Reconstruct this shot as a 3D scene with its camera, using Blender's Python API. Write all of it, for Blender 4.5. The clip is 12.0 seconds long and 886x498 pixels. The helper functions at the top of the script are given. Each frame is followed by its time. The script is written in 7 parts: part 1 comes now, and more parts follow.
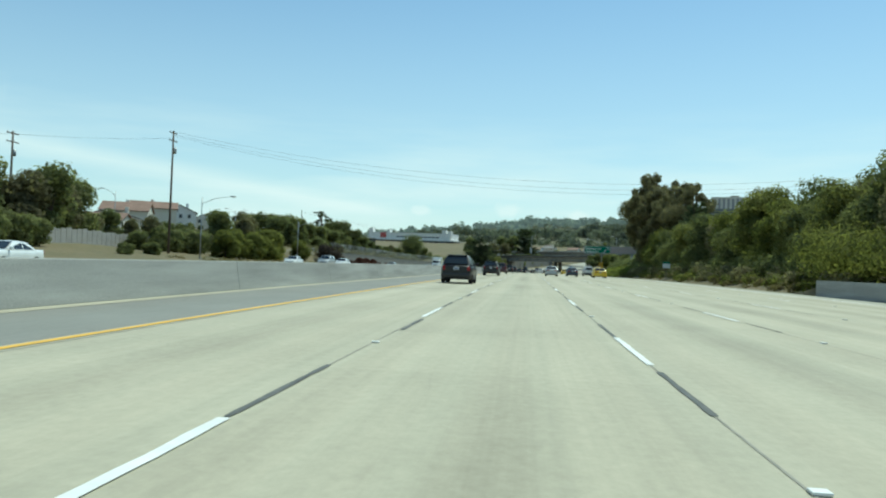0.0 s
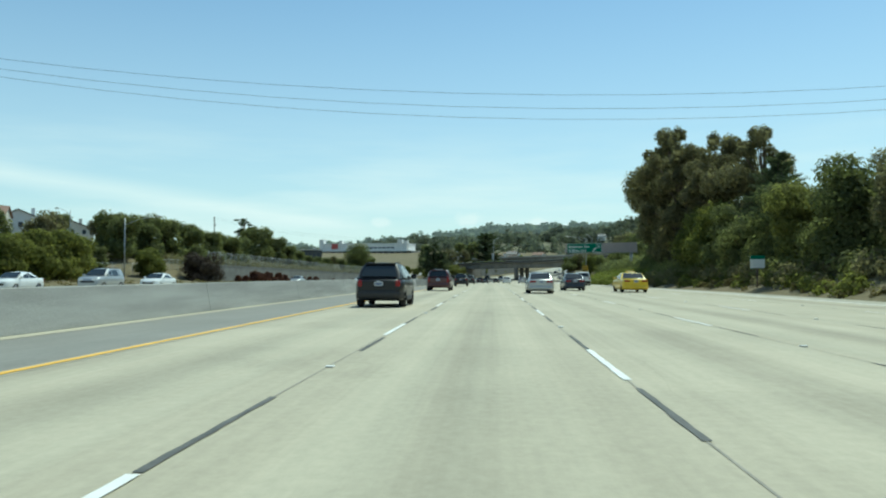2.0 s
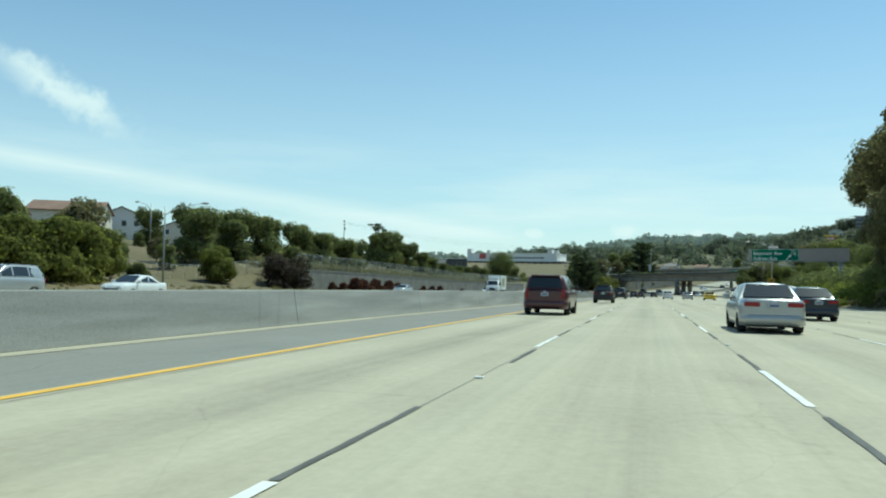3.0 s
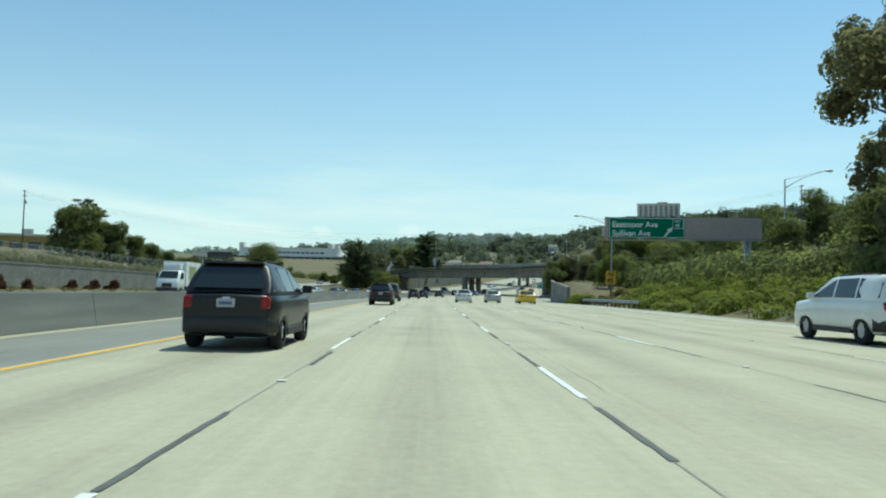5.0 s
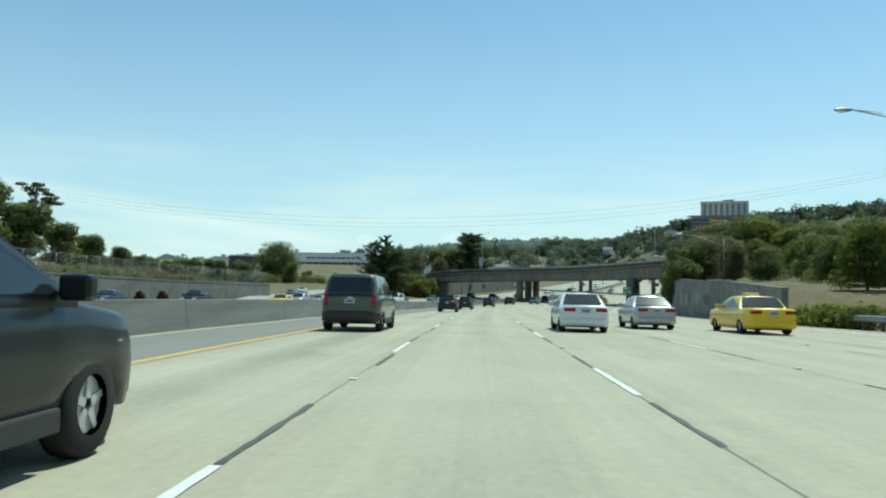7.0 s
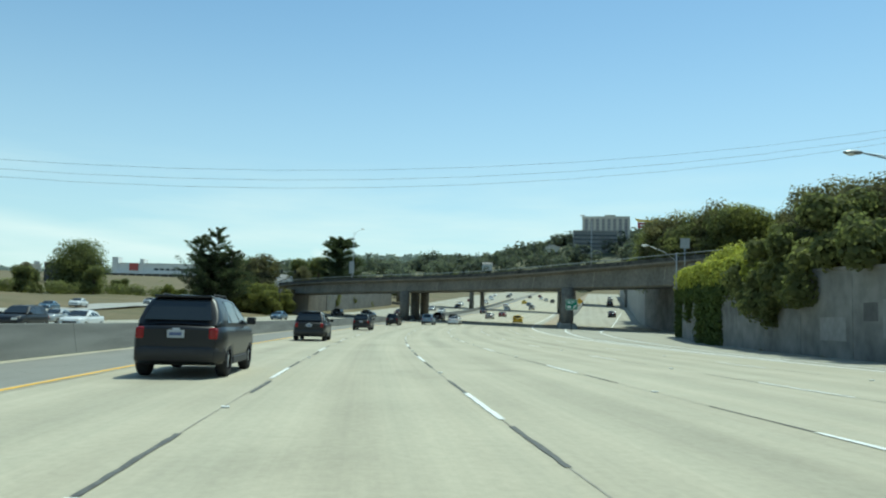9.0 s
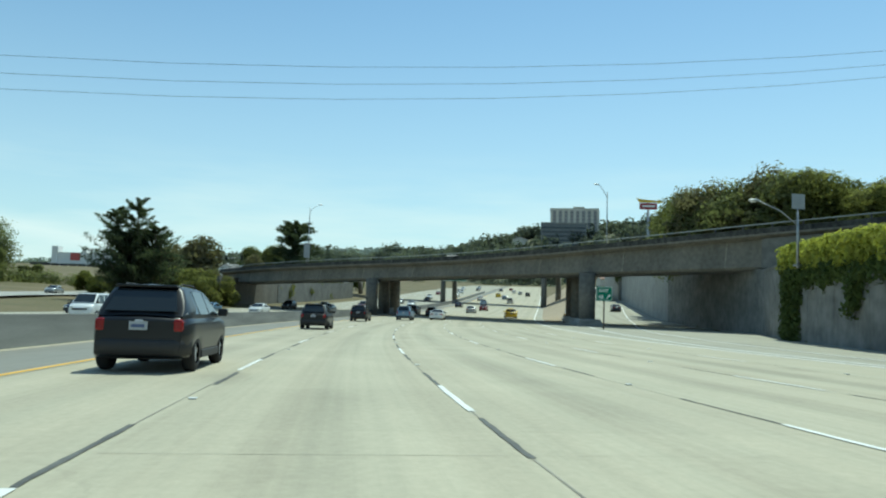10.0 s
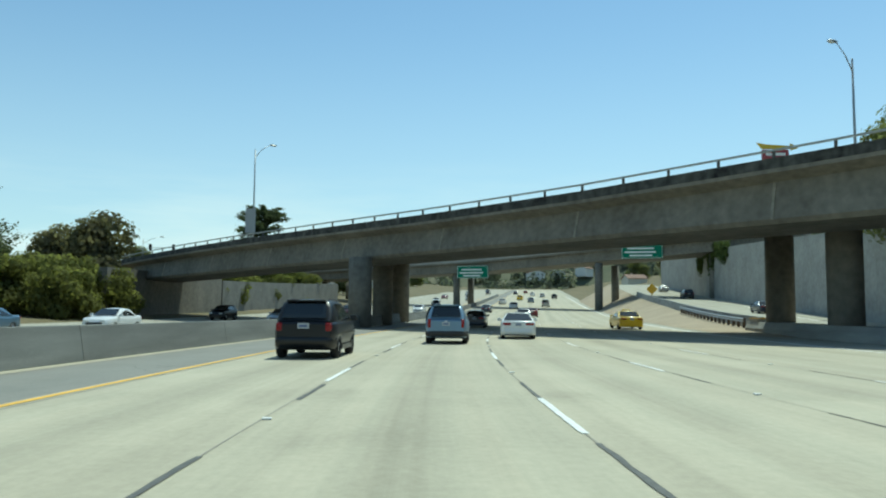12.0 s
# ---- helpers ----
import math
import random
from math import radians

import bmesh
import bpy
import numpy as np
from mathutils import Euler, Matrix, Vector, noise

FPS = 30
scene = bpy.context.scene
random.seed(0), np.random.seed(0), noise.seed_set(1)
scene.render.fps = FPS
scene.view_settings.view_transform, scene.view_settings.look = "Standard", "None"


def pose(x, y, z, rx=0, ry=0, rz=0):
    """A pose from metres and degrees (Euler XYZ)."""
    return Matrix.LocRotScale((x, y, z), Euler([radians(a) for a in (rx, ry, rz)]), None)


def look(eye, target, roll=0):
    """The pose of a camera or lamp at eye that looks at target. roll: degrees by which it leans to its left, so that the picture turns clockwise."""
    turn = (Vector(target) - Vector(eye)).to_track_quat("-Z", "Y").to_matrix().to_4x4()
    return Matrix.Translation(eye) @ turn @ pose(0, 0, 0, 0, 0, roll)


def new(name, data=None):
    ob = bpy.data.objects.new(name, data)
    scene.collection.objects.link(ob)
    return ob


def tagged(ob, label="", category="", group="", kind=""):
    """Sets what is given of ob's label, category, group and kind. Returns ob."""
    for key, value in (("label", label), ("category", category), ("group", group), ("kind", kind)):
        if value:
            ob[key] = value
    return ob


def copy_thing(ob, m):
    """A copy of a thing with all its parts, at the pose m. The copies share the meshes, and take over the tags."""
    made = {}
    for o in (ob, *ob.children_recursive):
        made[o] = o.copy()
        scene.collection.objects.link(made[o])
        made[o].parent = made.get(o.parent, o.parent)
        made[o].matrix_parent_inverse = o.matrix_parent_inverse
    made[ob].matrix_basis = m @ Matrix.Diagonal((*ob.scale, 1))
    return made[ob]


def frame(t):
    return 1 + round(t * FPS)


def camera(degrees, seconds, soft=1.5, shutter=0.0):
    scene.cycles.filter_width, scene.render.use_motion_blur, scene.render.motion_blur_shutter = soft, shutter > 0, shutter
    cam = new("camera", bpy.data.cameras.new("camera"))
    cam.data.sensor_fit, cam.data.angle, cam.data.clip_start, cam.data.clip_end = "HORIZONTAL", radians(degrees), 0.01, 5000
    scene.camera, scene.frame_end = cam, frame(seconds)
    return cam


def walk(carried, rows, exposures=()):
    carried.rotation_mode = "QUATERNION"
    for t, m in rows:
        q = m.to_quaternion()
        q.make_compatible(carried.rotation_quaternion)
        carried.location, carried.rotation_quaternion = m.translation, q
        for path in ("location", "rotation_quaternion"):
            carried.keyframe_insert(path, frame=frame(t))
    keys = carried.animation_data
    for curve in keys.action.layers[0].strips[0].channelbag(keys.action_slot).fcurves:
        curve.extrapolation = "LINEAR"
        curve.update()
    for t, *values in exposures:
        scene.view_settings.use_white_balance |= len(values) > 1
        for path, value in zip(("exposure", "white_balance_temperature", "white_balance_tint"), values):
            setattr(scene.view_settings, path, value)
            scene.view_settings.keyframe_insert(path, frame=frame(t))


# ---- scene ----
# camera and its path
cam = camera(58.73, 12.0, soft=2.1)
PATH = [
    (0.0, -0.11, 51.14, 1.34, 5.90, 0.93, -2.29), (0.5, -0.08, 66.14, 1.32, 1.04, 1.01, -1.28),
    (1.0, -0.03, 81.00, 1.33, -1.68, 1.44, -0.32), (1.5, 0.04, 95.81, 1.31, -1.26, 1.72, 0.10),
    (2.0, 0.12, 110.50, 1.27, 3.16, 1.76, -0.11), (2.5, 0.17, 125.43, 1.21, 11.88, 2.16, -0.87),
    (2.7, 0.20, 131.35, 1.18, 14.40, 2.50, -1.10), (3.5, 0.38, 154.9, 1.09, 12.6, 2.15, -1.75),
    (4.3, 0.45, 178.2, 1.01, 4.90, 1.90, -2.05), (4.5, 0.46, 183.98, 0.99, 2.69, 1.87, -1.94),
    (5.0, 0.43, 198.36, 0.87, -1.20, 2.63, -1.45), (5.5, 0.40, 212.71, 0.76, -3.10, 3.04, -1.20),
    (6.0, 0.31, 227.13, 0.64, -2.62, 3.53, -1.52), (6.5, 0.35, 241.66, 0.53, 1.81, 2.95, -1.00),
    (6.7, 0.40, 247.48, 0.48, 2.60, 2.98, -1.10), (7.5, 0.62, 270.8, 0.26, -0.2, 3.3, -1.35),
    (8.3, 1.00, 294.15, 0.05, -3.90, 3.60, -1.50), (8.5, 1.09, 299.96, 0.00, -5.23, 3.73, -1.52),
    (9.0, 1.47, 314.38, -0.11, -7.29, 4.59, -1.41), (9.5, 1.95, 328.94, -0.31, -8.12, 4.91, -1.53),
    (10.0, 2.60, 343.65, -0.54, -10.22, 4.29, -1.63), (10.5, 3.46, 358.50, -0.74, -11.01, 3.31, -1.52),
    (11.0, 4.62, 373.40, -0.87, -10.15, 3.30, -0.80), (11.5, 6.11, 388.33, -0.91, -8.80, 4.17, 0.41),
    (12.0, 8.14, 403.28, -0.94, -10.79, 4.88, -0.49)]
walk(cam, [(t, pose(x, y, z, 90 + pitch, roll, yaw)) for t, x, y, z, yaw, pitch, roll in PATH],
     exposures=[(0.0, 0.05, 6080, -15), (12.0, 0.05, 6080, -15)])

# sky, sun and exposure
SUN_TO = Vector((0.27, 0.33, 0.905)).normalized()
world = bpy.data.worlds.new("sky")
scene.world = world
world.use_nodes = True
wn = world.node_tree.nodes
sky = wn.new("ShaderNodeTexSky")
sky.sky_type = 'NISHITA'
sky.sun_disc = False
sky.sun_elevation = math.asin(SUN_TO.z)
sky.sun_rotation = math.atan2(SUN_TO.x, SUN_TO.y)
sky.air_density, sky.dust_density, sky.ozone_density = 0.9, 0.25, 3.0
wn["Background"].inputs["Strength"].default_value = 0.15
wl = world.node_tree.links
tint = wn.new("ShaderNodeMix")
tint.data_type, tint.blend_type = 'RGBA', 'MULTIPLY'
tint.inputs["Factor"].default_value = 1.0
tint.inputs["B"].default_value = (1.02, 1.0, 0.94, 1)
wl.new(sky.outputs[0], tint.inputs["A"])
# thin streaks of cloud low over the horizon
way = wn.new("ShaderNodeTexCoord")
stretch_map = wn.new("ShaderNodeMapping")
stretch_map.inputs["Scale"].default_value = (2.2, 2.2, 16.0)
wl.new(way.outputs["Generated"], stretch_map.inputs["Vector"])
wisps = wn.new("ShaderNodeTexNoise")
wisps.inputs["Scale"].default_value, wisps.inputs["Detail"].default_value, wisps.inputs["Roughness"].default_value = 1.0, 5, 0.55
wl.new(stretch_map.outputs["Vector"], wisps.inputs["Vector"])
cut = wn.new("ShaderNodeMapRange")
cut.inputs["From Min"].default_value, cut.inputs["From Max"].default_value = 0.46, 0.66
wl.new(wisps.outputs["Fac"], cut.inputs["Value"])
axes = wn.new("ShaderNodeSeparateXYZ")
wl.new(way.outputs["Generated"], axes.inputs[0])
low_sky = wn.new("ShaderNodeMapRange")
low_sky.inputs["From Min"].default_value, low_sky.inputs["From Max"].default_value = 0.20, 0.07
wl.new(axes.outputs["Z"], low_sky.inputs["Value"])
amount = wn.new("ShaderNodeMath")
amount.operation = 'MULTIPLY'
wl.new(cut.outputs["Result"], amount.inputs[0])
wl.new(low_sky.outputs["Result"], amount.inputs[1])
soften = wn.new("ShaderNodeMath")
soften.operation = 'MULTIPLY'
soften.inputs[1].default_value = 0.75
wl.new(amount.outputs[0], soften.inputs[0])


def sky_math(op, a, b=None, c=None):
    """One sum on numbers of the sky's directions."""
    node = wn.new("ShaderNodeMath")
    node.operation = op
    for k, v in enumerate((a, b, c)):
        if v is None:
            continue
        if isinstance(v, (int, float)):
            node.inputs[k].default_value = v
        else:
            wl.new(v, node.inputs[k])
    return node.outputs[0]


def sky_step(value, lo, hi):
    node = wn.new("ShaderNodeMapRange")
    node.interpolation_type = 'SMOOTHSTEP'
    node.inputs["From Min"].default_value, node.inputs["From Max"].default_value = lo, hi
    wl.new(value, node.inputs["Value"])
    return node.outputs["Result"]


# a long streak that sinks to the right, and small puffs over the horizon
puff_noise = wn.new("ShaderNodeTexNoise")
puff_noise.inputs["Scale"].default_value, puff_noise.inputs["Detail"].default_value = 45.0, 5
wl.new(way.outputs["Generated"], puff_noise.inputs["Vector"])
ragged = sky_math('SUBTRACT', puff_noise.outputs["Fac"], 0.5)
SX, SZ = axes.outputs["X"], axes.outputs["Z"]
off_line = sky_math('ABSOLUTE', sky_math('ADD', sky_math('MULTIPLY_ADD', SX, 0.143, SZ), -0.034))
streak = sky_math('MULTIPLY', sky_step(sky_math('MULTIPLY_ADD', wisps.outputs["Fac"], 0.02, off_line), 0.030, 0.006), sky_step(SX, -0.06, -0.26))
clouds = sky_math('MULTIPLY_ADD', streak, 0.62, soften.outputs[0])
for x0, z0, r in ((-0.022, 0.068, 0.017), (0.066, 0.062, 0.014), (-0.135, 0.064, 0.012), (0.10, 0.058, 0.010)):
    gap = sky_math('SQRT', sky_math('ADD', sky_math('POWER', sky_math('ADD', SX, -x0), 2.0), sky_math('POWER', sky_math('MULTIPLY', sky_math('ADD', SZ, -z0), 1.9), 2.0)))
    clouds = sky_math('MULTIPLY_ADD', sky_step(sky_math('MULTIPLY_ADD', ragged, r * 2.2, gap), r * 1.25, r * 0.25), 0.55, clouds)
# a brighter torn wisp, high to the left
wisp_off = sky_math('ADD', sky_math('MULTIPLY_ADD', sky_math('ADD', SX, 0.625), 0.62, sky_math('ADD', SZ, -0.200)), sky_math('MULTIPLY', ragged, 0.055))
wisp_far = sky_math('ABSOLUTE', sky_math('ADD', SX, 0.632))
high_wisp = sky_math('MULTIPLY', sky_step(sky_math('ABSOLUTE', wisp_off), 0.030, 0.0), sky_step(sky_math('MULTIPLY_ADD', ragged, 0.05, wisp_far), 0.062, 0.012))
clouds = sky_math('MULTIPLY_ADD', high_wisp, 0.85, clouds)
clouds = sky_math('MINIMUM', clouds, 0.9)
veil = wn.new("ShaderNodeMix")
veil.data_type = 'RGBA'
veil.inputs["B"].default_value = (5.6, 5.9, 6.2, 1)
wl.new(clouds, veil.inputs["Factor"])
haze_amount = wn.new("ShaderNodeMapRange")
haze_amount.interpolation_type = 'SMOOTHSTEP'
haze_amount.inputs["From Min"].default_value, haze_amount.inputs["From Max"].default_value = 0.42, -0.02
haze_amount.inputs["To Max"].default_value = 0.62
wl.new(axes.outputs["Z"], haze_amount.inputs["Value"])
haze = wn.new("ShaderNodeMix")
haze.data_type = 'RGBA'
haze.inputs["B"].default_value = (3.9, 4.5, 5.1, 1)
wl.new(haze_amount.outputs["Result"], haze.inputs["Factor"])
wl.new(tint.outputs["Result"], haze.inputs["A"])
wl.new(haze.outputs["Result"], veil.inputs["A"])
wl.new(veil.outputs["Result"], wn["Background"].inputs["Color"])
sun = new("sun", bpy.data.lights.new("sun", "SUN"))
sun.data.energy, sun.data.angle, sun.data.color = 4.0, radians(0.55), (1.0, 0.96, 0.89)
sun.matrix_world = look(SUN_TO * 100, (0, 0, 0))

# materials
def link(m, a, b):
    m.node_tree.links.new(a, b)


def mat(name, colour, rough=0.8, vary=0.2, grain=6.0, patch=0.35, bump=0.0, metal=0.0, colour2=None, random_tint=0.0, coord="Object", spec=0.4, stretch=None):
    """A surface with grain, larger patches and fine relief. grain: noise cycles a metre; patch: cycles a metre of the large stains."""
    m = bpy.data.materials.new(name)
    m.use_nodes = True
    n = m.node_tree.nodes
    b = n["Principled BSDF"]
    b.inputs["Roughness"].default_value = rough
    b.inputs["Metallic"].default_value = metal
    b.inputs["Specular IOR Level"].default_value = spec
    tc = n.new("ShaderNodeTexCoord")
    fine = n.new("ShaderNodeTexNoise")
    fine.inputs["Scale"].default_value, fine.inputs["Detail"].default_value = grain, 6
    large = n.new("ShaderNodeTexNoise")
    large.inputs["Scale"].default_value, large.inputs["Detail"].default_value = patch, 4
    for t in (fine, large):
        link(m, tc.outputs[coord], t.inputs["Vector"])
    if stretch:
        mp = n.new("ShaderNodeMapping")
        mp.inputs["Scale"].default_value = stretch
        link(m, tc.outputs[coord], mp.inputs["Vector"])
        link(m, mp.outputs["Vector"], large.inputs["Vector"])
    add = n.new("ShaderNodeMath")
    add.operation = 'ADD'
    link(m, fine.outputs["Fac"], add.inputs[0])
    link(m, large.outputs["Fac"], add.inputs[1])
    fit_range = n.new("ShaderNodeMapRange")
    fit_range.inputs["From Min"].default_value, fit_range.inputs["From Max"].default_value = 0.65, 1.35
    fac = add.outputs[0]
    if random_tint:
        info = n.new("ShaderNodeObjectInfo")
        geo = n.new("ShaderNodeNewGeometry")
        mix_r = n.new("ShaderNodeMath")
        mix_r.operation = 'MULTIPLY_ADD'
        mix_r.inputs[1].default_value = random_tint
        link(m, geo.outputs["Random Per Island"], mix_r.inputs[0])
        link(m, fac, mix_r.inputs[2])
        mix_o = n.new("ShaderNodeMath")
        mix_o.operation = 'MULTIPLY_ADD'
        mix_o.inputs[1].default_value = random_tint * 0.6
        link(m, info.outputs["Random"], mix_o.inputs[0])
        link(m, mix_r.outputs[0], mix_o.inputs[2])
        fac = mix_o.outputs[0]
        fit_range.inputs["From Min"].default_value = 0.65 + random_tint * 0.2
        fit_range.inputs["From Max"].default_value = 1.35 + random_tint * 1.4
    link(m, fac, fit_range.inputs["Value"])
    ramp = n.new("ShaderNodeMix")
    ramp.data_type = 'RGBA'
    second = colour2 or tuple(min(1, c * (1 + vary)) for c in colour)
    first = colour if colour2 else tuple(c * (1 - vary) for c in colour)
    ramp.inputs["A"].default_value, ramp.inputs["B"].default_value = (*first, 1), (*second, 1)
    link(m, fit_range.outputs["Result"], ramp.inputs["Factor"])
    link(m, ramp.outputs["Result"], b.inputs["Base Color"])
    if bump:
        bp = n.new("ShaderNodeBump")
        bp.inputs["Strength"].default_value, bp.inputs["Distance"].default_value = 0.6, bump
        link(m, fine.outputs["Fac"], bp.inputs["Height"])
        link(m, bp.outputs["Normal"], b.inputs["Normal"])
    return m


def leaf_mat(name, dark, light, tint=0.5, through_light=0.52):
    """Foliage: each leaf cluster has its own tone, and some light comes through."""
    m = mat(name, dark, 0.85, grain=0.9, patch=0.25, colour2=light, random_tint=tint, spec=0.12)
    b = m.node_tree.nodes["Principled BSDF"]
    tr = m.node_tree.nodes.new("ShaderNodeBsdfTranslucent")
    mix = m.node_tree.nodes.new("ShaderNodeMixShader")
    mix.inputs[0].default_value = through_light
    col = [k for k in m.node_tree.nodes if k.bl_idname == "ShaderNodeMix"][0]
    lit = m.node_tree.nodes.new("ShaderNodeMix")
    lit.data_type, lit.blend_type = 'RGBA', 'MULTIPLY'
    lit.inputs["Factor"].default_value = 1.0
    lit.inputs["B"].default_value = (1.75, 1.8, 1.35, 1)
    link(m, col.outputs["Result"], lit.inputs["A"])
    link(m, lit.outputs["Result"], tr.inputs["Color"])
    link(m, b.outputs[0], mix.inputs[1])
    link(m, tr.outputs[0], mix.inputs[2])
    link(m, mix.outputs[0], m.node_tree.nodes["Material Output"].inputs["Surface"])
    return m


def paint(name, colour, rough=0.3, coat=0.6, metal=0.0):
    m = mat(name, colour, rough, 0.06, 3.0, 0.8, metal=metal)
    m.node_tree.nodes["Principled BSDF"].inputs["Coat Weight"].default_value = coat
    m.node_tree.nodes["Principled BSDF"].inputs["Coat Roughness"].default_value = 0.06
    return m


def plain(name, colour, rough=0.5, metal=0.0, glow=0.0):
    m = mat(name, colour, rough, 0.08, 9.0, 1.0, metal=metal)
    if glow:
        b = m.node_tree.nodes["Principled BSDF"]
        b.inputs["Emission Color"].default_value, b.inputs["Emission Strength"].default_value = (*colour, 1), glow
    return m


def paving(name, colour, lane, start, oil, streak, mottle, slab, crack, grain_size, rough=0.85):
    """Worn pavement. Its u runs across the lanes and its v along them, in metres. lane: lane width; start: offset of a lane's edge;
    oil: dark drip band along the lane's middle; streak: long tyre streaks; mottle: blotches; slab: tone from slab to slab; crack: crack darkness."""
    m = bpy.data.materials.new(name)
    m.use_nodes = True
    n = m.node_tree.nodes
    b = n["Principled BSDF"]
    b.inputs["Roughness"].default_value = rough
    b.inputs["Specular IOR Level"].default_value = 0.3

    def calc(op, a, c=None, d=None):
        node = n.new("ShaderNodeMath")
        node.operation = op
        for k, v in enumerate((a, c, d)):
            if v is None:
                continue
            if isinstance(v, (int, float)):
                node.inputs[k].default_value = v
            else:
                link(m, v, node.inputs[k])
        return node.outputs[0]

    def ramp(v, lo, hi, to_lo=0.0, to_hi=1.0):
        node = n.new("ShaderNodeMapRange")
        node.interpolation_type = 'SMOOTHSTEP'
        for key, val in (("From Min", lo), ("From Max", hi), ("To Min", to_lo), ("To Max", to_hi)):
            node.inputs[key].default_value = val
        link(m, v, node.inputs["Value"])
        return node.outputs["Result"]

    def at(u_scale, v_scale, shift=0.0):
        node = n.new("ShaderNodeCombineXYZ")
        link(m, calc('MULTIPLY', U, u_scale), node.inputs[0])
        link(m, calc('MULTIPLY', V, v_scale), node.inputs[1])
        node.inputs[2].default_value = shift
        return node.outputs[0]

    def cloudy(vector, detail=4.0, rough_=0.55):
        node = n.new("ShaderNodeTexNoise")
        node.inputs["Scale"].default_value, node.inputs["Detail"].default_value, node.inputs["Roughness"].default_value = 1.0, detail, rough_
        link(m, vector, node.inputs["Vector"])
        return node.outputs["Fac"]

    uv = n.new("ShaderNodeUVMap")
    uv.uv_map = "across_along"
    sep = n.new("ShaderNodeSeparateXYZ")
    link(m, uv.outputs["UV"], sep.inputs[0])
    U, V = sep.outputs[0], sep.outputs[1]
    across = calc('DIVIDE', calc('SUBTRACT', U, start), lane)
    wander = calc('MULTIPLY', calc('SUBTRACT', cloudy(at(0.1, 0.03, 7.0), 2.0), 0.5), 0.16)
    middle = calc('ABSOLUTE', calc('SUBTRACT', calc('FRACT', across), 0.5))
    middle_w = calc('ABSOLUTE', calc('ADD', calc('SUBTRACT', calc('FRACT', across), 0.5), wander))
    drip = calc('MULTIPLY', ramp(middle_w, 0.20, 0.02), ramp(cloudy(at(0.25, 0.035, 3.0), 3.0), 0.36, 0.66))
    wheel_path = ramp(calc('ABSOLUTE', calc('SUBTRACT', middle, 0.25)), 0.13, 0.02)
    long_streak = cloudy(at(5.5, 0.045, 1.0), 5.0, 0.65)
    wide_streak = cloudy(at(1.1, 0.012, 2.0), 3.0)
    blotch = cloudy(at(0.55, 0.32, 4.0), 6.0, 0.62)
    stain = ramp(cloudy(at(0.35, 0.16, 9.0), 5.0, 0.6), 0.56, 0.74)
    speck = cloudy(at(grain_size, grain_size * 0.7, 5.0), 3.0, 0.7)
    cell = n.new("ShaderNodeCombineXYZ")
    link(m, calc('FLOOR', across), cell.inputs[0])
    link(m, calc('FLOOR', calc('DIVIDE', V, 4.57)), cell.inputs[1])
    chance = n.new("ShaderNodeTexWhiteNoise")
    chance.noise_dimensions = '2D'
    link(m, cell.outputs[0], chance.inputs["Vector"])
    net = n.new("ShaderNodeTexVoronoi")
    net.feature = 'DISTANCE_TO_EDGE'
    net.inputs["Scale"].default_value = 1.0
    bent = n.new("ShaderNodeMix")
    bent.data_type = 'VECTOR'
    bent.inputs["Factor"].default_value = 0.22
    noise_v = n.new("ShaderNodeTexNoise")
    noise_v.inputs["Scale"].default_value, noise_v.inputs["Detail"].default_value = 1.6, 5
    link(m, at(0.36, 0.22, 0.0), noise_v.inputs["Vector"])
    link(m, at(0.36, 0.22, 0.0), bent.inputs["A"])
    link(m, noise_v.outputs["Color"], bent.inputs["B"])
    link(m, bent.outputs["Result"], net.inputs["Vector"])
    fissure = calc('MULTIPLY', ramp(net.outputs["Distance"], 0.0045, 0.001), ramp(cloudy(at(0.12, 0.05, 11.0), 3.0), 0.50, 0.60))
    tone = calc('MULTIPLY_ADD', calc('SUBTRACT', long_streak, 0.5), streak, 1.0)
    for v, k in ((calc('SUBTRACT', wide_streak, 0.5), streak * 1.1), (calc('SUBTRACT', blotch, 0.5), mottle), (calc('SUBTRACT', speck, 0.5), 0.34),
                 (calc('SUBTRACT', chance.outputs["Value"], 0.5), slab), (wheel_path, 0.05 if oil else 0.0), (drip, -oil), (stain, -mottle * 0.45), (fissure, -crack)):
        tone = calc('MULTIPLY_ADD', v, k, tone)
    shade = n.new("ShaderNodeMix")
    shade.data_type, shade.blend_type = 'RGBA', 'MULTIPLY'
    shade.inputs["Factor"].default_value = 1.0
    hue = n.new("ShaderNodeMix")
    hue.data_type = 'RGBA'
    hue.inputs["A"].default_value = (*colour, 1)
    hue.inputs["B"].default_value = (colour[0] * 0.95, colour[1] * 0.965, colour[2] * 0.97, 1)
    link(m, ramp(wide_streak, 0.4, 0.62), hue.inputs["Factor"])
    link(m, hue.outputs["Result"], shade.inputs["A"])
    grey = n.new("ShaderNodeCombineColor")
    for k in range(3):
        link(m, tone, grey.inputs[k])
    link(m, grey.outputs[0], shade.inputs["B"])
    link(m, shade.outputs["Result"], b.inputs["Base Color"])
    bp = n.new("ShaderNodeBump")
    bp.inputs["Strength"].default_value, bp.inputs["Distance"].default_value = 0.5, 0.005
    link(m, speck, bp.inputs["Height"])
    link(m, bp.outputs["Normal"], b.inputs["Normal"])
    return m


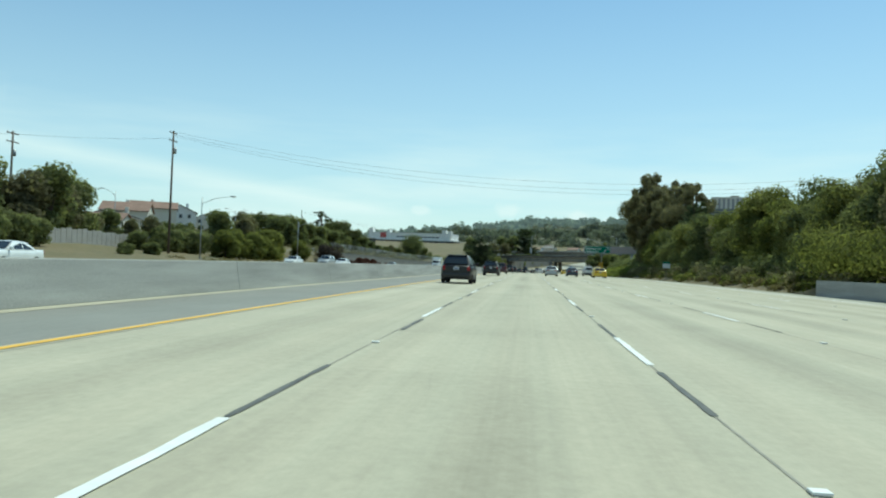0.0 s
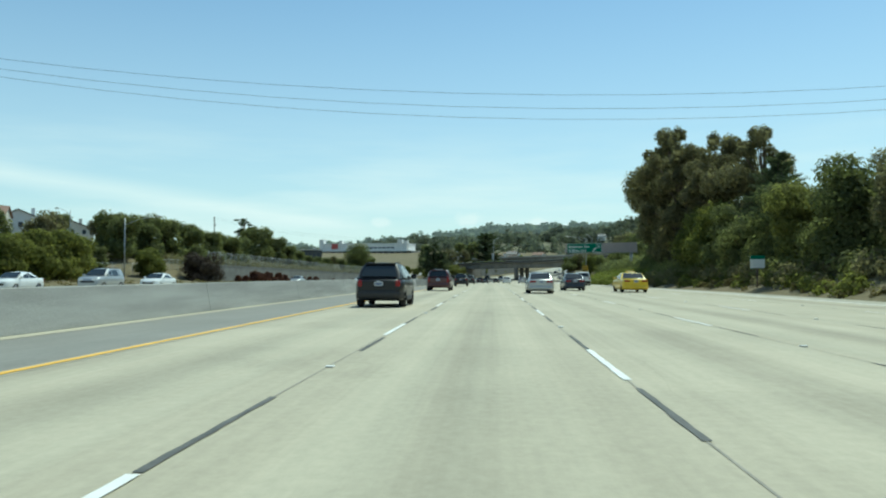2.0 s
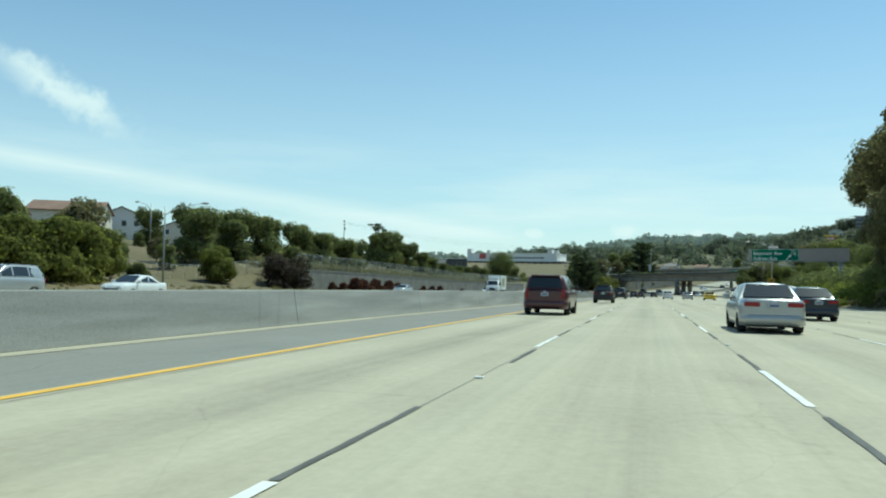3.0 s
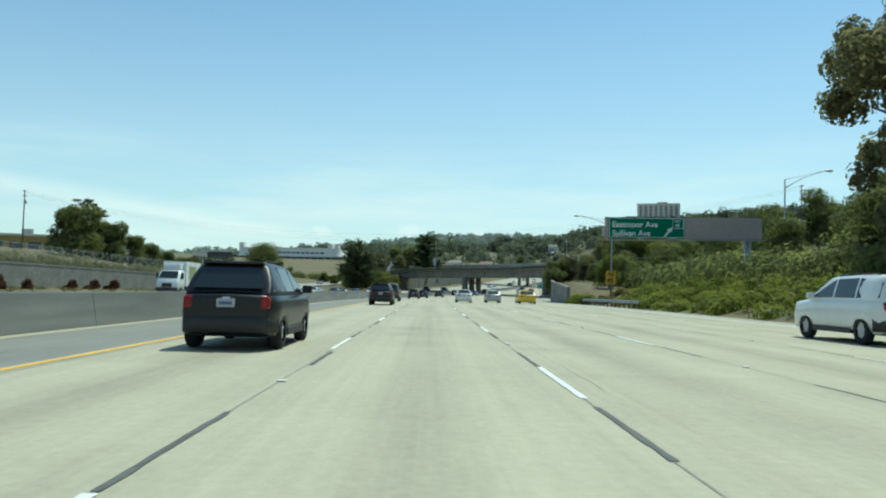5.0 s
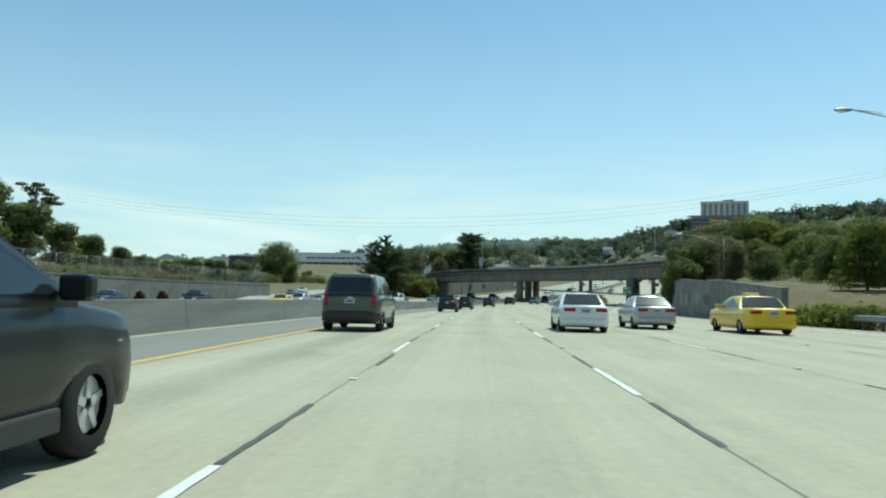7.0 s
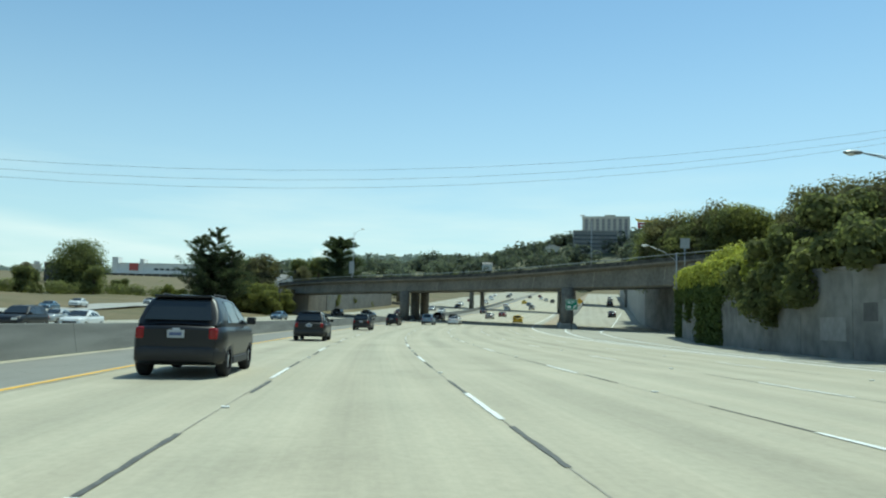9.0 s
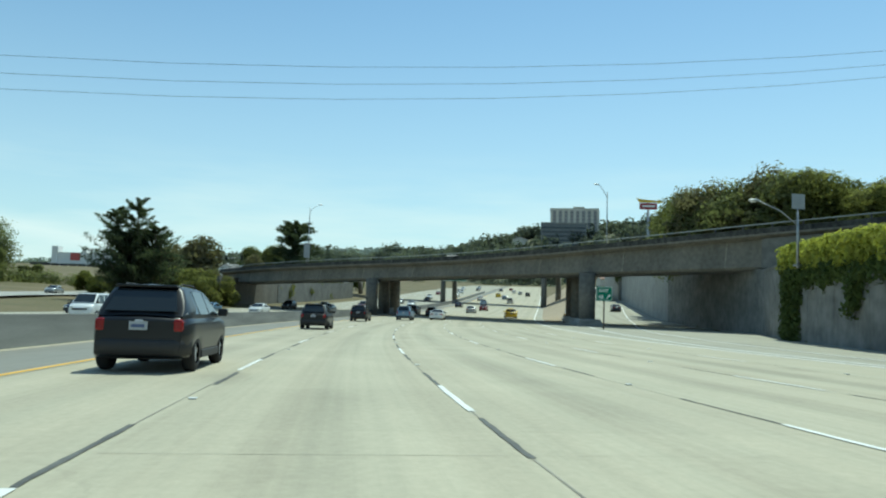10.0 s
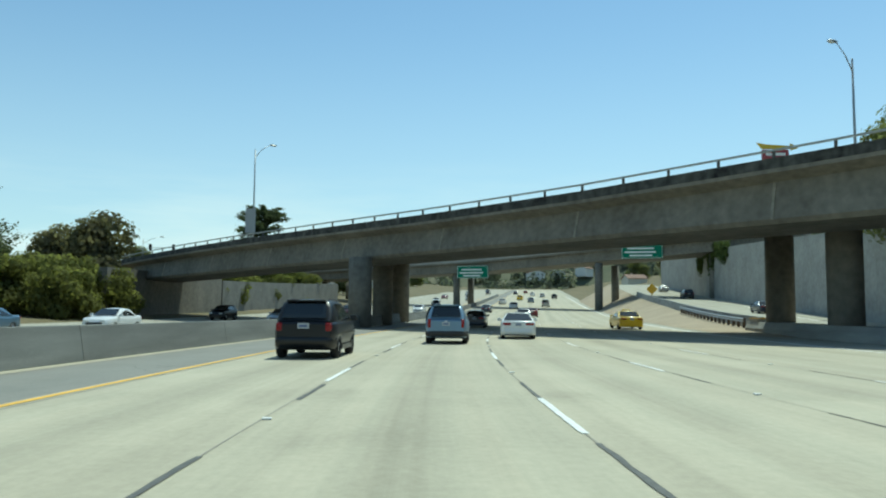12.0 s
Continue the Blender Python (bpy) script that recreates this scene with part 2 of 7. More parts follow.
CONCRETE_ROAD = paving("road_concrete", (0.415, 0.374, 0.278), 3.66, -1.83, 0.19, 0.30, 0.34, 0.07, 0.07, 9.0)
CONCRETE_OLD = paving("old_road_concrete", (0.36, 0.335, 0.265), 3.7, -9.2, 0.12, 0.18, 0.30, 0.06, 0.3, 9.0)
ASPHALT = paving("asphalt", (0.235, 0.226, 0.198), 6.0, -12.0, 0.0, 0.22, 0.40, 0.0, 0.35, 12.0, 0.9)
JOINT = mat("joint_sealer", (0.27, 0.25, 0.205), 0.8, 0.3, 5.0, 0.6)
JOINT_FAINT = mat("filled_joint", (0.34, 0.31, 0.24), 0.85, 0.2, 5.0, 0.6)
DARK_STRIPE = mat("black_stripe_paint", (0.10, 0.099, 0.09), 0.75, 0.35, 7.0, 1.2)
WHITE_LINE = mat("white_road_paint", (0.70, 0.70, 0.66), 0.7, 0.14, 5.0, 1.2)
YELLOW_LINE = mat("yellow_road_paint", (0.72, 0.42, 0.06), 0.7, 0.15, 5.0, 1.2)
CONCRETE = mat("barrier_concrete", (0.30, 0.298, 0.275), 0.9, 0.42, 55.0, 1.0, bump=0.002, stretch=(0.6, 0.16, 2.2))
CONCRETE_DARK = mat("grimy_barrier_concrete", (0.165, 0.166, 0.152), 0.9, 0.44, 55.0, 1.0, bump=0.002, stretch=(0.6, 0.14, 2.2))
SAND = mat("sandy_gore", (0.34, 0.275, 0.19), 0.95, 0.2, 3.0, 0.2, bump=0.01)
CONCRETE_WALL = mat("wall_concrete", (0.34, 0.33, 0.30), 0.9, 0.25, 2.0, 0.35, bump=0.01)
# stained concrete, its colour darkened further to include the wall's shade
CONCRETE_STAINED_SHADE = mat("stained_shade_dark_wall_concrete", (0.19, 0.186, 0.17), 0.9, 0.42, 1.2, 1.0, bump=0.008, stretch=(0.22, 0.22, 0.55))
PARAPET = mat("dark_stained_parapet", (0.06, 0.058, 0.051), 0.9, 0.85, 2.5, 1.0, bump=0.01, stretch=(1.4, 1.4, 0.10))
WALL_GREY = mat("old_grey_wall_concrete", (0.185, 0.18, 0.16), 0.9, 0.3, 3.0, 1.0, bump=0.01, stretch=(0.4, 0.4, 0.5))
RAIL_DARK = mat("dark_rail_paint", (0.09, 0.09, 0.085), 0.7, 0.25, 6.0, 1.0)
CONCRETE_BRIDGE = mat("bridge_concrete", (0.188, 0.172, 0.142), 0.9, 0.34, 2.2, 0.8, bump=0.01, stretch=(0.45, 0.45, 0.16))
GROUND = mat("dry_grass_and_dirt", (0.20, 0.15, 0.085), 0.95, grain=2.0, patch=0.08, colour2=(0.085, 0.085, 0.035), bump=0.05)
STEEL = mat("galvanised_steel", (0.36, 0.37, 0.37), 0.5, 0.12, 8.0, 1.0, metal=0.6)
RAIL_PAINT = mat("rail_paint", (0.36, 0.37, 0.36), 0.6, 0.15, 6.0, 1.0)
WOOD = mat("weathered_pole_wood", (0.11, 0.085, 0.065), 0.9, 0.3, 12.0, 1.5, bump=0.004)
BARK = mat("bark", (0.13, 0.10, 0.075), 0.95, 0.35, 7.0, 1.0, bump=0.02)
LEAF_DARK = leaf_mat("dark_leaves", (0.065, 0.078, 0.036), (0.205, 0.212, 0.09))
LEAF_EUC = leaf_mat("eucalyptus_leaves", (0.07, 0.072, 0.042), (0.235, 0.21, 0.12))
LEAF_GREEN = leaf_mat("green_leaves", (0.06, 0.074, 0.021), (0.215, 0.215, 0.062))
LEAF_OLIVE = leaf_mat("olive_leaves", (0.075, 0.082, 0.028), (0.235, 0.235, 0.078))
LEAF_IVY = leaf_mat("ivy_leaves", (0.13, 0.15, 0.032), (0.48, 0.47, 0.105), 0.5, 0.4)
LEAF_BROWN = leaf_mat("purple_brown_leaves", (0.026, 0.022, 0.019), (0.085, 0.066, 0.052), 0.5, 0.3)
LEAF_SLOPE = leaf_mat("slope_ivy_leaves", (0.07, 0.09, 0.02), (0.26, 0.275, 0.065), 0.5, 0.36)
# creeper green darkened to hold shade in its colour
LEAF_CREEPER_SHADE = leaf_mat("shade_darkened_creeper_leaves", (0.035, 0.055, 0.018), (0.12, 0.15, 0.045), 0.5, 0.2)
LEAF_CONIFER = leaf_mat("conifer_needles", (0.03, 0.042, 0.026), (0.085, 0.102, 0.055))
# greyed and lightened so the leaf colour itself carries distance haze
LEAF_HILL_HAZE = leaf_mat("haze_greyed_hill_leaves", (0.085, 0.098, 0.076), (0.15, 0.165, 0.125), 0.3, 0.4)
LEAF_DRY = leaf_mat("dry_shrub_leaves", (0.07, 0.06, 0.03), (0.20, 0.17, 0.08))
LEAF_RED = leaf_mat("reddish_shrub_leaves", (0.05, 0.022, 0.018), (0.12, 0.06, 0.045))
# pale bluish colour and emission put aerial haze into the far woods
FAR_WOOD_HAZE = leaf_mat("haze_lit_distant_woods", (0.10, 0.125, 0.11), (0.17, 0.19, 0.165))
for _n in FAR_WOOD_HAZE.node_tree.nodes:
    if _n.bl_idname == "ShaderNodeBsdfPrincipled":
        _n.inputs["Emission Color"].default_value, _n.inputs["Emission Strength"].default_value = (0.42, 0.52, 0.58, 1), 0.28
SIGN_GREEN = plain("sign_green", (0.0, 0.16, 0.085), 0.45)
SIGN_WHITE = plain("sign_white", (0.8, 0.8, 0.78), 0.45)
SIGN_BACK = mat("primed_sign_panel", (0.40, 0.33, 0.30), 0.6, 0.1, 3.0, 0.4)
SIGN_AMBER = plain("advisory_amber", (0.62, 0.36, 0.03), 0.5)
BLACK = plain("black_rubber", (0.02, 0.02, 0.021), 0.85)
TRIM = plain("dark_plastic_trim", (0.035, 0.035, 0.037), 0.6)
GLASS = mat("tinted_car_glass", (0.018, 0.022, 0.024), 0.08, 0.05, 1.0, 1.0, spec=0.7)
ALLOY = plain("alloy_rim", (0.55, 0.55, 0.56), 0.4, 0.35)
RED_LENS = plain("red_lens", (0.24, 0.012, 0.014), 0.25)
BRAKE_LENS = plain("lit_brake_lens", (0.75, 0.03, 0.03), 0.2, 0, 0.6)
CLEAR_LENS = plain("clear_lens", (0.75, 0.75, 0.72), 0.15)
PLATE = plain("number_plate", (0.42, 0.44, 0.46), 0.5)
PLATE_BAR = plain("plate_bar", (0.10, 0.13, 0.25), 0.5)
STUCCO = mat("pale_stucco", (0.62, 0.58, 0.50), 0.9, 0.08, 3.0, 0.3)
STUCCO_WHITE = mat("white_stucco", (0.74, 0.73, 0.70), 0.9, 0.05, 3.0, 0.3)
ROOF_TILE = mat("brown_roof", (0.22, 0.14, 0.105), 0.9, 0.2, 3.0, 0.5)
ROOF_GREY = mat("grey_roof", (0.20, 0.19, 0.18), 0.9, 0.2, 3.0, 0.5)
WINDOW_DARK = plain("window_glass", (0.05, 0.06, 0.07), 0.12)


# shape helpers
def part(name, bm, material, parent=None, label=""):
    """Link a bmesh as one mesh object under a thing or a part."""
    me = bpy.data.meshes.new(name)
    bm.to_mesh(me)
    bm.free()
    me.materials.append(material)
    ob = new(name, me)
    ob.parent = parent
    if label:
        ob["label"] = label
    return ob


def raw(name, verts, faces, material, parent=None, label="", smooth=False):
    me = bpy.data.meshes.new(name)
    me.from_pydata([tuple(map(float, v)) for v in verts], [], [tuple(map(int, f)) for f in faces])
    me.materials.append(material)
    if smooth:
        me.shade_smooth()
    me.update()
    ob = new(name, me)
    ob.parent = parent
    if label:
        ob["label"] = label
    return ob


def empty(name, m=None):
    ob = new(name)
    if m is not None:
        ob.matrix_world = m
    return ob


def box(bm, x0, x1, y0, y1, z0, z1, bevel=0.0):
    out = bmesh.ops.create_cube(bm, size=1.0, matrix=Matrix.LocRotScale(((x0 + x1) / 2, (y0 + y1) / 2, (z0 + z1) / 2), None, (x1 - x0, y1 - y0, z1 - z0)))
    if bevel:
        edges = list({e for v in out["verts"] for e in v.link_edges})
        bmesh.ops.bevel(bm, geom=edges, offset=bevel, segments=2, affect='EDGES', profile=0.5)
    return bm


def boxed(name, x0, x1, y0, y1, z0, z1, material, parent=None, label="", bevel=0.0):
    return part(name, box(bmesh.new(), x0, x1, y0, y1, z0, z1, bevel), material, parent, label)


def tube(bm, points, radii, sides=8):
    """A tapered round bar through the points."""
    rings = []
    for i, p in enumerate(points):
        a, b = Vector(points[max(i - 1, 0)]), Vector(points[min(i + 1, len(points) - 1)])
        q = (b - a).to_track_quat("Z", "Y")
        r = radii[i] if isinstance(radii, (list, tuple)) else radii
        rings.append([bm.verts.new(Vector(p) + q @ Vector((r * math.cos(k * math.tau / sides), r * math.sin(k * math.tau / sides), 0))) for k in range(sides)])
    for u, v in zip(rings, rings[1:]):
        for k in range(sides):
            f = bm.faces.new((u[k], u[(k + 1) % sides], v[(k + 1) % sides], v[k]))
            f.smooth = True
    bm.faces.new(rings[0][::-1])
    bm.faces.new(rings[-1])
    return bm


# the freeway's line: bend and rise along its length
NODES = np.concatenate([[-200], np.arange(-40, 481, 40.0), [520, 560, 600, 640, 800, 1200]])
BEND = np.array([0.195, 0.195, 0.195, 0.194, 0.153, 0.011, -0.009, -0.128, 0.137, 0.272, 0.542, 1.602, 2.308, 2.475, 0.3, 0, 0, 0, 0, 0, 0]) / 1000
SAG = np.array([0, -0.092, -0.092, -0.093, -0.071, 0.008, -0.107, -0.019, 0.036, -0.16, -0.042, 0.213, 0.179, 0.228, 0.25, 0.25, 0.25, 0.2, 0, 0, -0.1]) / 1000
STEP = 2.0
LINE_S = np.arange(-200, 1100, STEP)
HEAD = np.concatenate([[0], np.cumsum(np.interp(LINE_S[:-1], NODES, BEND) * STEP)])
HEAD -= np.interp(60, LINE_S, HEAD)
RISE = np.concatenate([[0], np.cumsum(np.interp(LINE_S[:-1], NODES, SAG) * STEP)])
RISE -= np.interp(60, LINE_S, RISE)
LINE_X = np.concatenate([[0], np.cumsum(np.sin(HEAD[:-1]) * STEP)])
LINE_Y = np.concatenate([[0], np.cumsum(np.cos(HEAD[:-1]) * STEP)])
LINE_Z = np.concatenate([[0], np.cumsum(RISE[:-1] * STEP)])
for axis in (LINE_X, LINE_Y, LINE_Z):
    axis -= np.interp(0, LINE_S, axis)


def along(s, o, h=0.0):
    """The point s metres along the freeway, o metres to the right of the camera's lane, h above the road."""
    a = np.interp(s, LINE_S, HEAD)
    return Vector((np.interp(s, LINE_S, LINE_X) + o * math.cos(a), np.interp(s, LINE_S, LINE_Y) - o * math.sin(a), np.interp(s, LINE_S, LINE_Z) + h))


def heading(s):
    return math.degrees(-np.interp(s, LINE_S, HEAD))


def on_road(s, o, turn=0.0, h=0.0):
    p = along(s, o, h)
    return pose(p.x, p.y, p.z, math.degrees(math.atan(np.interp(s, LINE_S, RISE))) * math.cos(radians(turn)), 0, heading(s) + turn)


def nearest(x, y):
    """Distance along and offset from the freeway for arrays of places."""
    x, y = np.atleast_1d(x), np.atleast_1d(y)
    s, o, z = np.empty(len(x)), np.empty(len(x)), np.empty(len(x))
    for i in range(0, len(x), 4000):
        dx, dy = x[i:i + 4000, None] - LINE_X, y[i:i + 4000, None] - LINE_Y
        j = np.argmin(dx * dx + dy * dy, 1)
        k = np.arange(len(j))
        dx, dy = dx[k, j], dy[k, j]
        o[i:i + 4000] = dx * np.cos(HEAD[j]) - dy * np.sin(HEAD[j])
        s[i:i + 4000] = LINE_S[j] + dx * np.sin(HEAD[j]) + dy * np.cos(HEAD[j])
        z[i:i + 4000] = LINE_Z[j]
    return s, o, z


WALL_S = np.array([306, 318, 330, 350, 376, 400, 421, 440, 480, 520, 620])
WALL_O = np.array([18.4, 18.8, 19.6, 21.5, 25.2, 30.4, 36.2, 36.6, 36.2, 37.2, 38])
WALL_H = np.array([2.2, 2.9, 3.3, 4.1, 4.9, 5.6, 6.0, 8.0, 9.4, 11.0, 13.5])
HILL_H = np.array([2.2, 2.9, 3.3, 4.1, 4.9, 5.6, 6.0, 7.0, 7.6, 7.2, 5.0])


def ramp_rise(s):
    """Height of the exit ramp over the freeway."""
    return float(np.interp(s, [452, 475, 490, 515, 560, 600, 640], [0, 0.4, 0.8, 1.6, 2.9, 4.2, 5.0]))



def terrain(x, y):
    """Height of the ground: flat under the freeway, banks on both sides."""
    s, o, z = nearest(x, y)
    h = np.full(len(s), -0.22)
    edge = np.interp(s, [0, 300, 312], [19.0, 19.0, 19.0])
    bank = np.interp(o - edge, [0, 1.5, 6, 24, 60, 140, 600], [0, 0.25, 2.2, 7.5, 9.5, 14, 25])
    wo, wh = np.interp(s, WALL_S, WALL_O), np.interp(s, WALL_S, HILL_H)
    behind = np.interp(o - wo, [1.2, 2.2, 30, 120, 600], [0, 1, 1.5, 2.2, 4.5]) * wh
    right = np.where(s < 304, bank, np.where(s < 630, behind, np.interp(o, [30, 60, 200, 600], [0, 6, 25, 60])))
    h = np.where(o > 15, h + np.maximum(right, 0), h)
    near = np.interp(-o, [38.5, 44, 52, 72, 95, 160, 600], [0, 0.5, 1.2, 3.4, 4.9, 7.0, 12])
    walled = np.interp(-o, [38.5, 44, 50.5, 52.5, 75, 100, 600], [0, 0.5, 0.6, 3.2, 6.0, 9.5, 11])
    ramp = np.interp(-o, [38.5, 43, 56, 72, 95, 160, 600], [0, 0.5, 1.3, 2.8, 3.6, 5.0, 10])
    w1 = np.clip((s - 229) / 16, 0, 1)
    w2 = np.clip((s - 385) / 40, 0, 1)
    left = near * (1 - w1) + walled * w1 * (1 - w2) + ramp * w2
    h = np.where(o < -36, h + left, h)
    wob = np.array([noise.noise(Vector((a * 0.06, b * 0.06, 0))) for a, b in zip(x, y)])
    h += wob * np.clip((np.abs(o + 9) - 36) / 20, 0, 1) * 0.7
    far = np.clip((np.hypot(x, y - 300) - 1300) / 2500, 0, 1)
    return z * (1 - far) + h * (1 - far)


def ground_at(x, y):
    return float(terrain(np.array([x]), np.array([y]))[0])


# ---- ground, pavements and lines ----
def spaced(dense0, dense1, step, far0, far1, growth=1.35):
    mid = list(np.arange(dense0, dense1 + 0.1, step))
    lo, hi, d = [dense0], [dense1], step
    while lo[0] > far0:
        d *= growth
        lo.insert(0, max(far0, lo[0] - d))
    d = step
    while hi[-1] < far1:
        d *= growth
        hi.append(min(far1, hi[-1] + d))
    return np.array(lo[:-1] + mid + hi[1:])


def build_ground():
    xs, ys = spaced(-80, 110, 2.0, -4500, 4500), spaced(20, 600, 3.0, -4000, 4800)
    gx, gy = np.meshgrid(xs, ys)
    z = terrain(gx.ravel(), gy.ravel())
    n = len(xs)
    verts = np.stack([gx.ravel(), gy.ravel(), z], 1)
    faces = [(j * n + i, j * n + i + 1, (j + 1) * n + i + 1, (j + 1) * n + i) for j in range(len(ys) - 1) for i in range(n - 1)]
    ob = raw("ground", verts, faces, GROUND, smooth=True)
    return tagged(ob, "dry brown grass and dirt banks beside the freeway", "ground", kind="structure")


def ribbon(name, s0, s1, o0, o1, h, material, step=4.0, parent=None, thick=0.0):
    """A strip that follows the freeway. o0 and o1 may be functions of s."""
    n = max(1, int(math.ceil((s1 - s0) / step)))
    verts, faces = [], []
    for i in range(n + 1):
        s = s0 + (s1 - s0) * i / n
        a, b = (o0(s) if callable(o0) else o0), (o1(s) if callable(o1) else o1)
        ha, hb = h(s) if callable(h) else (h, h)
        verts += [along(s, a, ha), along(s, b, hb)]
        if thick:
            verts += [along(s, b, hb - thick), along(s, a, ha - thick)]
    k = 4 if thick else 2
    for i in range(n):
        p, q = i * k, (i + 1) * k
        for j in range(k if thick else 1):
            faces.append((p + j, p + (j + 1) % k, q + (j + 1) % k, q + j))
    if thick:
        faces += [(3, 2, 1, 0), tuple(n * k + j for j in range(4))]
    ob = raw(name, verts, faces, material, parent)
    if material in (CONCRETE_ROAD, CONCRETE_OLD, ASPHALT):
        lay = ob.data.uv_layers.new(name="across_along")
        for lp in ob.data.loops:
            i, j = divmod(lp.vertex_index, k)
            q = s0 + (s1 - s0) * i / n
            e = o1 if j in (1, 2) else o0
            lay.data[lp.index].uv = (e(q) if callable(e) else e, q)
    return ob


def wall_offset(s):
    return float(np.interp(s, WALL_S, WALL_O))


build_ground()
SKEY = dict(kind="structure")
road = tagged(ribbon("road", -150, 880, -5.72, 16.55, 0.0, CONCRETE_ROAD), "pale worn concrete freeway lanes with tyre-darkened wheel paths", "road", **SKEY)
tagged(ribbon("shoulder_left", -150, 880, -8.95, -5.724, -0.004, ASPHALT), "grey asphalt shoulder beside the median barrier", "road shoulder", **SKEY)
tagged(ribbon("shoulder_right", -150, 880, 16.554, lambda s: float(np.interp(s, [0, 300, 320, 380, 421, 440, 452, 453, 620], [18.6, 18.6, 18.9, 25.8, 35.9, 36.4, 36.2, 19.0, 18.6])), -0.004, CONCRETE_OLD), "worn concrete shoulder and exit ramp", "road shoulder", **SKEY)
tagged(ribbon("road_opposite", -150, 880, -38.5, -9.3, 0.0, CONCRETE_OLD), "pale concrete carriageway of the opposite direction", "road", **SKEY)

tagged(ribbon("gutter", -150, 700, -8.98, -8.55, 0.004, CONCRETE_ROAD), "pale concrete gutter strip along the median barrier", "gutter", **SKEY)


def ramp_inner(s):
    """Where the exit ramp's barrier stands."""
    return float(np.interp(s, [452, 464, 520, 580, 640], [20.8, 21.6, 23.6, 25.2, 26.5]))


tagged(ribbon("ramp_surface", 453, 640, lambda s: ramp_inner(s) - 0.3, lambda s: wall_offset(s) + 0.1, lambda s: (ramp_rise(s) - 0.003,) * 2, CONCRETE_OLD), "pale concrete exit ramp climbing beside the wall", "road", **SKEY)
tagged(ribbon("gore", 453, 640, 17.6, lambda s: ramp_inner(s) - 0.2, lambda s: (0.012, ramp_rise(s) + 0.012), SAND), "sandy dirt gore between freeway and ramp", "ground", **SKEY)
CYCLE, DASH = 14.63, 3.66


def lane_line(name, o, first, dark_w, dark_shift, s_end, drift=lambda q: 0.0):
    """A dashed lane line: white dash with a black stripe before and after it, a joint and a reflector."""
    line = tagged(empty(name), "dashed white lane line with black contrast stripes on concrete", "lane line", **SKEY)
    jw = 0.011 if dark_w > 0.03 else 0.006
    tagged(ribbon("joint", -60, 600, lambda q: o - jw + drift(q), lambda q: o + jw + drift(q), 0.004, JOINT, parent=line), "dark sealed joint")
    k = -4
    while first + CYCLE * k < s_end:
        s = first + CYCLE * k
        def worn(c, half, rough, salt):
            """An edge that wanders a little, as worn paint does."""
            return lambda q: c + half + drift(q) + rough * noise.noise(Vector((q * 1.9, salt, o))) + rough * 0.6 * noise.noise(Vector((q * 6.0, salt, o + 9)))
        w = 0.048
        ribbon("dash", s, s + DASH, worn(o, -w, 0.014, 1), worn(o, w, 0.014, 2), 0.010, WHITE_LINE, 0.3, line)
        if dark_w:
            c = o + dark_shift
            ribbon("black_stripe", s - 3.3, s - 0.65, worn(c, -dark_w, 0.02, 3), worn(c, dark_w, 0.02, 4), 0.008, DARK_STRIPE, 0.25, line)
            ribbon("black_stripe", s + DASH + 0.05, s + DASH + 3.0, worn(o, -dark_w * 0.9, 0.02, 5), worn(o, dark_w * 0.9, 0.02, 6), 0.008, DARK_STRIPE, 0.25, line)
        bm = bmesh.new()
        c = along(s + DASH + 5.5, o + 0.04, 0.004)
        box(bm, c.x - 0.055, c.x + 0.055, c.y - 0.05, c.y + 0.05, c.z, c.z + 0.02, 0.006)
        part("reflector", bm, WHITE_LINE, line, "pale raised reflector")
        k += 1
    return line


lane_line("lane_line_1", -1.83, 67.529, 0.036, 0.07, 560, lambda q: float(np.interp(q, [330, 362, 395, 412], [0, -0.12, -0.12, -0.03])))
lane_line("lane_line_2", 1.83, 61.067, 0.036, 0.0, 560)
lane_line("lane_line_3", 5.49, 71.112, 0.022, 0.02, 560)
lane_line("lane_line_4", 9.15, 65.1, 0.018, 0.0, 560)
lane_line("lane_line_5", 12.81, 61.0, 0.016, 0.0, 425)
tagged(ribbon("edge_line_yellow", -150, 700, -5.64, -5.50, 0.008, YELLOW_LINE), "solid yellow edge line beside the shoulder", "edge line", **SKEY)
tagged(ribbon("edge_line_yellow_thin", -150, 700, -5.40, -5.375, 0.006, JOINT_FAINT), "dark sealed joint beside the yellow line", "joint", **SKEY)
tagged(ribbon("edge_line_white", -150, 700, 16.16, 16.40, 0.008, WHITE_LINE), "solid white edge line of the freeway", "edge line", **SKEY)
tagged(ribbon("ramp_edge_line_1", 345, 432, lambda s: float(np.interp(s, [345, 380, 432], [16.6, 17.2, 21.0])), lambda s: float(np.interp(s, [345, 380, 432], [16.84, 17.44, 21.24])), 0.008, WHITE_LINE), "solid white line along the gore", "edge line", **SKEY)


def exit_edge(q):
    """The right edge line of the exit lane."""
    return float(np.interp(q, [328, 352, 370, 389, 418, 431, 453, 520], [16.9, 17.7, 19.3, 21.3, 24.4, 26.3, 29.5, 34.4]))


tagged(ribbon("ramp_edge_line_2", 328, 520, exit_edge, lambda q: exit_edge(q) + 0.2, lambda q: (ramp_rise(q) + 0.012,) * 2, WHITE_LINE), "solid white line along the exit ramp", "edge line", **SKEY)
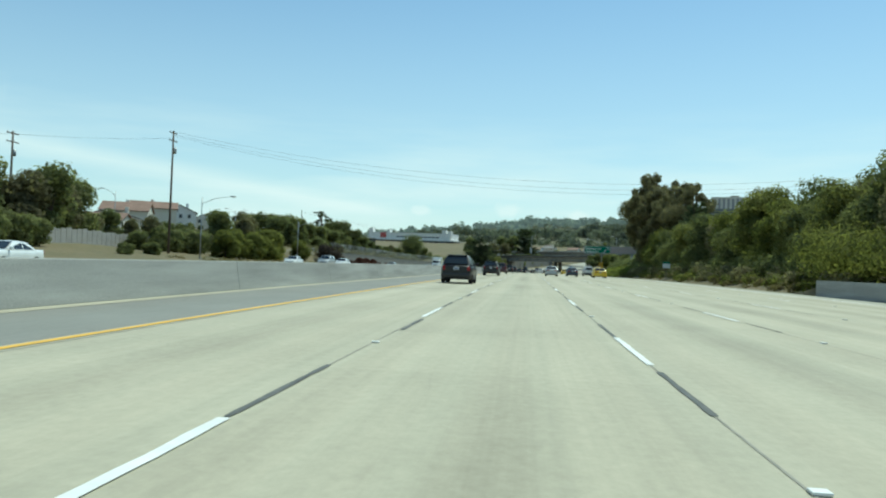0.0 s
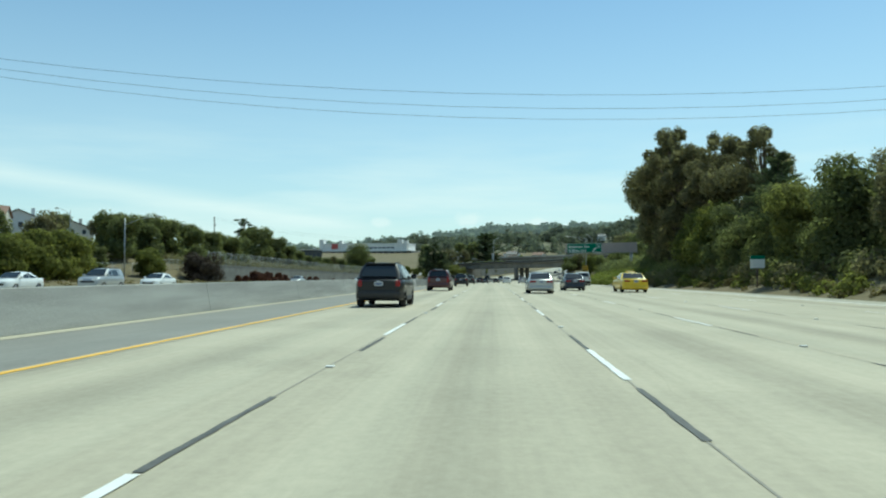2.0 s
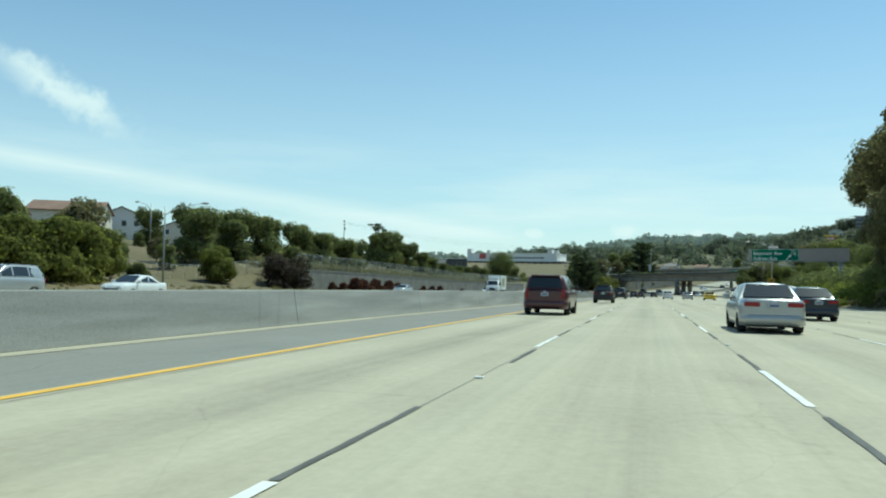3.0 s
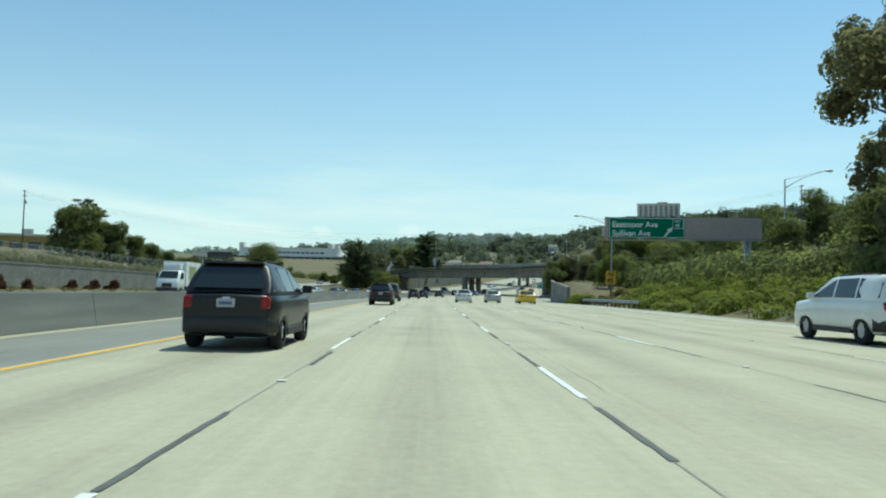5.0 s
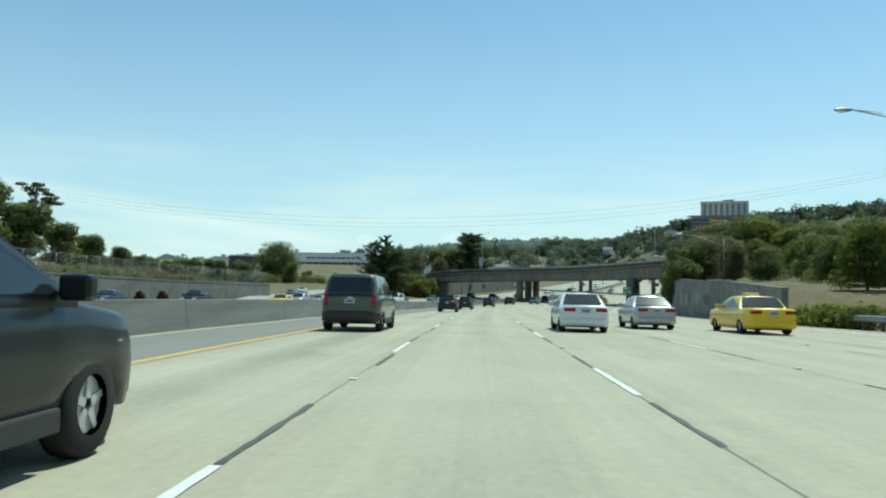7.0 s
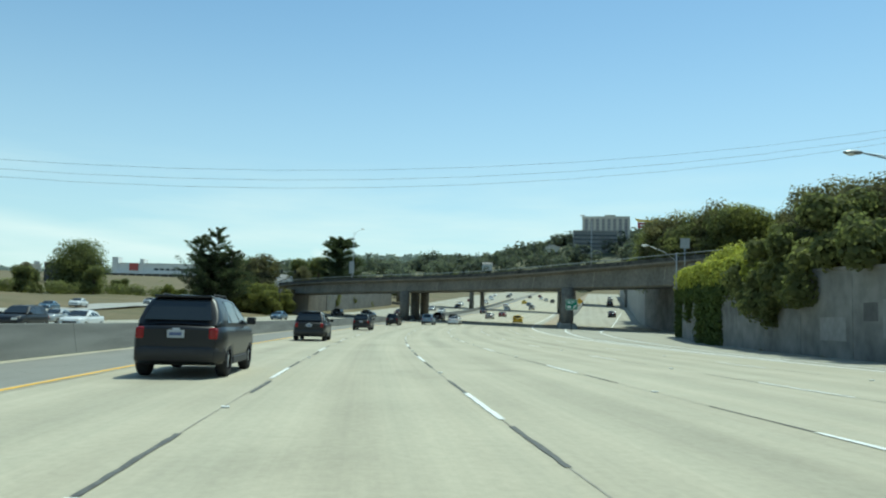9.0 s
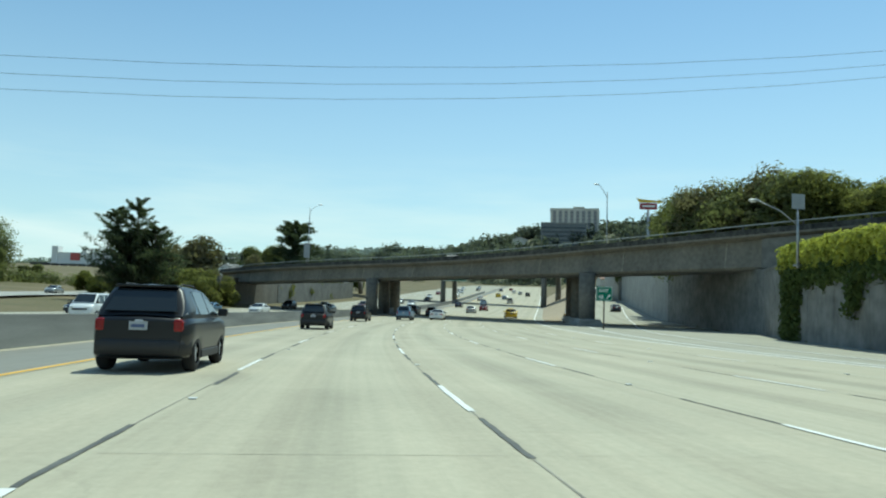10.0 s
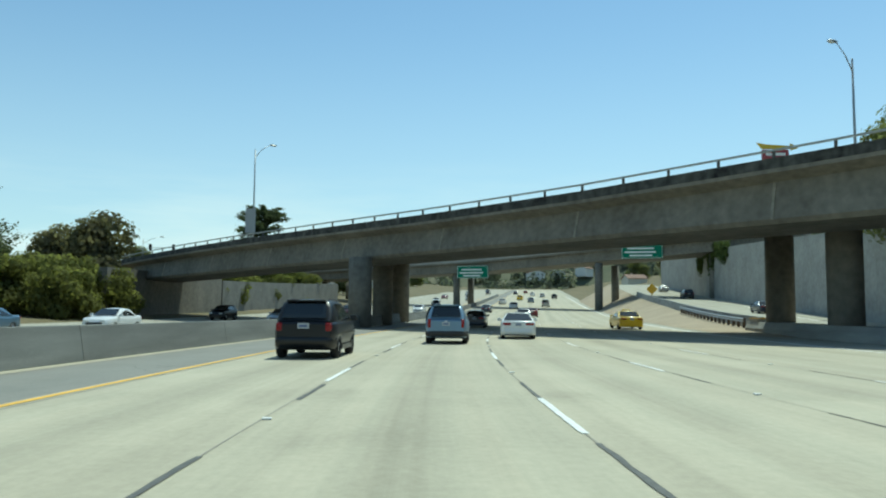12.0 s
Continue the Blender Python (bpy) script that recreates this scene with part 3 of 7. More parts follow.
# a long crack beside the lane line
crack = tagged(empty("pavement_crack"), "thin dark wandering crack in the concrete pavement", "crack", **SKEY)
for a, b, o in ((393.5, 403.5, 1.60), (299.5, 304.0, 1.62), (208.0, 216.0, 2.25), (183.0, 191.0, 2.9)):
    def wander(half, o=o):
        return lambda q: o + 0.09 * noise.noise(Vector((q * 0.9, o, 3))) + 0.05 * noise.noise(Vector((q * 3.1, o, 5))) + half * (0.5 + abs(noise.noise(Vector((q * 2.3, o, 8)))))
    ribbon("crack", a, b, wander(-0.007), wander(0.007), 0.0045, JOINT, 0.12, crack)

for i, o in enumerate((-12.9, -16.6, -20.3, -24.0, -27.7, -31.4, -35.1)):
    ob = tagged(empty(f"opposite_line_{i + 1}"), "white lane line on the opposite carriageway", "lane line", **SKEY)
    if i in (0, 6):
        ribbon("line", -100, 700, o - 0.07, o + 0.07, 0.008, YELLOW_LINE if i == 0 else WHITE_LINE, parent=ob)
    else:
        for k in range(45):
            ribbon("dash", k * CYCLE + i * 3, k * CYCLE + i * 3 + DASH, o - 0.07, o + 0.07, 0.008, WHITE_LINE, parent=ob)

# transverse joints across the lanes
cross = tagged(empty("slab_joints"), "thin dark transverse joints between concrete slabs", "joint", **SKEY)
js = 40.0
while js < 480:
    for a, b in ((-5.5, -1.9), (-1.76, 1.76), (1.9, 5.42), (5.56, 9.08), (9.22, 12.74), (12.88, 16.2)):
        w = random.uniform(0.003, 0.006)
        ribbon("joint", js - w, js + w, a, b, 0.003, JOINT_FAINT, parent=cross)
    js += random.choice((4.5, 9.0, 13.5))


# ---- barriers and walls ----
def extrude_along(name, profile, s0, s1, o_at, material, step=4.0, parent=None, h_at=None, lift=None):
    """Sweep a closed profile of (across, up) points along the freeway."""
    n = max(1, int(round((s1 - s0) / step)))
    m = len(profile)
    verts, faces = [], []
    for i in range(n + 1):
        s = s0 + (s1 - s0) * i / n
        k = h_at(s) if h_at else 1.0
        for a, b in profile:
            verts.append(along(s, o_at(s) + a, (b * k if b > 0 else b) + (lift(s) if lift else 0.0)))
    for i in range(n):
        for j in range(m):
            faces.append((i * m + j, i * m + (j + 1) % m, (i + 1) * m + (j + 1) % m, (i + 1) * m + j))
    faces += [tuple(range(m))[::-1], tuple(n * m + j for j in range(m))]
    return raw(name, verts, faces, material, parent)


JERSEY = [(0.26, -0.05), (0.26, 0.03), (0.105, 0.91), (0.085, 0.93), (-0.085, 0.93), (-0.105, 0.91), (-0.26, 0.03), (-0.26, -0.05)]
median = tagged(empty("median_barrier"), "weathered grey concrete median barrier with stained joints", "barrier", **SKEY)
s = -56.0
while s < 700:
    extrude_along("barrier_segment", JERSEY, s, s + 11.97, lambda q: -9.22, CONCRETE if s < 203 else CONCRETE_DARK, parent=median)
    s += 12.0
low = tagged(empty("low_wall"), "low grey concrete wall at the edge of the shoulder", "wall", **SKEY)
s = 20.0
while s < 103:
    extrude_along("wall_panel", [(0.0, -0.3), (0.0, 1.0), (0.28, 1.0), (0.28, -0.3)], s, s + 5.98, lambda q: 18.75, CONCRETE, parent=low)
    s += 6.0
# darker panels up to s 464 also paint in the overpass's shadow
retaining = tagged(empty("retaining_wall"), "tall stained concrete retaining wall with shade-darkened panels along the exit ramp", "retaining wall", **SKEY)
s = 306.0
while s < 618:
    extrude_along("wall_panel", [(0.0, -0.5), (0.0, 1.0), (0.4, 1.0), (0.4, -0.5)], s, s + 5.96, wall_offset, CONCRETE_STAINED_SHADE if s < 464 else CONCRETE_WALL, 3.0, retaining, lambda q: float(np.interp(q, WALL_S, WALL_H)))
    s += 6.0
extrude_along("coping", [(-0.07, 1.0), (-0.07, 1.035), (0.47, 1.035), (0.47, 1.0)], 306, 424, wall_offset, CONCRETE_STAINED_SHADE, 3.0, retaining, lambda q: float(np.interp(q, WALL_S, WALL_H)))
PATCH_PALE = mat("pale_cover_paint", (0.255, 0.25, 0.235), 0.9, 0.2, 3.0, 0.8)
PATCH_DARK = mat("dark_cover_paint", (0.115, 0.113, 0.105), 0.9, 0.25, 3.0, 0.8)
for s0, s1, z0, z1, m in ((336.2, 338.0, 1.5, 2.5, PATCH_DARK), (338.6, 341.0, 1.1, 2.3, PATCH_PALE), (341.3, 342.6, 1.9, 2.9, PATCH_DARK), (342.9, 345.4, 1.0, 2.6, PATCH_PALE), (345.8, 347.0, 1.7, 2.5, PATCH_DARK),
                       (330.4, 333.0, 1.3, 2.2, PATCH_PALE), (348.6, 351.4, 0.8, 1.9, PATCH_PALE), (326.0, 328.4, 1.2, 2.1, PATCH_DARK)):
    extrude_along("paint_patch", [(-0.006, z0), (-0.006, z1), (0.05, z1), (0.05, z0)], s0, s1, wall_offset, m, 0.8, retaining)
left_wall = tagged(empty("left_retaining_wall"), "long grey concrete retaining wall below a chain link fence", "retaining wall", **SKEY)
s = 246.0
while s < 404:
    extrude_along("wall_panel", [(0.0, -0.2), (0.0, 3.15), (-0.35, 3.15), (-0.35, -0.2)], s, s + 7.97, lambda q: -49.0, WALL_GREY, 4.0, left_wall)
    s += 8.0
extrude_along("coping", [(0.06, 3.15), (0.06, 3.38), (-0.42, 3.38), (-0.42, 3.15)], 246, 406, lambda q: -49.0, WALL_GREY, 4.0, left_wall)


def chain_fence(name, label, s0, s1, o, base, height, gap=3.0):
    """A chain link fence; o and base give its offset and its foot along the freeway."""
    fence = tagged(empty(name), label, "fence", **SKEY)
    up = Vector((0, 0, height))
    n = 10
    s = s0
    while s < s1:
        a, b = (along(q, o(q), base(q)) for q in (s, s + gap))
        part("post", tube(bmesh.new(), [a, a + up], 0.03, 6), STEEL, fence)
        part("top_rail", tube(bmesh.new(), [a + up, b + up], 0.02, 5), STEEL, fence)
        bm = bmesh.new()
        for i in range(n + 1):
            tube(bm, [a.lerp(b, i / n), b + up * (1 - i / n)], 0.006, 3)
            tube(bm, [a.lerp(b, 1 - i / n), a + up * (1 - i / n)], 0.006, 3)
            tube(bm, [a + up * (i / n), a.lerp(b, 1 - i / n) + up], 0.006, 3)
            tube(bm, [b + up * (i / n), a.lerp(b, i / n) + up], 0.006, 3)
        part("mesh", bm, STEEL, fence)
        s += gap
    return fence


def bank_fence_offset(q):
    return float(np.interp(q, [205, 215, 249], [-61, -60, -49.5]))


def bank_fence_foot(q):
    p = along(q, bank_fence_offset(q))
    return ground_at(p.x, p.y) - along(q, 0).z - 0.05


chain_fence("fence_1", "grey chain link fence with steel posts on the wall", 246, 404, lambda q: -49.2, lambda q: 3.38, 2.3)
chain_fence("fence_2", "grey chain link fence on the dry grass bank", 204, 246, bank_fence_offset, bank_fence_foot, 1.9, 2.0)


# ---- the overpass ----
B0, B1 = Vector((-11.2, 508.4, 0)), Vector((47.0, 413.3, 0))
B_AX = (B1 - B0).normalized()
B_NR = Vector((-B_AX.y, B_AX.x, 0))
B_LEN = (B1 - B0).length


def deck_top(u):
    """Height of the near rail along the overpass."""
    return float(np.interp(u, [-30, 0, 12, 25, 40, 56, 70, 84, 99, 111.5, 140], [5.9, 6.8, 7.05, 7.18, 7.18, 7.12, 7.24, 7.62, 8.15, 8.65, 9.6]))


def deck_low(u):
    return float(np.interp(u, [-30, 0, 26, 45, 70, 84, 96, 111.5, 140], [3.1, 3.3, 3.58, 3.68, 3.82, 3.88, 4.0, 4.17, 4.7]))


def bridge_bar(name, u0, u1, profile, material, parent, step=3.0, label=""):
    """Sweep a profile of (across from the near face, height by deck_top, part from deck_low) along the overpass."""
    n = max(1, int(round((u1 - u0) / step)))
    m = len(profile)
    verts, faces = [], []
    for i in range(n + 1):
        u = u0 + (u1 - u0) * i / n
        for across, from_top, to_low in profile:
            z = deck_low(u) + to_low if from_top is None else deck_top(u) + from_top
            p = B0 + B_AX * u + B_NR * across
            verts.append((p.x, p.y, z))
    for i in range(n):
        for j in range(m):
            faces.append((i * m + j, i * m + (j + 1) % m, (i + 1) * m + (j + 1) % m, (i + 1) * m + j))
    faces += [tuple(range(m))[::-1], tuple(n * m + j for j in range(m))]
    return raw(name, verts, faces, material, parent, label)


WIDE = 17.5
bridge = tagged(empty("overpass"), "stained concrete road overpass with box girder and railing", "overpass", **SKEY)
bridge_bar("girder", -4, B_LEN - 0.8, [(1.05, -1.45, 0), (0.62, None, 0.25), (0.85, None, 0.0), (6.6, None, 0.0), (7.0, None, 0.3), (7.4, -1.45, 0)], CONCRETE_BRIDGE, bridge)
bridge_bar("girder", -4, B_LEN - 0.8, [(11.6, -1.45, 0), (11.8, None, 1.2), (WIDE - 1.1, None, 1.2), (WIDE - 0.9, -1.45, 0)], CONCRETE_BRIDGE, bridge)
bridge_bar("deck", -6, B_LEN + 25, [(0.0, -1.0, 0), (0.02, -1.20, 0), (0.95, -1.5, 0), (WIDE - 0.8, -1.5, 0), (WIDE, -1.38, 0), (WIDE, -1.0, 0)], CONCRETE_BRIDGE, bridge)
for a in (0.0, WIDE - 0.3):
    bridge_bar("parapet", -6, B_LEN + 25, [(a, -1.0, 0), (a + 0.03, -0.45, 0), (a + 0.27, -0.45, 0), (a + 0.3, -1.0, 0)], PARAPET, bridge)
    bridge_bar("rail", -6, B_LEN + 25, [(a + 0.08, -0.10, 0), (a + 0.08, 0.0, 0), (a + 0.2, 0.0, 0), (a + 0.2, -0.10, 0)], RAIL_PAINT, bridge, label="painted steel rail")
    u = -5.0
    while u < B_LEN + 24:
        p = B0 + B_AX * u + B_NR * (a + 0.14)
        bm = bmesh.new()
        box(bm, -0.07, 0.07, -0.05, 0.05, -0.45, -0.10, 0.01)
        bm.transform(Matrix.Translation((p.x, p.y, deck_top(u))) @ Matrix.Rotation(math.atan2(B_AX.y, B_AX.x), 4, 'Z'))
        part("post", bm, RAIL_DARK, bridge)
        u += 3.0
# the end block of the abutment, between girder and retaining wall
bridge_bar("end_block", B_LEN - 0.75, B_LEN + 16, [(0.50, -1.45, 0), (0.42, None, 0.12), (1.4, None, 0.12), (1.4, -1.45, 0)], CONCRETE_STAINED_SHADE, bridge, label="pale stained end block")
RIB = mat("pale_rib_concrete", (0.27, 0.25, 0.205), 0.9, 0.35, 3.0, 1.0)
u = 6.0
while u < B_LEN:
    bridge_bar("joint_rib", u - 0.075, u + 0.075, [(1.00, -1.5, 0), (0.57, None, 0.25), (0.67, None, 0.2), (1.12, -1.5, 0)], RIB, bridge, 0.2)
    u += 12.6


def column(parent, at, top, radius=0.95, sides=20):
    bm = bmesh.new()
    z = ground_at(at.x, at.y)
    tube(bm, [(at.x, at.y, z - 0.3), (at.x, at.y, top)], radius, sides)
    return part("column", bm, CONCRETE_BRIDGE, parent)


for s_list, o in (((438, 449, 460), 21.6), ((467, 477, 487), -9.2)):
    for s in s_list:
        p = along(s, o)
        u = (p - B0).dot(B_AX)
        column(bridge, p, deck_low(u) + 0.1 if (p - B0).dot(B_NR) < 7.0 else deck_top(u) - 1.4)
for s0, s1, o in ((434.5, 464, 21.6),):
    extrude_along("pedestal", [(1.35, -0.2), (1.35, 0.35), (1.1, 0.8), (-1.1, 0.8), (-1.35, 0.35), (-1.35, -0.2)], s0, s1, lambda q, o=o: o, CONCRETE, 4.0, bridge)
# abutment and the wall that carries on past it, beside the opposite carriageway
extrude_along("abutment", [(0, -1), (0, 5.9), (-1.2, 5.9), (-1.2, -1)], 489, 522, lambda q: -43.6, CONCRETE_BRIDGE, 4.0, bridge)
left_far = tagged(empty("left_far_wall"), "pale concrete retaining wall beyond the overpass", "retaining wall", **SKEY)
s = 522.5
while s < 590:
    extrude_along("wall_panel", [(0.0, -0.5), (0.0, 5.2), (-0.4, 5.2), (-0.4, -0.5)], s, s + 5.96, lambda q: -43.6, WALL_GREY, 3.0, left_far)
    s += 6.0


# the second overpass, further on, rising to the right
def bar_between(name, a, b, profile, material, parent, label=""):
    a, b = Vector(a), Vector(b)
    ax = (b - a).normalized()
    nr = Vector((-ax.y, ax.x, 0)).normalized()
    verts = [p + nr * x + Vector((0, 0, z)) for p in (a, b) for x, z in profile]
    m = len(profile)
    faces = [(j, (j + 1) % m, m + (j + 1) % m, m + j) for j in range(m)] + [tuple(range(m))[::-1], tuple(m + j for j in range(m))]
    return raw(name, verts, faces, material, parent, label)


second = tagged(empty("far_overpass"), "pale concrete overpass further along the freeway", "overpass", **SKEY)
FAR = [Vector((-10, 657, 10.5)), Vector((48.3, 578.7, 11.2)), Vector((90, 522, 13.6))]
for a, b in zip(FAR, FAR[1:]):
    bar_between("girder", a, b, [(0.6, -2.0), (0.8, 0), (10.2, 0), (10.4, -2.0)], CONCRETE_BRIDGE, second)
    bar_between("deck", a, b, [(0, 0.004), (0, 0.35), (11, 0.35), (11, 0.004)], CONCRETE_BRIDGE, second)
    for k in (0, 10.8):
        bar_between("parapet", a, b, [(k, 0.354), (k, 1.15), (k + 0.2, 1.15), (k + 0.2, 0.354)], CONCRETE_WALL, second)
for x, y, h in ((46, 585, 9.2), (51, 592, 9.0), (68.5, 553, 10.0), (75, 560, 10.0), (17, 630, 8.6), (24, 634, 8.6), (84, 536, 11.0)):
    q = Vector((x, y, 0))
    column(second, q, h, 0.8, 14)


# ---- vehicles ----
def section_width(y, length, width, corner):
    """Half width of a body, drawn in towards its ends."""
    k = max(0.0, (abs(y) - (length / 2 - corner)) / corner)
    return width / 2 * (1 - 0.17 * k ** 2.2)


def strip_mesh(rings, closed=False):
    bm = bmesh.new()
    rows = [[bm.verts.new(p) for p in r] for r in rings]
    for a, b in zip(rows, rows[1:]):
        n = len(a)
        for i in range(n if closed else n - 1):
            j = (i + 1) % n
            try:
                f = bm.faces.new((a[i], a[j], b[j], b[i]))
                f.smooth = True
            except ValueError:
                pass
    if closed:
        bm.faces.new(rows[0][::-1])
        bm.faces.new(rows[-1])
    bmesh.ops.remove_doubles(bm, verts=bm.verts, dist=0.0005)
    bmesh.ops.recalc_face_normals(bm, faces=bm.faces)
    return bm


def patch(points, nrm=(0, 0, 0), off=0.0, thick=0.012):
    """A thin solid pane through the corner points."""
    bm = bmesh.new()
    d = Vector(nrm).normalized() if Vector(nrm).length else Vector((0, 0, 0))
    a = [bm.verts.new(Vector(p) + d * off) for p in points]
    b = [bm.verts.new(Vector(p) + d * (off - thick)) for p in points]
    bm.faces.new(a)
    bm.faces.new(b[::-1])
    for i in range(len(a)):
        j = (i + 1) % len(a)
        bm.faces.new((a[j], a[i], b[i], b[j]))
    bmesh.ops.recalc_face_normals(bm, faces=bm.faces)
    return bm


def wheel(car, x, y, r, w=0.23, rim_material=None):
    side = 1 if x > 0 else -1
    prof = [(0.58, -0.5), (0.9, -0.5), (0.98, -0.38), (1.0, -0.15), (1.0, 0.15), (0.98, 0.38), (0.9, 0.5), (0.58, 0.5)]
    n = 22
    rings = [[Vector((x + b * w, y + a * r * math.cos(i * math.tau / n), r + a * r * math.sin(i * math.tau / n))) for a, b in prof] for i in range(n + 1)]
    tyre = part("wheel", strip_mesh(rings), BLACK, car, "black rubber tyre")
    bm = bmesh.new()
    face = x + side * w * 0.36
    hub = bmesh.ops.create_cone(bm, cap_ends=True, segments=18, radius1=r * 0.60, radius2=r * 0.55, depth=0.05, matrix=Matrix.Translation((x + side * w * 0.18, y, r)) @ Matrix.Rotation(radians(90) * side, 4, 'Y'))
    for i in range(5):
        a = i * math.tau / 5 + 0.3
        d = Vector((0, math.cos(a), math.sin(a)))
        t = Vector((0, -math.sin(a), math.cos(a)))
        c = Vector((face, y, r))
        q = [c + t * r * 0.1, c - t * r * 0.1, c + d * r * 0.56 - t * r * 0.07, c + d * r * 0.56 + t * r * 0.07]
        vs = [bm.verts.new(p) for p in q] + [bm.verts.new(p - Vector((side * 0.04, 0, 0))) for p in q]
        for f in ((0, 1, 2, 3), (4, 5, 6, 7), (0, 1, 5, 4), (1, 2, 6, 5), (2, 3, 7, 6), (3, 0, 4, 7)):
            bm.faces.new([vs[k] for k in f])
    bmesh.ops.recalc_face_normals(bm, faces=bm.faces)
    part("rim", bm, rim_material or ALLOY, tyre, "silver alloy rim")


def vehicle(name, label, body_mat, L, W, H, belt, deck, hood, rear, roof, gc=0.24, r=0.34, axle=(0.19, 0.80), trim=None, lights="side", rack=False,
            glass_rear=(0.12, 0.90), corner=0.5, pillars=((0.02, 0.30), (0.33, 0.62), (0.65, 0.97)), tumble=0.15, brake=False, plate_z=None, trim_h=0.0, category="car", group="vehicles on the freeway", spoiler=False):
    """A car, its nose towards +y. belt, deck, hood: heights of the window line, boot and bonnet; rear: (base, top) of the rear window as parts of
    the length from the back; roof: (front top, windscreen base) likewise."""
    car = tagged(empty(name), label, category, group)
    y0 = -L / 2
    wheels_y = [y0 + a * L for a in axle]
    base_z = [(0, deck * 0.93), (0.015, deck), (rear[0], max(deck, belt - 0.03)), (rear[0] + 0.03, belt), (roof[1] - 0.04, belt), (roof[1] + 0.02, hood + 0.05), (0.93, hood - 0.03), (0.975, hood - 0.14), (1.0, hood - 0.33)]

    def top_z(f):
        return float(np.interp(f, [a for a, b in base_z], [b for a, b in base_z]))

    fr = sorted(set([0, 0.006, 0.015, 0.03, 0.06] + list(np.linspace(0.08, 0.92, 29)) + [0.94, 0.955, 0.97, 0.985, 0.995, 1.0] + [a for a, b in base_z]))
    rings = []
    for f in fr:
        y = y0 + f * L
        w, t = section_width(y, L, W, corner), top_z(f)
        low = gc + 0.10 * max(0, (0.06 - f) / 0.06) + 0.06 * max(0, (f - 0.95) / 0.05)
        for wy in wheels_y:
            d = abs(y - wy) / (r * 1.17)
            if d < 1:
                low = max(low, r * 0.75 + r * 1.17 * math.sqrt(1 - d * d) * 0.78)
        mid = (gc + t) * 0.52
        mid = max(mid, low + 0.02)
        half = [(0, low), (w - 0.16, low), (w - 0.035, low + 0.02), (w - 0.012, max(mid - 0.16, low + 0.03)), (w, max(mid, low + 0.04)), (w - 0.012, t - 0.16), (w - 0.045, t - 0.05), (w - 0.11, t - 0.005), (0, t + 0.012)]
        rings.append([Vector((x, y, z)) for x, z in half] + [Vector((-x, y, z)) for x, z in half[::-1][1:-1]])
    part("body", strip_mesh(rings, True), body_mat, car)
    bm = bmesh.new()
    box(bm, -W / 2 + 0.2, W / 2 - 0.2, y0 + 0.25, -y0 - 0.3, gc - 0.02, belt * 0.75)
    part("underbody", bm, BLACK, car, "dark underside")
    # cabin
    cab = [(rear[0], belt - 0.01), (rear[1], H - 0.035), (rear[1] + 0.05, H - 0.012), ((rear[1] + roof[0]) / 2, H), (roof[0] - 0.04, H - 0.02), (roof[0], H - 0.05), (roof[1], belt - 0.02)]

    def cab_z(f):
        return float(np.interp(f, [a for a, b in cab], [b for a, b in cab]))

    def cab_half(f, z):
        y = y0 + f * L
        k = max(0.0, (z - belt) / (H - belt))
        return section_width(y, L, W, corner) - 0.055 - tumble * k ** 1.2

    rings = []
    fs = sorted(set([a for a, b in cab] + list(np.linspace(rear[0], roof[1], 25))))
    for f in fs:
        t = cab_z(f)
        y = y0 + f * L
        zs = [belt - 0.06] + [belt + (t - belt) * k for k in (0.0, 0.35, 0.7, 0.88)]
        pts = [(cab_half(f, z), z) for z in zs]
        we = cab_half(f, t)
        pts += [(we - 0.035, belt + (t - belt) * 0.945), (we - 0.09, belt + (t - belt) * 0.98), (we - 0.19, t - 0.003), (we - 0.36, t + 0.012), (0, t + 0.025)]
        rings.append([Vector((x, y, z)) for x, z in pts] + [Vector((-x, y, z)) for x, z in pts[::-1][1:]])
    cabin = part("cabin", strip_mesh(rings), body_mat, car)
    # glass
    def pane(f0, z0, f1, z1, inset, name_of):
        y_a, y_b = y0 + f0 * L, y0 + f1 * L
        n = Vector((0, -(z1 - z0), (y_b - y_a))) if y_b > y_a else Vector((0, (z1 - z0), (y_a - y_b)))
        a, b = cab_half(f0, z0) - inset, cab_half(f1, z1) - inset
        part(name_of, patch([(-a, y_a, z0), (a, y_a, z0), (b, y_b, z1), (-b, y_b, z1)], n, 0.02 + 0.04 * abs(y_b - y_a) / math.hypot(y_b - y_a, z1 - z0)), GLASS, cabin, "dark tinted glass")

    def lerp(a, b, k):
        return a + (b - a) * k
    f0, f1 = rear
    z0, z1 = belt, H - 0.035
    g0, g1 = glass_rear
    pane(lerp(f0, f1, g0), lerp(z0, z1, g0), lerp(f0, f1, g1), lerp(z0, z1, g1), 0.10, "rear_window")
    pane(lerp(roof[1], roof[0], 0.1), lerp(belt, H - 0.05, 0.1), lerp(roof[1], roof[0], 0.92), lerp(belt, H - 0.05, 0.92), 0.09, "windscreen")
    span0, span1 = rear[0] + 0.02, roof[1] - 0.015
    for a, b in pillars:
        fa, fb = lerp(span0, span1, a), lerp(span0, span1, b)
        for side in (1, -1):
            low = belt + 0.035
            pts = []
            for f, up in ((fa, 0), (fb, 0), (fb, 1), (fa, 1)):
                z = low if not up else max(low + 0.02, cab_z(f) - 0.10)
                pts.append(Vector((side * (cab_half(f, z)), y0 + f * L, z)))
            if (pts[2].z - pts[1].z) + (pts[3].z - pts[0].z) < 0.1:
                continue
            if pts[3].z - pts[0].z < 0.05:
                pts = pts[:3]
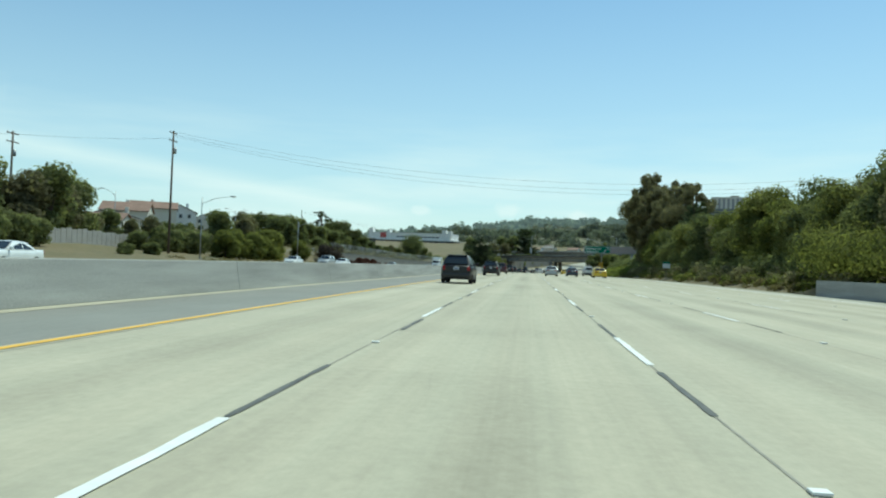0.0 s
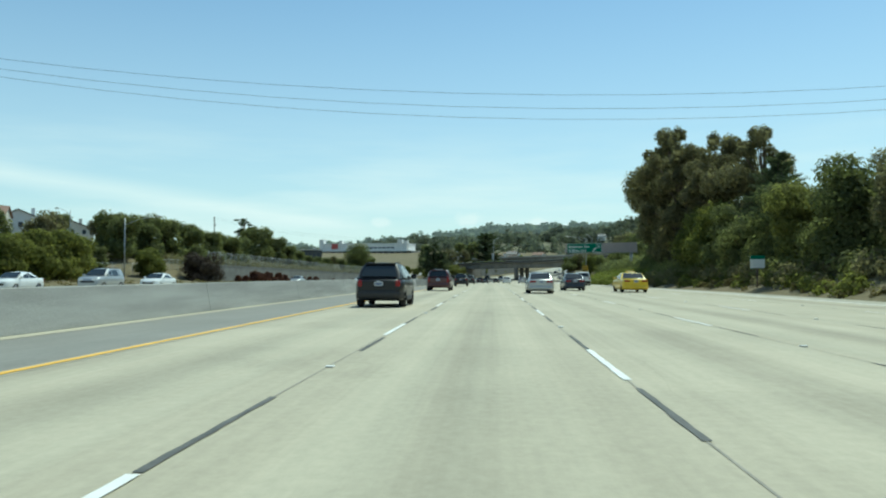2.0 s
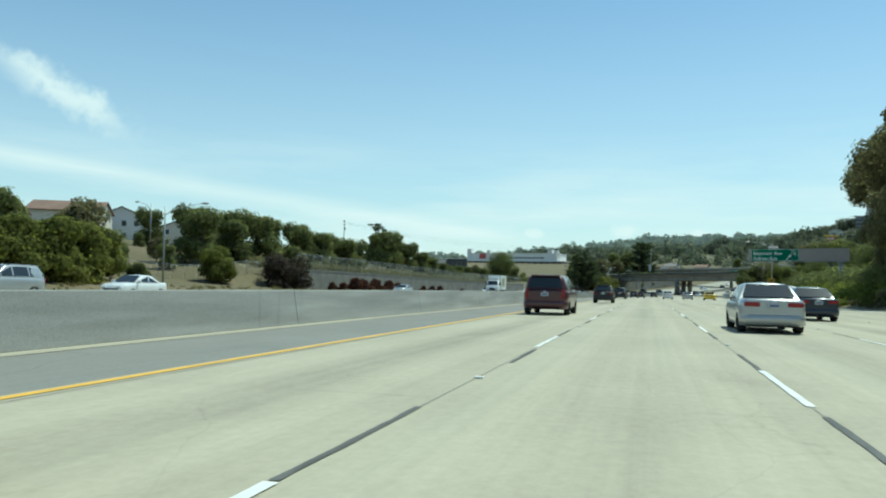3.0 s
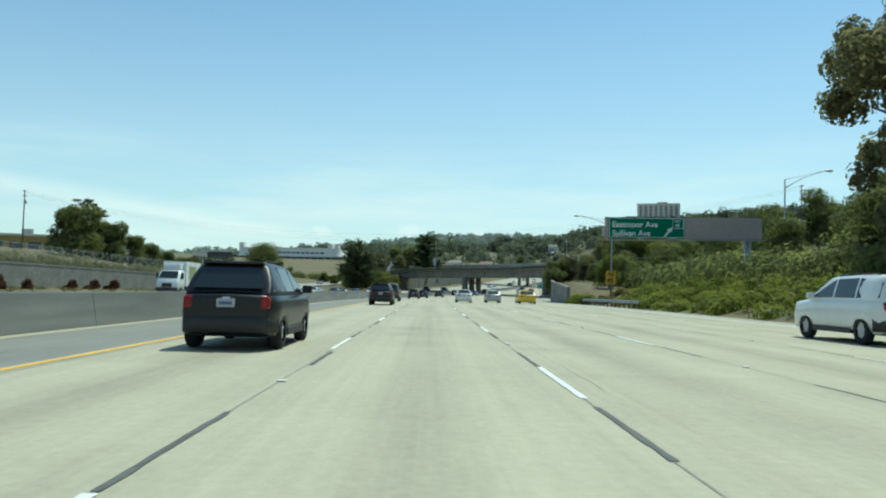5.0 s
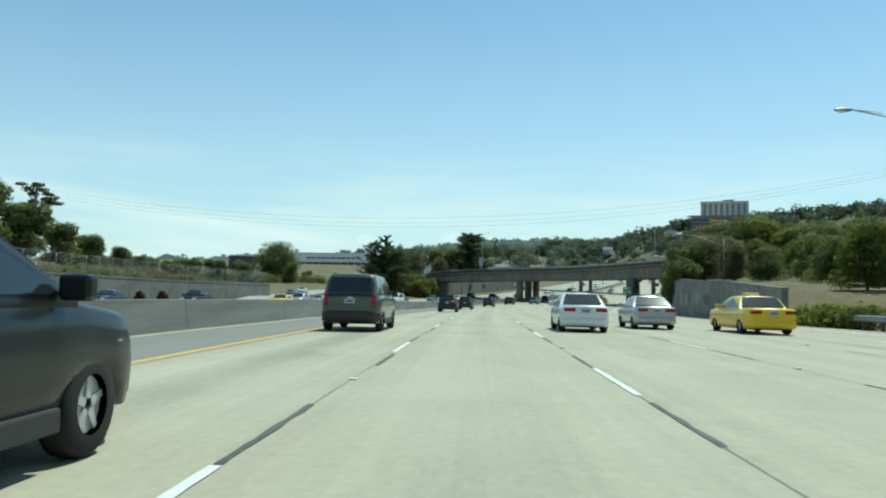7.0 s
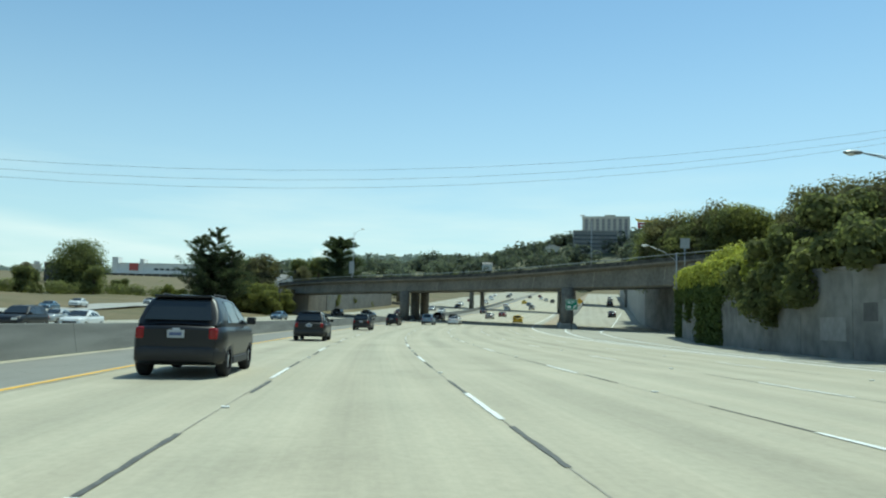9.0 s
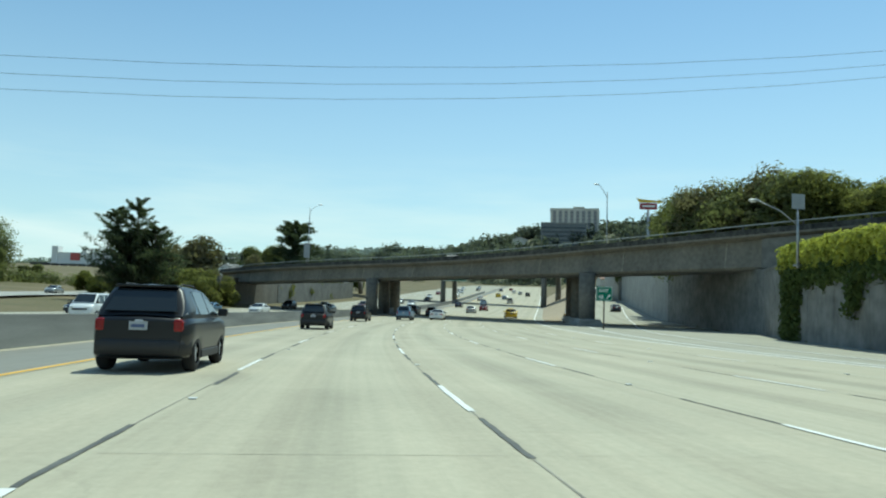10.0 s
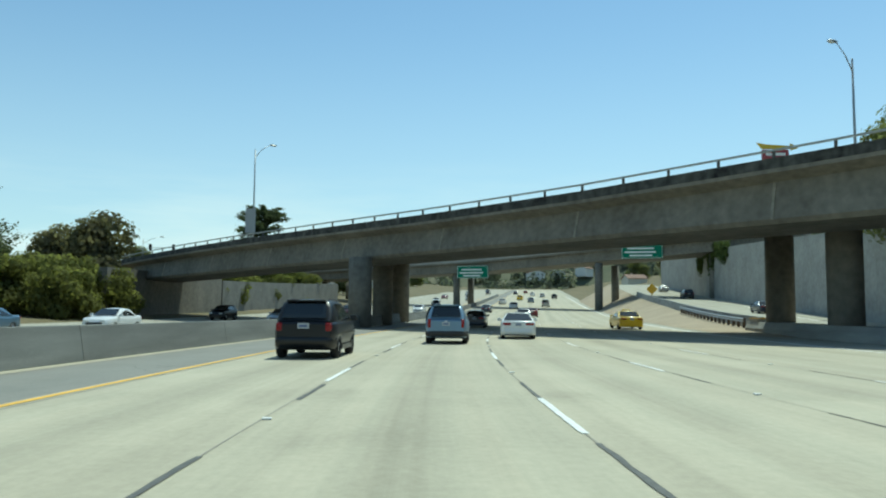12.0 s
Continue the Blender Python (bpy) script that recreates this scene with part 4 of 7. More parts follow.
            part("side_window", patch(pts, (side, 0, 0.2), 0.012), GLASS, cabin, "dark tinted glass")
    # wheels
    for wy in wheels_y:
        for side in (1, -1):
            wheel(car, side * (W / 2 - 0.125), wy, r)
    # lower trim and bumpers
    def corner_y(x):
        for k in range(40):
            if section_width(y0 + k * 0.02, L, W, corner) >= abs(x):
                break
        return y0 + k * 0.02

    if trim:
        th = trim_h or 0.34
        rings = []
        for i in range(15):
            x = -W / 2 * 0.985 + W * 0.985 * i / 14
            y = corner_y(x) - 0.02
            rings.append([Vector((x, y + 0.3, gc + 0.06)), Vector((x, y, gc + 0.07)), Vector((x, y - 0.015, gc + 0.07 + th * 0.8)), Vector((x, y + 0.03, gc + 0.07 + th)), Vector((x, y + 0.3, gc + 0.07 + th))])
        part("rear_bumper", strip_mesh(rings), trim, car, "bumper across the tail")
        for side in (1, -1):
            part("sill", box(bmesh.new(), min(side * (W / 2 - 0.1), side * (W / 2 + 0.004)), max(side * (W / 2 - 0.1), side * (W / 2 + 0.004)), wheels_y[0] + r * 1.2, wheels_y[1] - r * 1.2, gc - 0.03, gc + 0.13, 0.02), trim, car)
    else:
        rings = []
        for i in range(15):
            x = -W / 2 * 0.985 + W * 0.985 * i / 14
            y = corner_y(x) - 0.04
            rings.append([Vector((x, y + 0.3, gc + 0.05)), Vector((x, y + 0.02, gc + 0.06)), Vector((x, y, gc + 0.2)), Vector((x, y + 0.01, gc + 0.30)), Vector((x, y + 0.05, gc + 0.34)), Vector((x, y + 0.3, gc + 0.34))])
        part("rear_bumper", strip_mesh(rings), body_mat, car)
    # lamps, plate
    lens = BRAKE_LENS if brake else RED_LENS
    for side in (1, -1):
        wx = section_width(y0, L, W, corner)
        bm = bmesh.new()
        if lights == "side":
            box(bm, wx - 0.15, wx + 0.03, y0 - 0.02, y0 + 0.26, deck - 0.27, deck - 0.03, 0.05)
        elif lights == "tall":
            box(bm, wx - 0.12, wx + 0.02, y0 - 0.015, y0 + 0.16, deck - 0.36, deck + 0.02, 0.03)
        elif lights == "wide":
            box(bm, wx - 0.38, wx + 0.03, y0 - 0.022, y0 + 0.2, deck - 0.22, deck - 0.09, 0.025)
        if side < 0:
            bm.transform(Matrix.Scale(-1, 4, (1, 0, 0)))
            bmesh.ops.reverse_faces(bm, faces=bm.faces)
        part("tail_light", bm, lens, car, "red tail light")
        part("head_light", box(bmesh.new(), min(side * (wx - 0.38), side * (wx - 0.03)), max(side * (wx - 0.38), side * (wx - 0.03)), -y0 - 0.14, -y0 + 0.004, hood - 0.30, hood - 0.16, 0.03), CLEAR_LENS, car, "clear head light")
        f = roof[1] - 0.055
        mx = section_width(y0 + f * L, L, W, corner)
        part("wing_mirror", box(bmesh.new(), min(side * (mx - 0.04), side * (mx + 0.17)), max(side * (mx - 0.04), side * (mx + 0.17)), y0 + f * L - 0.06, y0 + f * L + 0.07, belt, belt + 0.17, 0.03), body_mat if lights != "tall" else TRIM, car)
    pz = plate_z or deck - 0.26
    plate = part("plate", box(bmesh.new(), -0.16, 0.16, y0 - 0.075, y0 - 0.02, pz, pz + 0.155, 0.004), PLATE, car, "pale number plate")
    part("bar", box(bmesh.new(), -0.12, 0.12, y0 - 0.079, y0 - 0.07, pz + 0.045, pz + 0.105), PLATE_BAR, plate)
    part("grille", box(bmesh.new(), -W * 0.3, W * 0.3, -y0 - 0.08, -y0 + 0.006, hood - 0.46, hood - 0.30, 0.02), TRIM, car)
    part("badge", box(bmesh.new(), -0.07, 0.07, y0 - 0.03, y0 + 0.02, deck - 0.10, deck - 0.05, 0.01), ALLOY, car)
    if rack:
        for side in (1, -1):
            x = side * (cab_half(0.4, H) - 0.07)
            za = y0 + (rear[1] + 0.06) * L
            zb = y0 + (roof[0] - 0.06) * L
            part("roof_rail", tube(bmesh.new(), [(x, za, H - 0.03), (x, za + 0.15, H + 0.02), (x, zb - 0.15, H + 0.02), (x, zb, H - 0.03)], 0.016, 6), TRIM, car, "roof rail")
    if spoiler:
        part("spoiler", box(bmesh.new(), -W * 0.31, W * 0.31, y0 + (rear[1] - 0.035) * L, y0 + (rear[1] + 0.03) * L, H - 0.055, H - 0.01, 0.015), body_mat, car)
    return car


def suv(label, m, L=4.4, W=1.82, H=1.68, **kw):
    opts = dict(belt=1.08 / 1.68 * H, deck=1.05 / 1.68 * H, hood=1.02 / 1.68 * H, rear=(0.012, 0.10), roof=(0.57, 0.76), gc=0.27, r=0.36, rack=True, spoiler=True, tumble=0.22, glass_rear=(0.10, 0.84), corner=0.6)
    opts.update(kw)
    return vehicle("suv", label, m, L, W, H, **opts)


def sedan(label, m, L=4.7, W=1.78, H=1.43, **kw):
    opts = dict(belt=0.93, deck=0.97, hood=0.88, rear=(0.19, 0.33), roof=(0.56, 0.74), gc=0.2, r=0.315, lights="wide", pillars=((0.06, 0.42), (0.45, 0.95)), corner=0.55, tumble=0.2)
    opts.update(kw)
    return vehicle("sedan", label, m, L, W, H, **opts)


P_BLACK = paint("black_car_paint", (0.006, 0.0065, 0.008), 0.4, 0.25)
P_OLIVE = paint("grey_green_car_paint", (0.085, 0.095, 0.075), 0.3, 0.6, 0.3)
P_BLUE = paint("pale_blue_car_paint", (0.18, 0.27, 0.37), 0.35, 0.3, 0.3)
P_WHITE = paint("white_car_paint", (0.72, 0.73, 0.72), 0.3, 0.5)
P_NAVY = paint("dark_blue_car_paint", (0.025, 0.032, 0.05), 0.3, 0.6, 0.2)
P_YELLOW = paint("yellow_taxi_paint", (0.72, 0.50, 0.03), 0.35, 0.5)
P_MAROON = paint("maroon_car_paint", (0.075, 0.025, 0.028), 0.3, 0.6, 0.2)
P_RED = paint("red_car_paint", (0.16, 0.012, 0.018), 0.3, 0.6)
P_SILVER = paint("silver_car_paint", (0.42, 0.43, 0.43), 0.35, 0.5, 0.5)
P_STEEL_BLUE = paint("steel_blue_car_paint", (0.10, 0.17, 0.24), 0.3, 0.6, 0.3)


def place(car, s, o, turn=0.0):
    car.matrix_world = on_road(s, o, turn)
    return car


# cars on this carriageway: s is the middle of each
place(suv("black compact suv with red tail lights and tinted windows", P_BLACK, 4.41, 1.81, 1.68, trim=P_BLACK, plate_z=0.86, trim_h=0.3), 427.9, -3.62)
place(suv("boxy grey-green suv with large rear window", P_OLIVE, 4.9, 1.95, 1.86, rear=(0.01, 0.055), lights="tall", trim=TRIM, brake=False, r=0.38, spoiler=False, tumble=0.19), 283.5, -4.2)
place(suv("pale blue compact suv with roof rails and dark bumper", P_BLUE, 4.5, 1.84, 1.70, trim=TRIM, lights="tall", r=0.35, plate_z=0.8, tumble=0.26, trim_h=0.24), 439.6, 0.05)
place(suv("dark maroon minivan with rear wiper", P_MAROON, 4.9, 1.95, 1.72, rear=(0.01, 0.06), lights="tall", rack=False), 176.0, -4.0)
place(sedan("white sedan with wide red tail lights", P_WHITE, 4.8, 1.84, 1.36, glass_rear=(0.08, 0.9), deck=0.94, belt=0.90, tumble=0.27, rear=(0.17, 0.34)), 447.1, 3.42)
place(sedan("dark blue four-door sedan on the freeway", P_NAVY, 4.7, 1.78, 1.45), 178.8, 7.2)
place(suv("white full-size suv with dark lower trim", P_WHITE, 5.2, 2.0, 1.95, trim=TRIM, rear=(0.01, 0.05), r=0.40, gc=0.32, plate_z=1.0, spoiler=False), 221.5, 12.9)


def taxi():
    car = sedan("yellow taxi sedan with a roof sign", P_YELLOW, 5.3, 1.95, 1.48, rear=(0.20, 0.31), roof=(0.55, 0.71), deck=1.0, belt=0.97, hood=0.93)
    car.name = "taxi"
    part("roof_sign", box(bmesh.new(), -0.32, 0.32, -0.25, 0.0, 1.47, 1.62, 0.03), P_YELLOW, car, "yellow roof sign")
    part("roof_sign_panel", box(bmesh.new(), -0.26, 0.26, -0.262, -0.25, 1.51, 1.59), SIGN_WHITE, car)
    return car


place(taxi(), 471.0, 12.5, 4)


def box_truck():
    t = tagged(empty("box_truck"), "white box truck with a picture panel on its cargo box", "truck", "vehicles on the freeway")
    W = 2.4
    part("cargo_box", box(bmesh.new(), -W / 2, W / 2, -3.6, 1.3, 1.0, 3.55, 0.04), P_WHITE, t)
    part("side_panel", box(bmesh.new(), W / 2, W / 2 + 0.015, -1.9, 0.4, 1.6, 3.1), plain("panel_olive", (0.25, 0.27, 0.12), 0.5), t, "faded green panel")
    part("side_panel", box(bmesh.new(), -W / 2 - 0.015, -W / 2, -1.9, 0.4, 1.6, 3.1), plain("panel_olive", (0.25, 0.27, 0.12), 0.5), t, "faded green panel")
    part("chassis", box(bmesh.new(), -0.5, 0.5, -3.5, 3.3, 0.55, 1.0, 0.02), BLACK, t)
    rings = []
    for y, top in ((1.45, 2.6), (1.6, 2.66), (2.6, 2.6), (3.0, 2.2), (3.35, 1.75), (3.5, 1.6), (3.62, 1.1)):
        rings.append([Vector((x, y, z)) for x, z in ((-1.05, 0.6), (-1.1, 1.2), (-1.07, top - 0.2), (-0.9, top), (0.9, top), (1.07, top - 0.2), (1.1, 1.2), (1.05, 0.6))])
    cab = part("cab", strip_mesh(rings, True), P_WHITE, t)
    part("windscreen", patch([(-0.95, 3.33, 1.78), (0.95, 3.33, 1.78), (0.85, 2.68, 2.52), (-0.85, 2.68, 2.52)], (0, 1, 0.8), 0.03), GLASS, cab)
    for side in (1, -1):
        part("side_window", patch([(side * 1.1, 1.8, 1.75), (side * 1.1, 2.9, 1.75), (side * 1.07, 2.5, 2.4), (side * 1.07, 1.8, 2.4)], (side, 0, 0.1), 0.02), GLASS, cab)
        part("head_light", box(bmesh.new(), min(side * 0.6, side * 0.95), max(side * 0.6, side * 0.95), 3.5, 3.64, 0.9, 1.1, 0.03), CLEAR_LENS, t)
        part("mirror", box(bmesh.new(), min(side * 1.2, side * 1.4), max(side * 1.2, side * 1.4), 2.7, 2.8, 1.8, 2.3, 0.03), TRIM, t)
        for y in (-2.3, 2.4):
            wheel(t, side * 1.0, y, 0.46, 0.28)
    part("bumper", box(bmesh.new(), -1.1, 1.1, 3.55, 3.72, 0.5, 0.85, 0.03), TRIM, t)
    part("grille", box(bmesh.new(), -0.5, 0.5, 3.58, 3.66, 0.9, 1.3, 0.02), TRIM, t)
    part("roof_fairing", box(bmesh.new(), -0.9, 0.9, 1.4, 2.3, 2.62, 3.3, 0.12), P_WHITE, cab)
    return t


place(box_truck(), 281.5, -26.5, 180)


def van(label):
    return vehicle("van", label, P_WHITE, 5.4, 2.0, 2.05, belt=1.22, deck=1.2, hood=1.12, rear=(0.008, 0.03), roof=(0.72, 0.88), gc=0.3, r=0.36, lights="tall", tumble=0.16, category="van",
                   pillars=((0.02, 0.28), (0.31, 0.58), (0.61, 0.80), (0.83, 0.98)))


place(van("white passenger van on the opposite carriageway"), 410, -23.8, 180)
# cars of the opposite carriageway
WHITE_S = place(sedan("white four-door sedan on the freeway", P_WHITE), 92, -28.5, 180)
SILVER_S = place(sedan("silver four-door sedan on the freeway", P_SILVER), 251, -34.5, 180)
NAVY_S = place(sedan("dark blue four-door sedan on the freeway", P_NAVY, 4.6, 1.76, 1.42), 428, -34.0, 180)
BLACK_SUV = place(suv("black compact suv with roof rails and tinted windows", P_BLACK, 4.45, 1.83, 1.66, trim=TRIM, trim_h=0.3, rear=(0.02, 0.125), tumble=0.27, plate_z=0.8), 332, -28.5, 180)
SILVER_SUV = place(suv("silver suv with roof rails", P_SILVER, 4.7, 1.85, 1.75), 173, -31.5, 180)
RED_S = place(sedan("low dark red car on the freeway", P_RED, 4.6, 1.78, 1.32), 433, -29.7, 180)
BLUE_S = place(sedan("steel blue four-door sedan on the freeway", P_STEEL_BLUE, 4.6, 1.76, 1.42), 314, -34.0, 180)
YELLOW_S = place(taxi(), 357, -27.5, 180)
MAROON_S = place(suv("dark maroon suv on the freeway", P_MAROON, 4.8, 1.9, 1.72), 505, -19, 180)
for car, s, o in ((WHITE_S, 167, -35), (WHITE_S, 184, -31.5), (WHITE_S, 302, -32.3), (NAVY_S, 326, -34.3), (SILVER_SUV, 364, -27.2), (BLACK_SUV, 368, -23.6), (WHITE_S, 377, -23.5), (SILVER_S, 393, -33.5),
                  (BLUE_S, 447, -27), (WHITE_S, 452, -22), (SILVER_S, 476, -18.5), (BLACK_SUV, 490, -30), (NAVY_S, 500, -26), (WHITE_S, 540, -15), (SILVER_S, 562, -22), (NAVY_S, 590, -18.5), (WHITE_S, 618, -22),
                  (SILVER_SUV, 640, -15), (RED_S, 663, -25), (WHITE_S, 690, -18.5), (SILVER_S, 715, -22), (BLACK_SUV, 735, -15), (WHITE_S, 760, -25), (BLUE_S, 785, -18.5)):
    copy_thing(car, on_road(s, o, 180))
# this carriageway again; one black suv and one taxi repeated to fit the camera's view
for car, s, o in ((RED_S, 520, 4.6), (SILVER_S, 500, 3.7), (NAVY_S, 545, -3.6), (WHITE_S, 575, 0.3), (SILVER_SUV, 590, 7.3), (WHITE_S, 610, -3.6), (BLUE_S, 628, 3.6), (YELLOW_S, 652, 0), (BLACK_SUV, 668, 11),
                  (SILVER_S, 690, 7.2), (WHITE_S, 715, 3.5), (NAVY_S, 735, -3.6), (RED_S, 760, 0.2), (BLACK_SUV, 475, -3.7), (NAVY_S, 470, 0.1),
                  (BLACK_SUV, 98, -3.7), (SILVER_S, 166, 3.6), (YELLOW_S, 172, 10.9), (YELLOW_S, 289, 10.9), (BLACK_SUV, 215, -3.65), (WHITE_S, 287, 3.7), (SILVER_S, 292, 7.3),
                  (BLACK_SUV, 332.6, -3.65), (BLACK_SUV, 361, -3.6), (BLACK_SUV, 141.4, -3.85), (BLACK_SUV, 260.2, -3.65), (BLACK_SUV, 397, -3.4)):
    copy_thing(car, on_road(s, o, 0))


# ---- plants ----
def leaf_mesh(name, centres, normals, sizes, rng, slim=0.62):
    """Many small leaf clusters, each a bent four-sided blade."""
    n = len(centres)
    nrm = normals + rng.normal(0, 0.3, (n, 3)) + np.array([0, 0, 0.15])
    nrm /= np.linalg.norm(nrm, axis=1)[:, None] + 1e-9
    ref = rng.normal(0, 1, (n, 3))
    a = np.cross(nrm, ref)
    a /= np.linalg.norm(a, axis=1)[:, None] + 1e-9
    b = np.cross(nrm, a)
    s = sizes[:, None]
    quads = np.stack([centres - a * s, centres - b * s * slim + nrm * s * 0.2, centres + a * s * 0.9, centres + b * s * slim + nrm * s * 0.15], 1).reshape(-1, 3)
    me = bpy.data.meshes.new(name)
    me.vertices.add(n * 4)
    me.vertices.foreach_set("co", quads.astype(np.float32).ravel())
    me.loops.add(n * 4)
    me.loops.foreach_set("vertex_index", np.arange(n * 4, dtype=np.int32))
    me.polygons.add(n)
    me.polygons.foreach_set("loop_start", np.arange(0, n * 4, 4, dtype=np.int32))
    me.update()
    return me


def lobes_leaves(lobes, count, rng, shell=0.55, low_cut=None):
    """Leaf places over a set of (x, y, z, rx, ry, rz) lobes, mostly near their skins."""
    lobes = np.array(lobes, float)
    area = (lobes[:, 3] * lobes[:, 4] + lobes[:, 3] * lobes[:, 5] + lobes[:, 4] * lobes[:, 5])
    pick = rng.choice(len(lobes), count, p=area / area.sum())
    d = rng.normal(0, 1, (count, 3))
    d /= np.linalg.norm(d, axis=1)[:, None]
    k = shell + (1.06 - shell) * rng.random(count) ** 0.55
    k *= 1 + 0.10 * np.sin(d[:, 0] * 9 + pick) * np.sin(d[:, 1] * 8) + 0.08 * np.sin(d[:, 2] * 11 + pick * 2)
    c = lobes[pick, :3] + d * lobes[pick, 3:] * k[:, None]
    n = d / lobes[pick, 3:]
    n /= np.linalg.norm(n, axis=1)[:, None]
    return c, n


def plant(name, label, category, lobes, count, size, material, trunks=(), seed=0, shell=0.5, group="", limbs=False):
    """A tree or bush: tapered trunks and limbs, and a crown of leaf clusters."""
    rng = np.random.default_rng(seed)
    tree = tagged(empty(name), label, category, group)
    if trunks:
        bm = bmesh.new()
        for pts, radii in trunks[:1] if limbs else trunks:
            tube(bm, pts, radii, 7)
        trunk = part("trunk", bm, BARK, tree, "rough brown trunk and limbs")
        for pts, radii in trunks[1:] if limbs else ():
            part("limb", tube(bmesh.new(), pts, radii, 7), BARK, trunk)
    c, n = lobes_leaves(lobes, count, rng, shell)
    me = leaf_mesh("crown", c, n, size * rng.uniform(0.6, 1.25, count), rng)
    me.materials.append(material)
    ob = new("crown", me)
    ob.parent = tree
    return tree


def random_lobes(rng, n, rx, ry, z0, z1, r0, r1, taper=0.5):
    out = []
    for i in range(n):
        k = rng.random()
        a, d = rng.random() * math.tau, math.sqrt(rng.random())
        w = 1 - taper * k
        r = rng.uniform(r0, r1)
        out.append((math.cos(a) * d * rx * w, math.sin(a) * d * ry * w, z0 + (z1 - z0) * k, r, r, r * rng.uniform(0.65, 0.95)))
    return out


def broadleaf(label, height, width, material, seed, count=5000, size=0.24, low=0.15, n=22, group="trees beside the freeway", shell=0.5, name="tree", taper=0.45):
    rng = np.random.default_rng(seed)
    r = width * 0.2
    lobes = random_lobes(rng, n, width / 2 - r * 0.7, width / 2 - r * 0.7, height * low + r * 0.6, height - r * 0.8, r * 0.7, r * 1.25, taper)
    trunks = [([(0, 0, -0.6), (0.1, 0, height * 0.3), (0.2, 0.1, height * 0.75)], [0.045 * height * 0.5, 0.035 * height * 0.5, 0.05])]
    for lb in lobes[:9]:
        trunks.append(([(0.08, 0, height * 0.25), (lb[0] * 0.5, lb[1] * 0.5, lb[2] * 0.7), (lb[0], lb[1], lb[2])], [0.014 * height, 0.009 * height, 0.02]))
    return plant(name, label, "tree", lobes, count, size, material, trunks, seed, shell, group)


def set_on(ob, x, y, turn=0.0, scale=1.0, sink=0.1):
    """Stand a thing on the ground."""
    ob.matrix_world = Matrix.Translation((x, y, ground_at(x, y) - sink)) @ Matrix.Rotation(turn, 4, 'Z') @ Matrix.Scale(scale, 4)
    return ob


def copy_on(ob, x, y, turn=0.0, scale=1.0, sink=0.1):
    ob.scale = (1, 1, 1)
    c = copy_thing(ob, Matrix.Translation((x, y, ground_at(x, y) - sink)) @ Matrix.Rotation(turn, 4, 'Z') @ Matrix.Scale(scale, 4))
    return c


dice = random.Random(5)
# right bank: a dense wall of dark trees, lighter at the tops
BANK = [broadleaf("dense dark green oak tree on the bank", 9.0, 8.5, LEAF_DARK, 11, 11500, 0.185, 0.02, 26),
        broadleaf("dense dark green tree on the bank", 8.0, 9.0, LEAF_DARK, 12, 11500, 0.185, 0.0, 26),
        broadleaf("olive green tree with sunlit top on the bank", 8.5, 8.0, LEAF_GREEN, 13, 10500, 0.185, 0.02, 26),
        broadleaf("grey-olive tree with a ragged feathery top", 9.5, 8.0, LEAF_EUC, 14, 10000, 0.185, 0.0, 24, shell=0.35, taper=0.6),
        broadleaf("yellow-olive tree with sunlit crown on the bank", 9.2, 8.5, LEAF_OLIVE, 15, 10500, 0.185, 0.04, 24)]
for k, (tree, s, o) in enumerate(zip(BANK, (112, 128, 120, 152, 143), (27.5, 28.0, 33.0, 29.0, 27.0))):
    p = along(s, o)
    set_on(tree, p.x, p.y, k)
s = 62.0
while s < 206:
    p = along(s + dice.uniform(-1, 1), 25.2 + dice.uniform(-0.8, 1.2) - max(0, (s - 150) * 0.012))
    copy_on(BANK[dice.choice((0, 1, 1, 3, 2, 4, 0, 3))], p.x, p.y, dice.uniform(0, 6), dice.uniform(0.70, 0.92) * (0.9 if s < 150 else 1.0))
    p = along(s + 3 + dice.uniform(-1, 1), 33 + dice.uniform(-2, 2))
    copy_on(BANK[dice.choice((0, 1, 2, 3, 4))], p.x, p.y, dice.uniform(0, 6), dice.uniform(0.70, 0.9) * (0.9 if s < 150 else 1.0))
    s += 6.2
# eucalyptus group
def eucalyptus(label, height, seed, count=22000):
    rng = np.random.default_rng(seed)
    lobes = []
    for i in range(56):
        k = (i + 0.5) / 56
        a = rng.random() * math.tau
        w = np.interp(k, [0, 0.25, 0.6, 0.9, 1], [2.0, 4.8, 5.6, 4.4, 2.2])
        r = rng.uniform(0.7, 1.5) * np.interp(k, [0, 0.5, 1], [0.9, 1.05, 0.8])
        d = w * math.sqrt(rng.random())
        lobes.append((math.cos(a) * d, math.sin(a) * d, height * (0.14 + 0.84 * k) - 0.4, r, r, r * 1.1))
    trunks = [([(0, 0, -1), (0.4, 0.2, height * 0.3), (0.2, 0.6, height * 0.62), (0.3, 0.4, height * 0.92)], [0.5, 0.38, 0.22, 0.05])]
    for lb in lobes[6::2]:
        trunks.append(([(0.3, 0.3, lb[2] * 0.62), (lb[0] * 0.45, lb[1] * 0.45, lb[2] * 0.85), (lb[0], lb[1], lb[2])], [0.14, 0.09, 0.025]))
    return plant("eucalyptus", label, "tree", lobes, count, 0.19, LEAF_EUC, trunks, seed, 0.3, "trees beside the freeway", True)


EUC = eucalyptus("tall grey-green eucalyptus with hanging brownish foliage", 17.0, 21)
p = along(215, 25.2)
set_on(EUC, p.x, p.y, 0.4, 1.0)
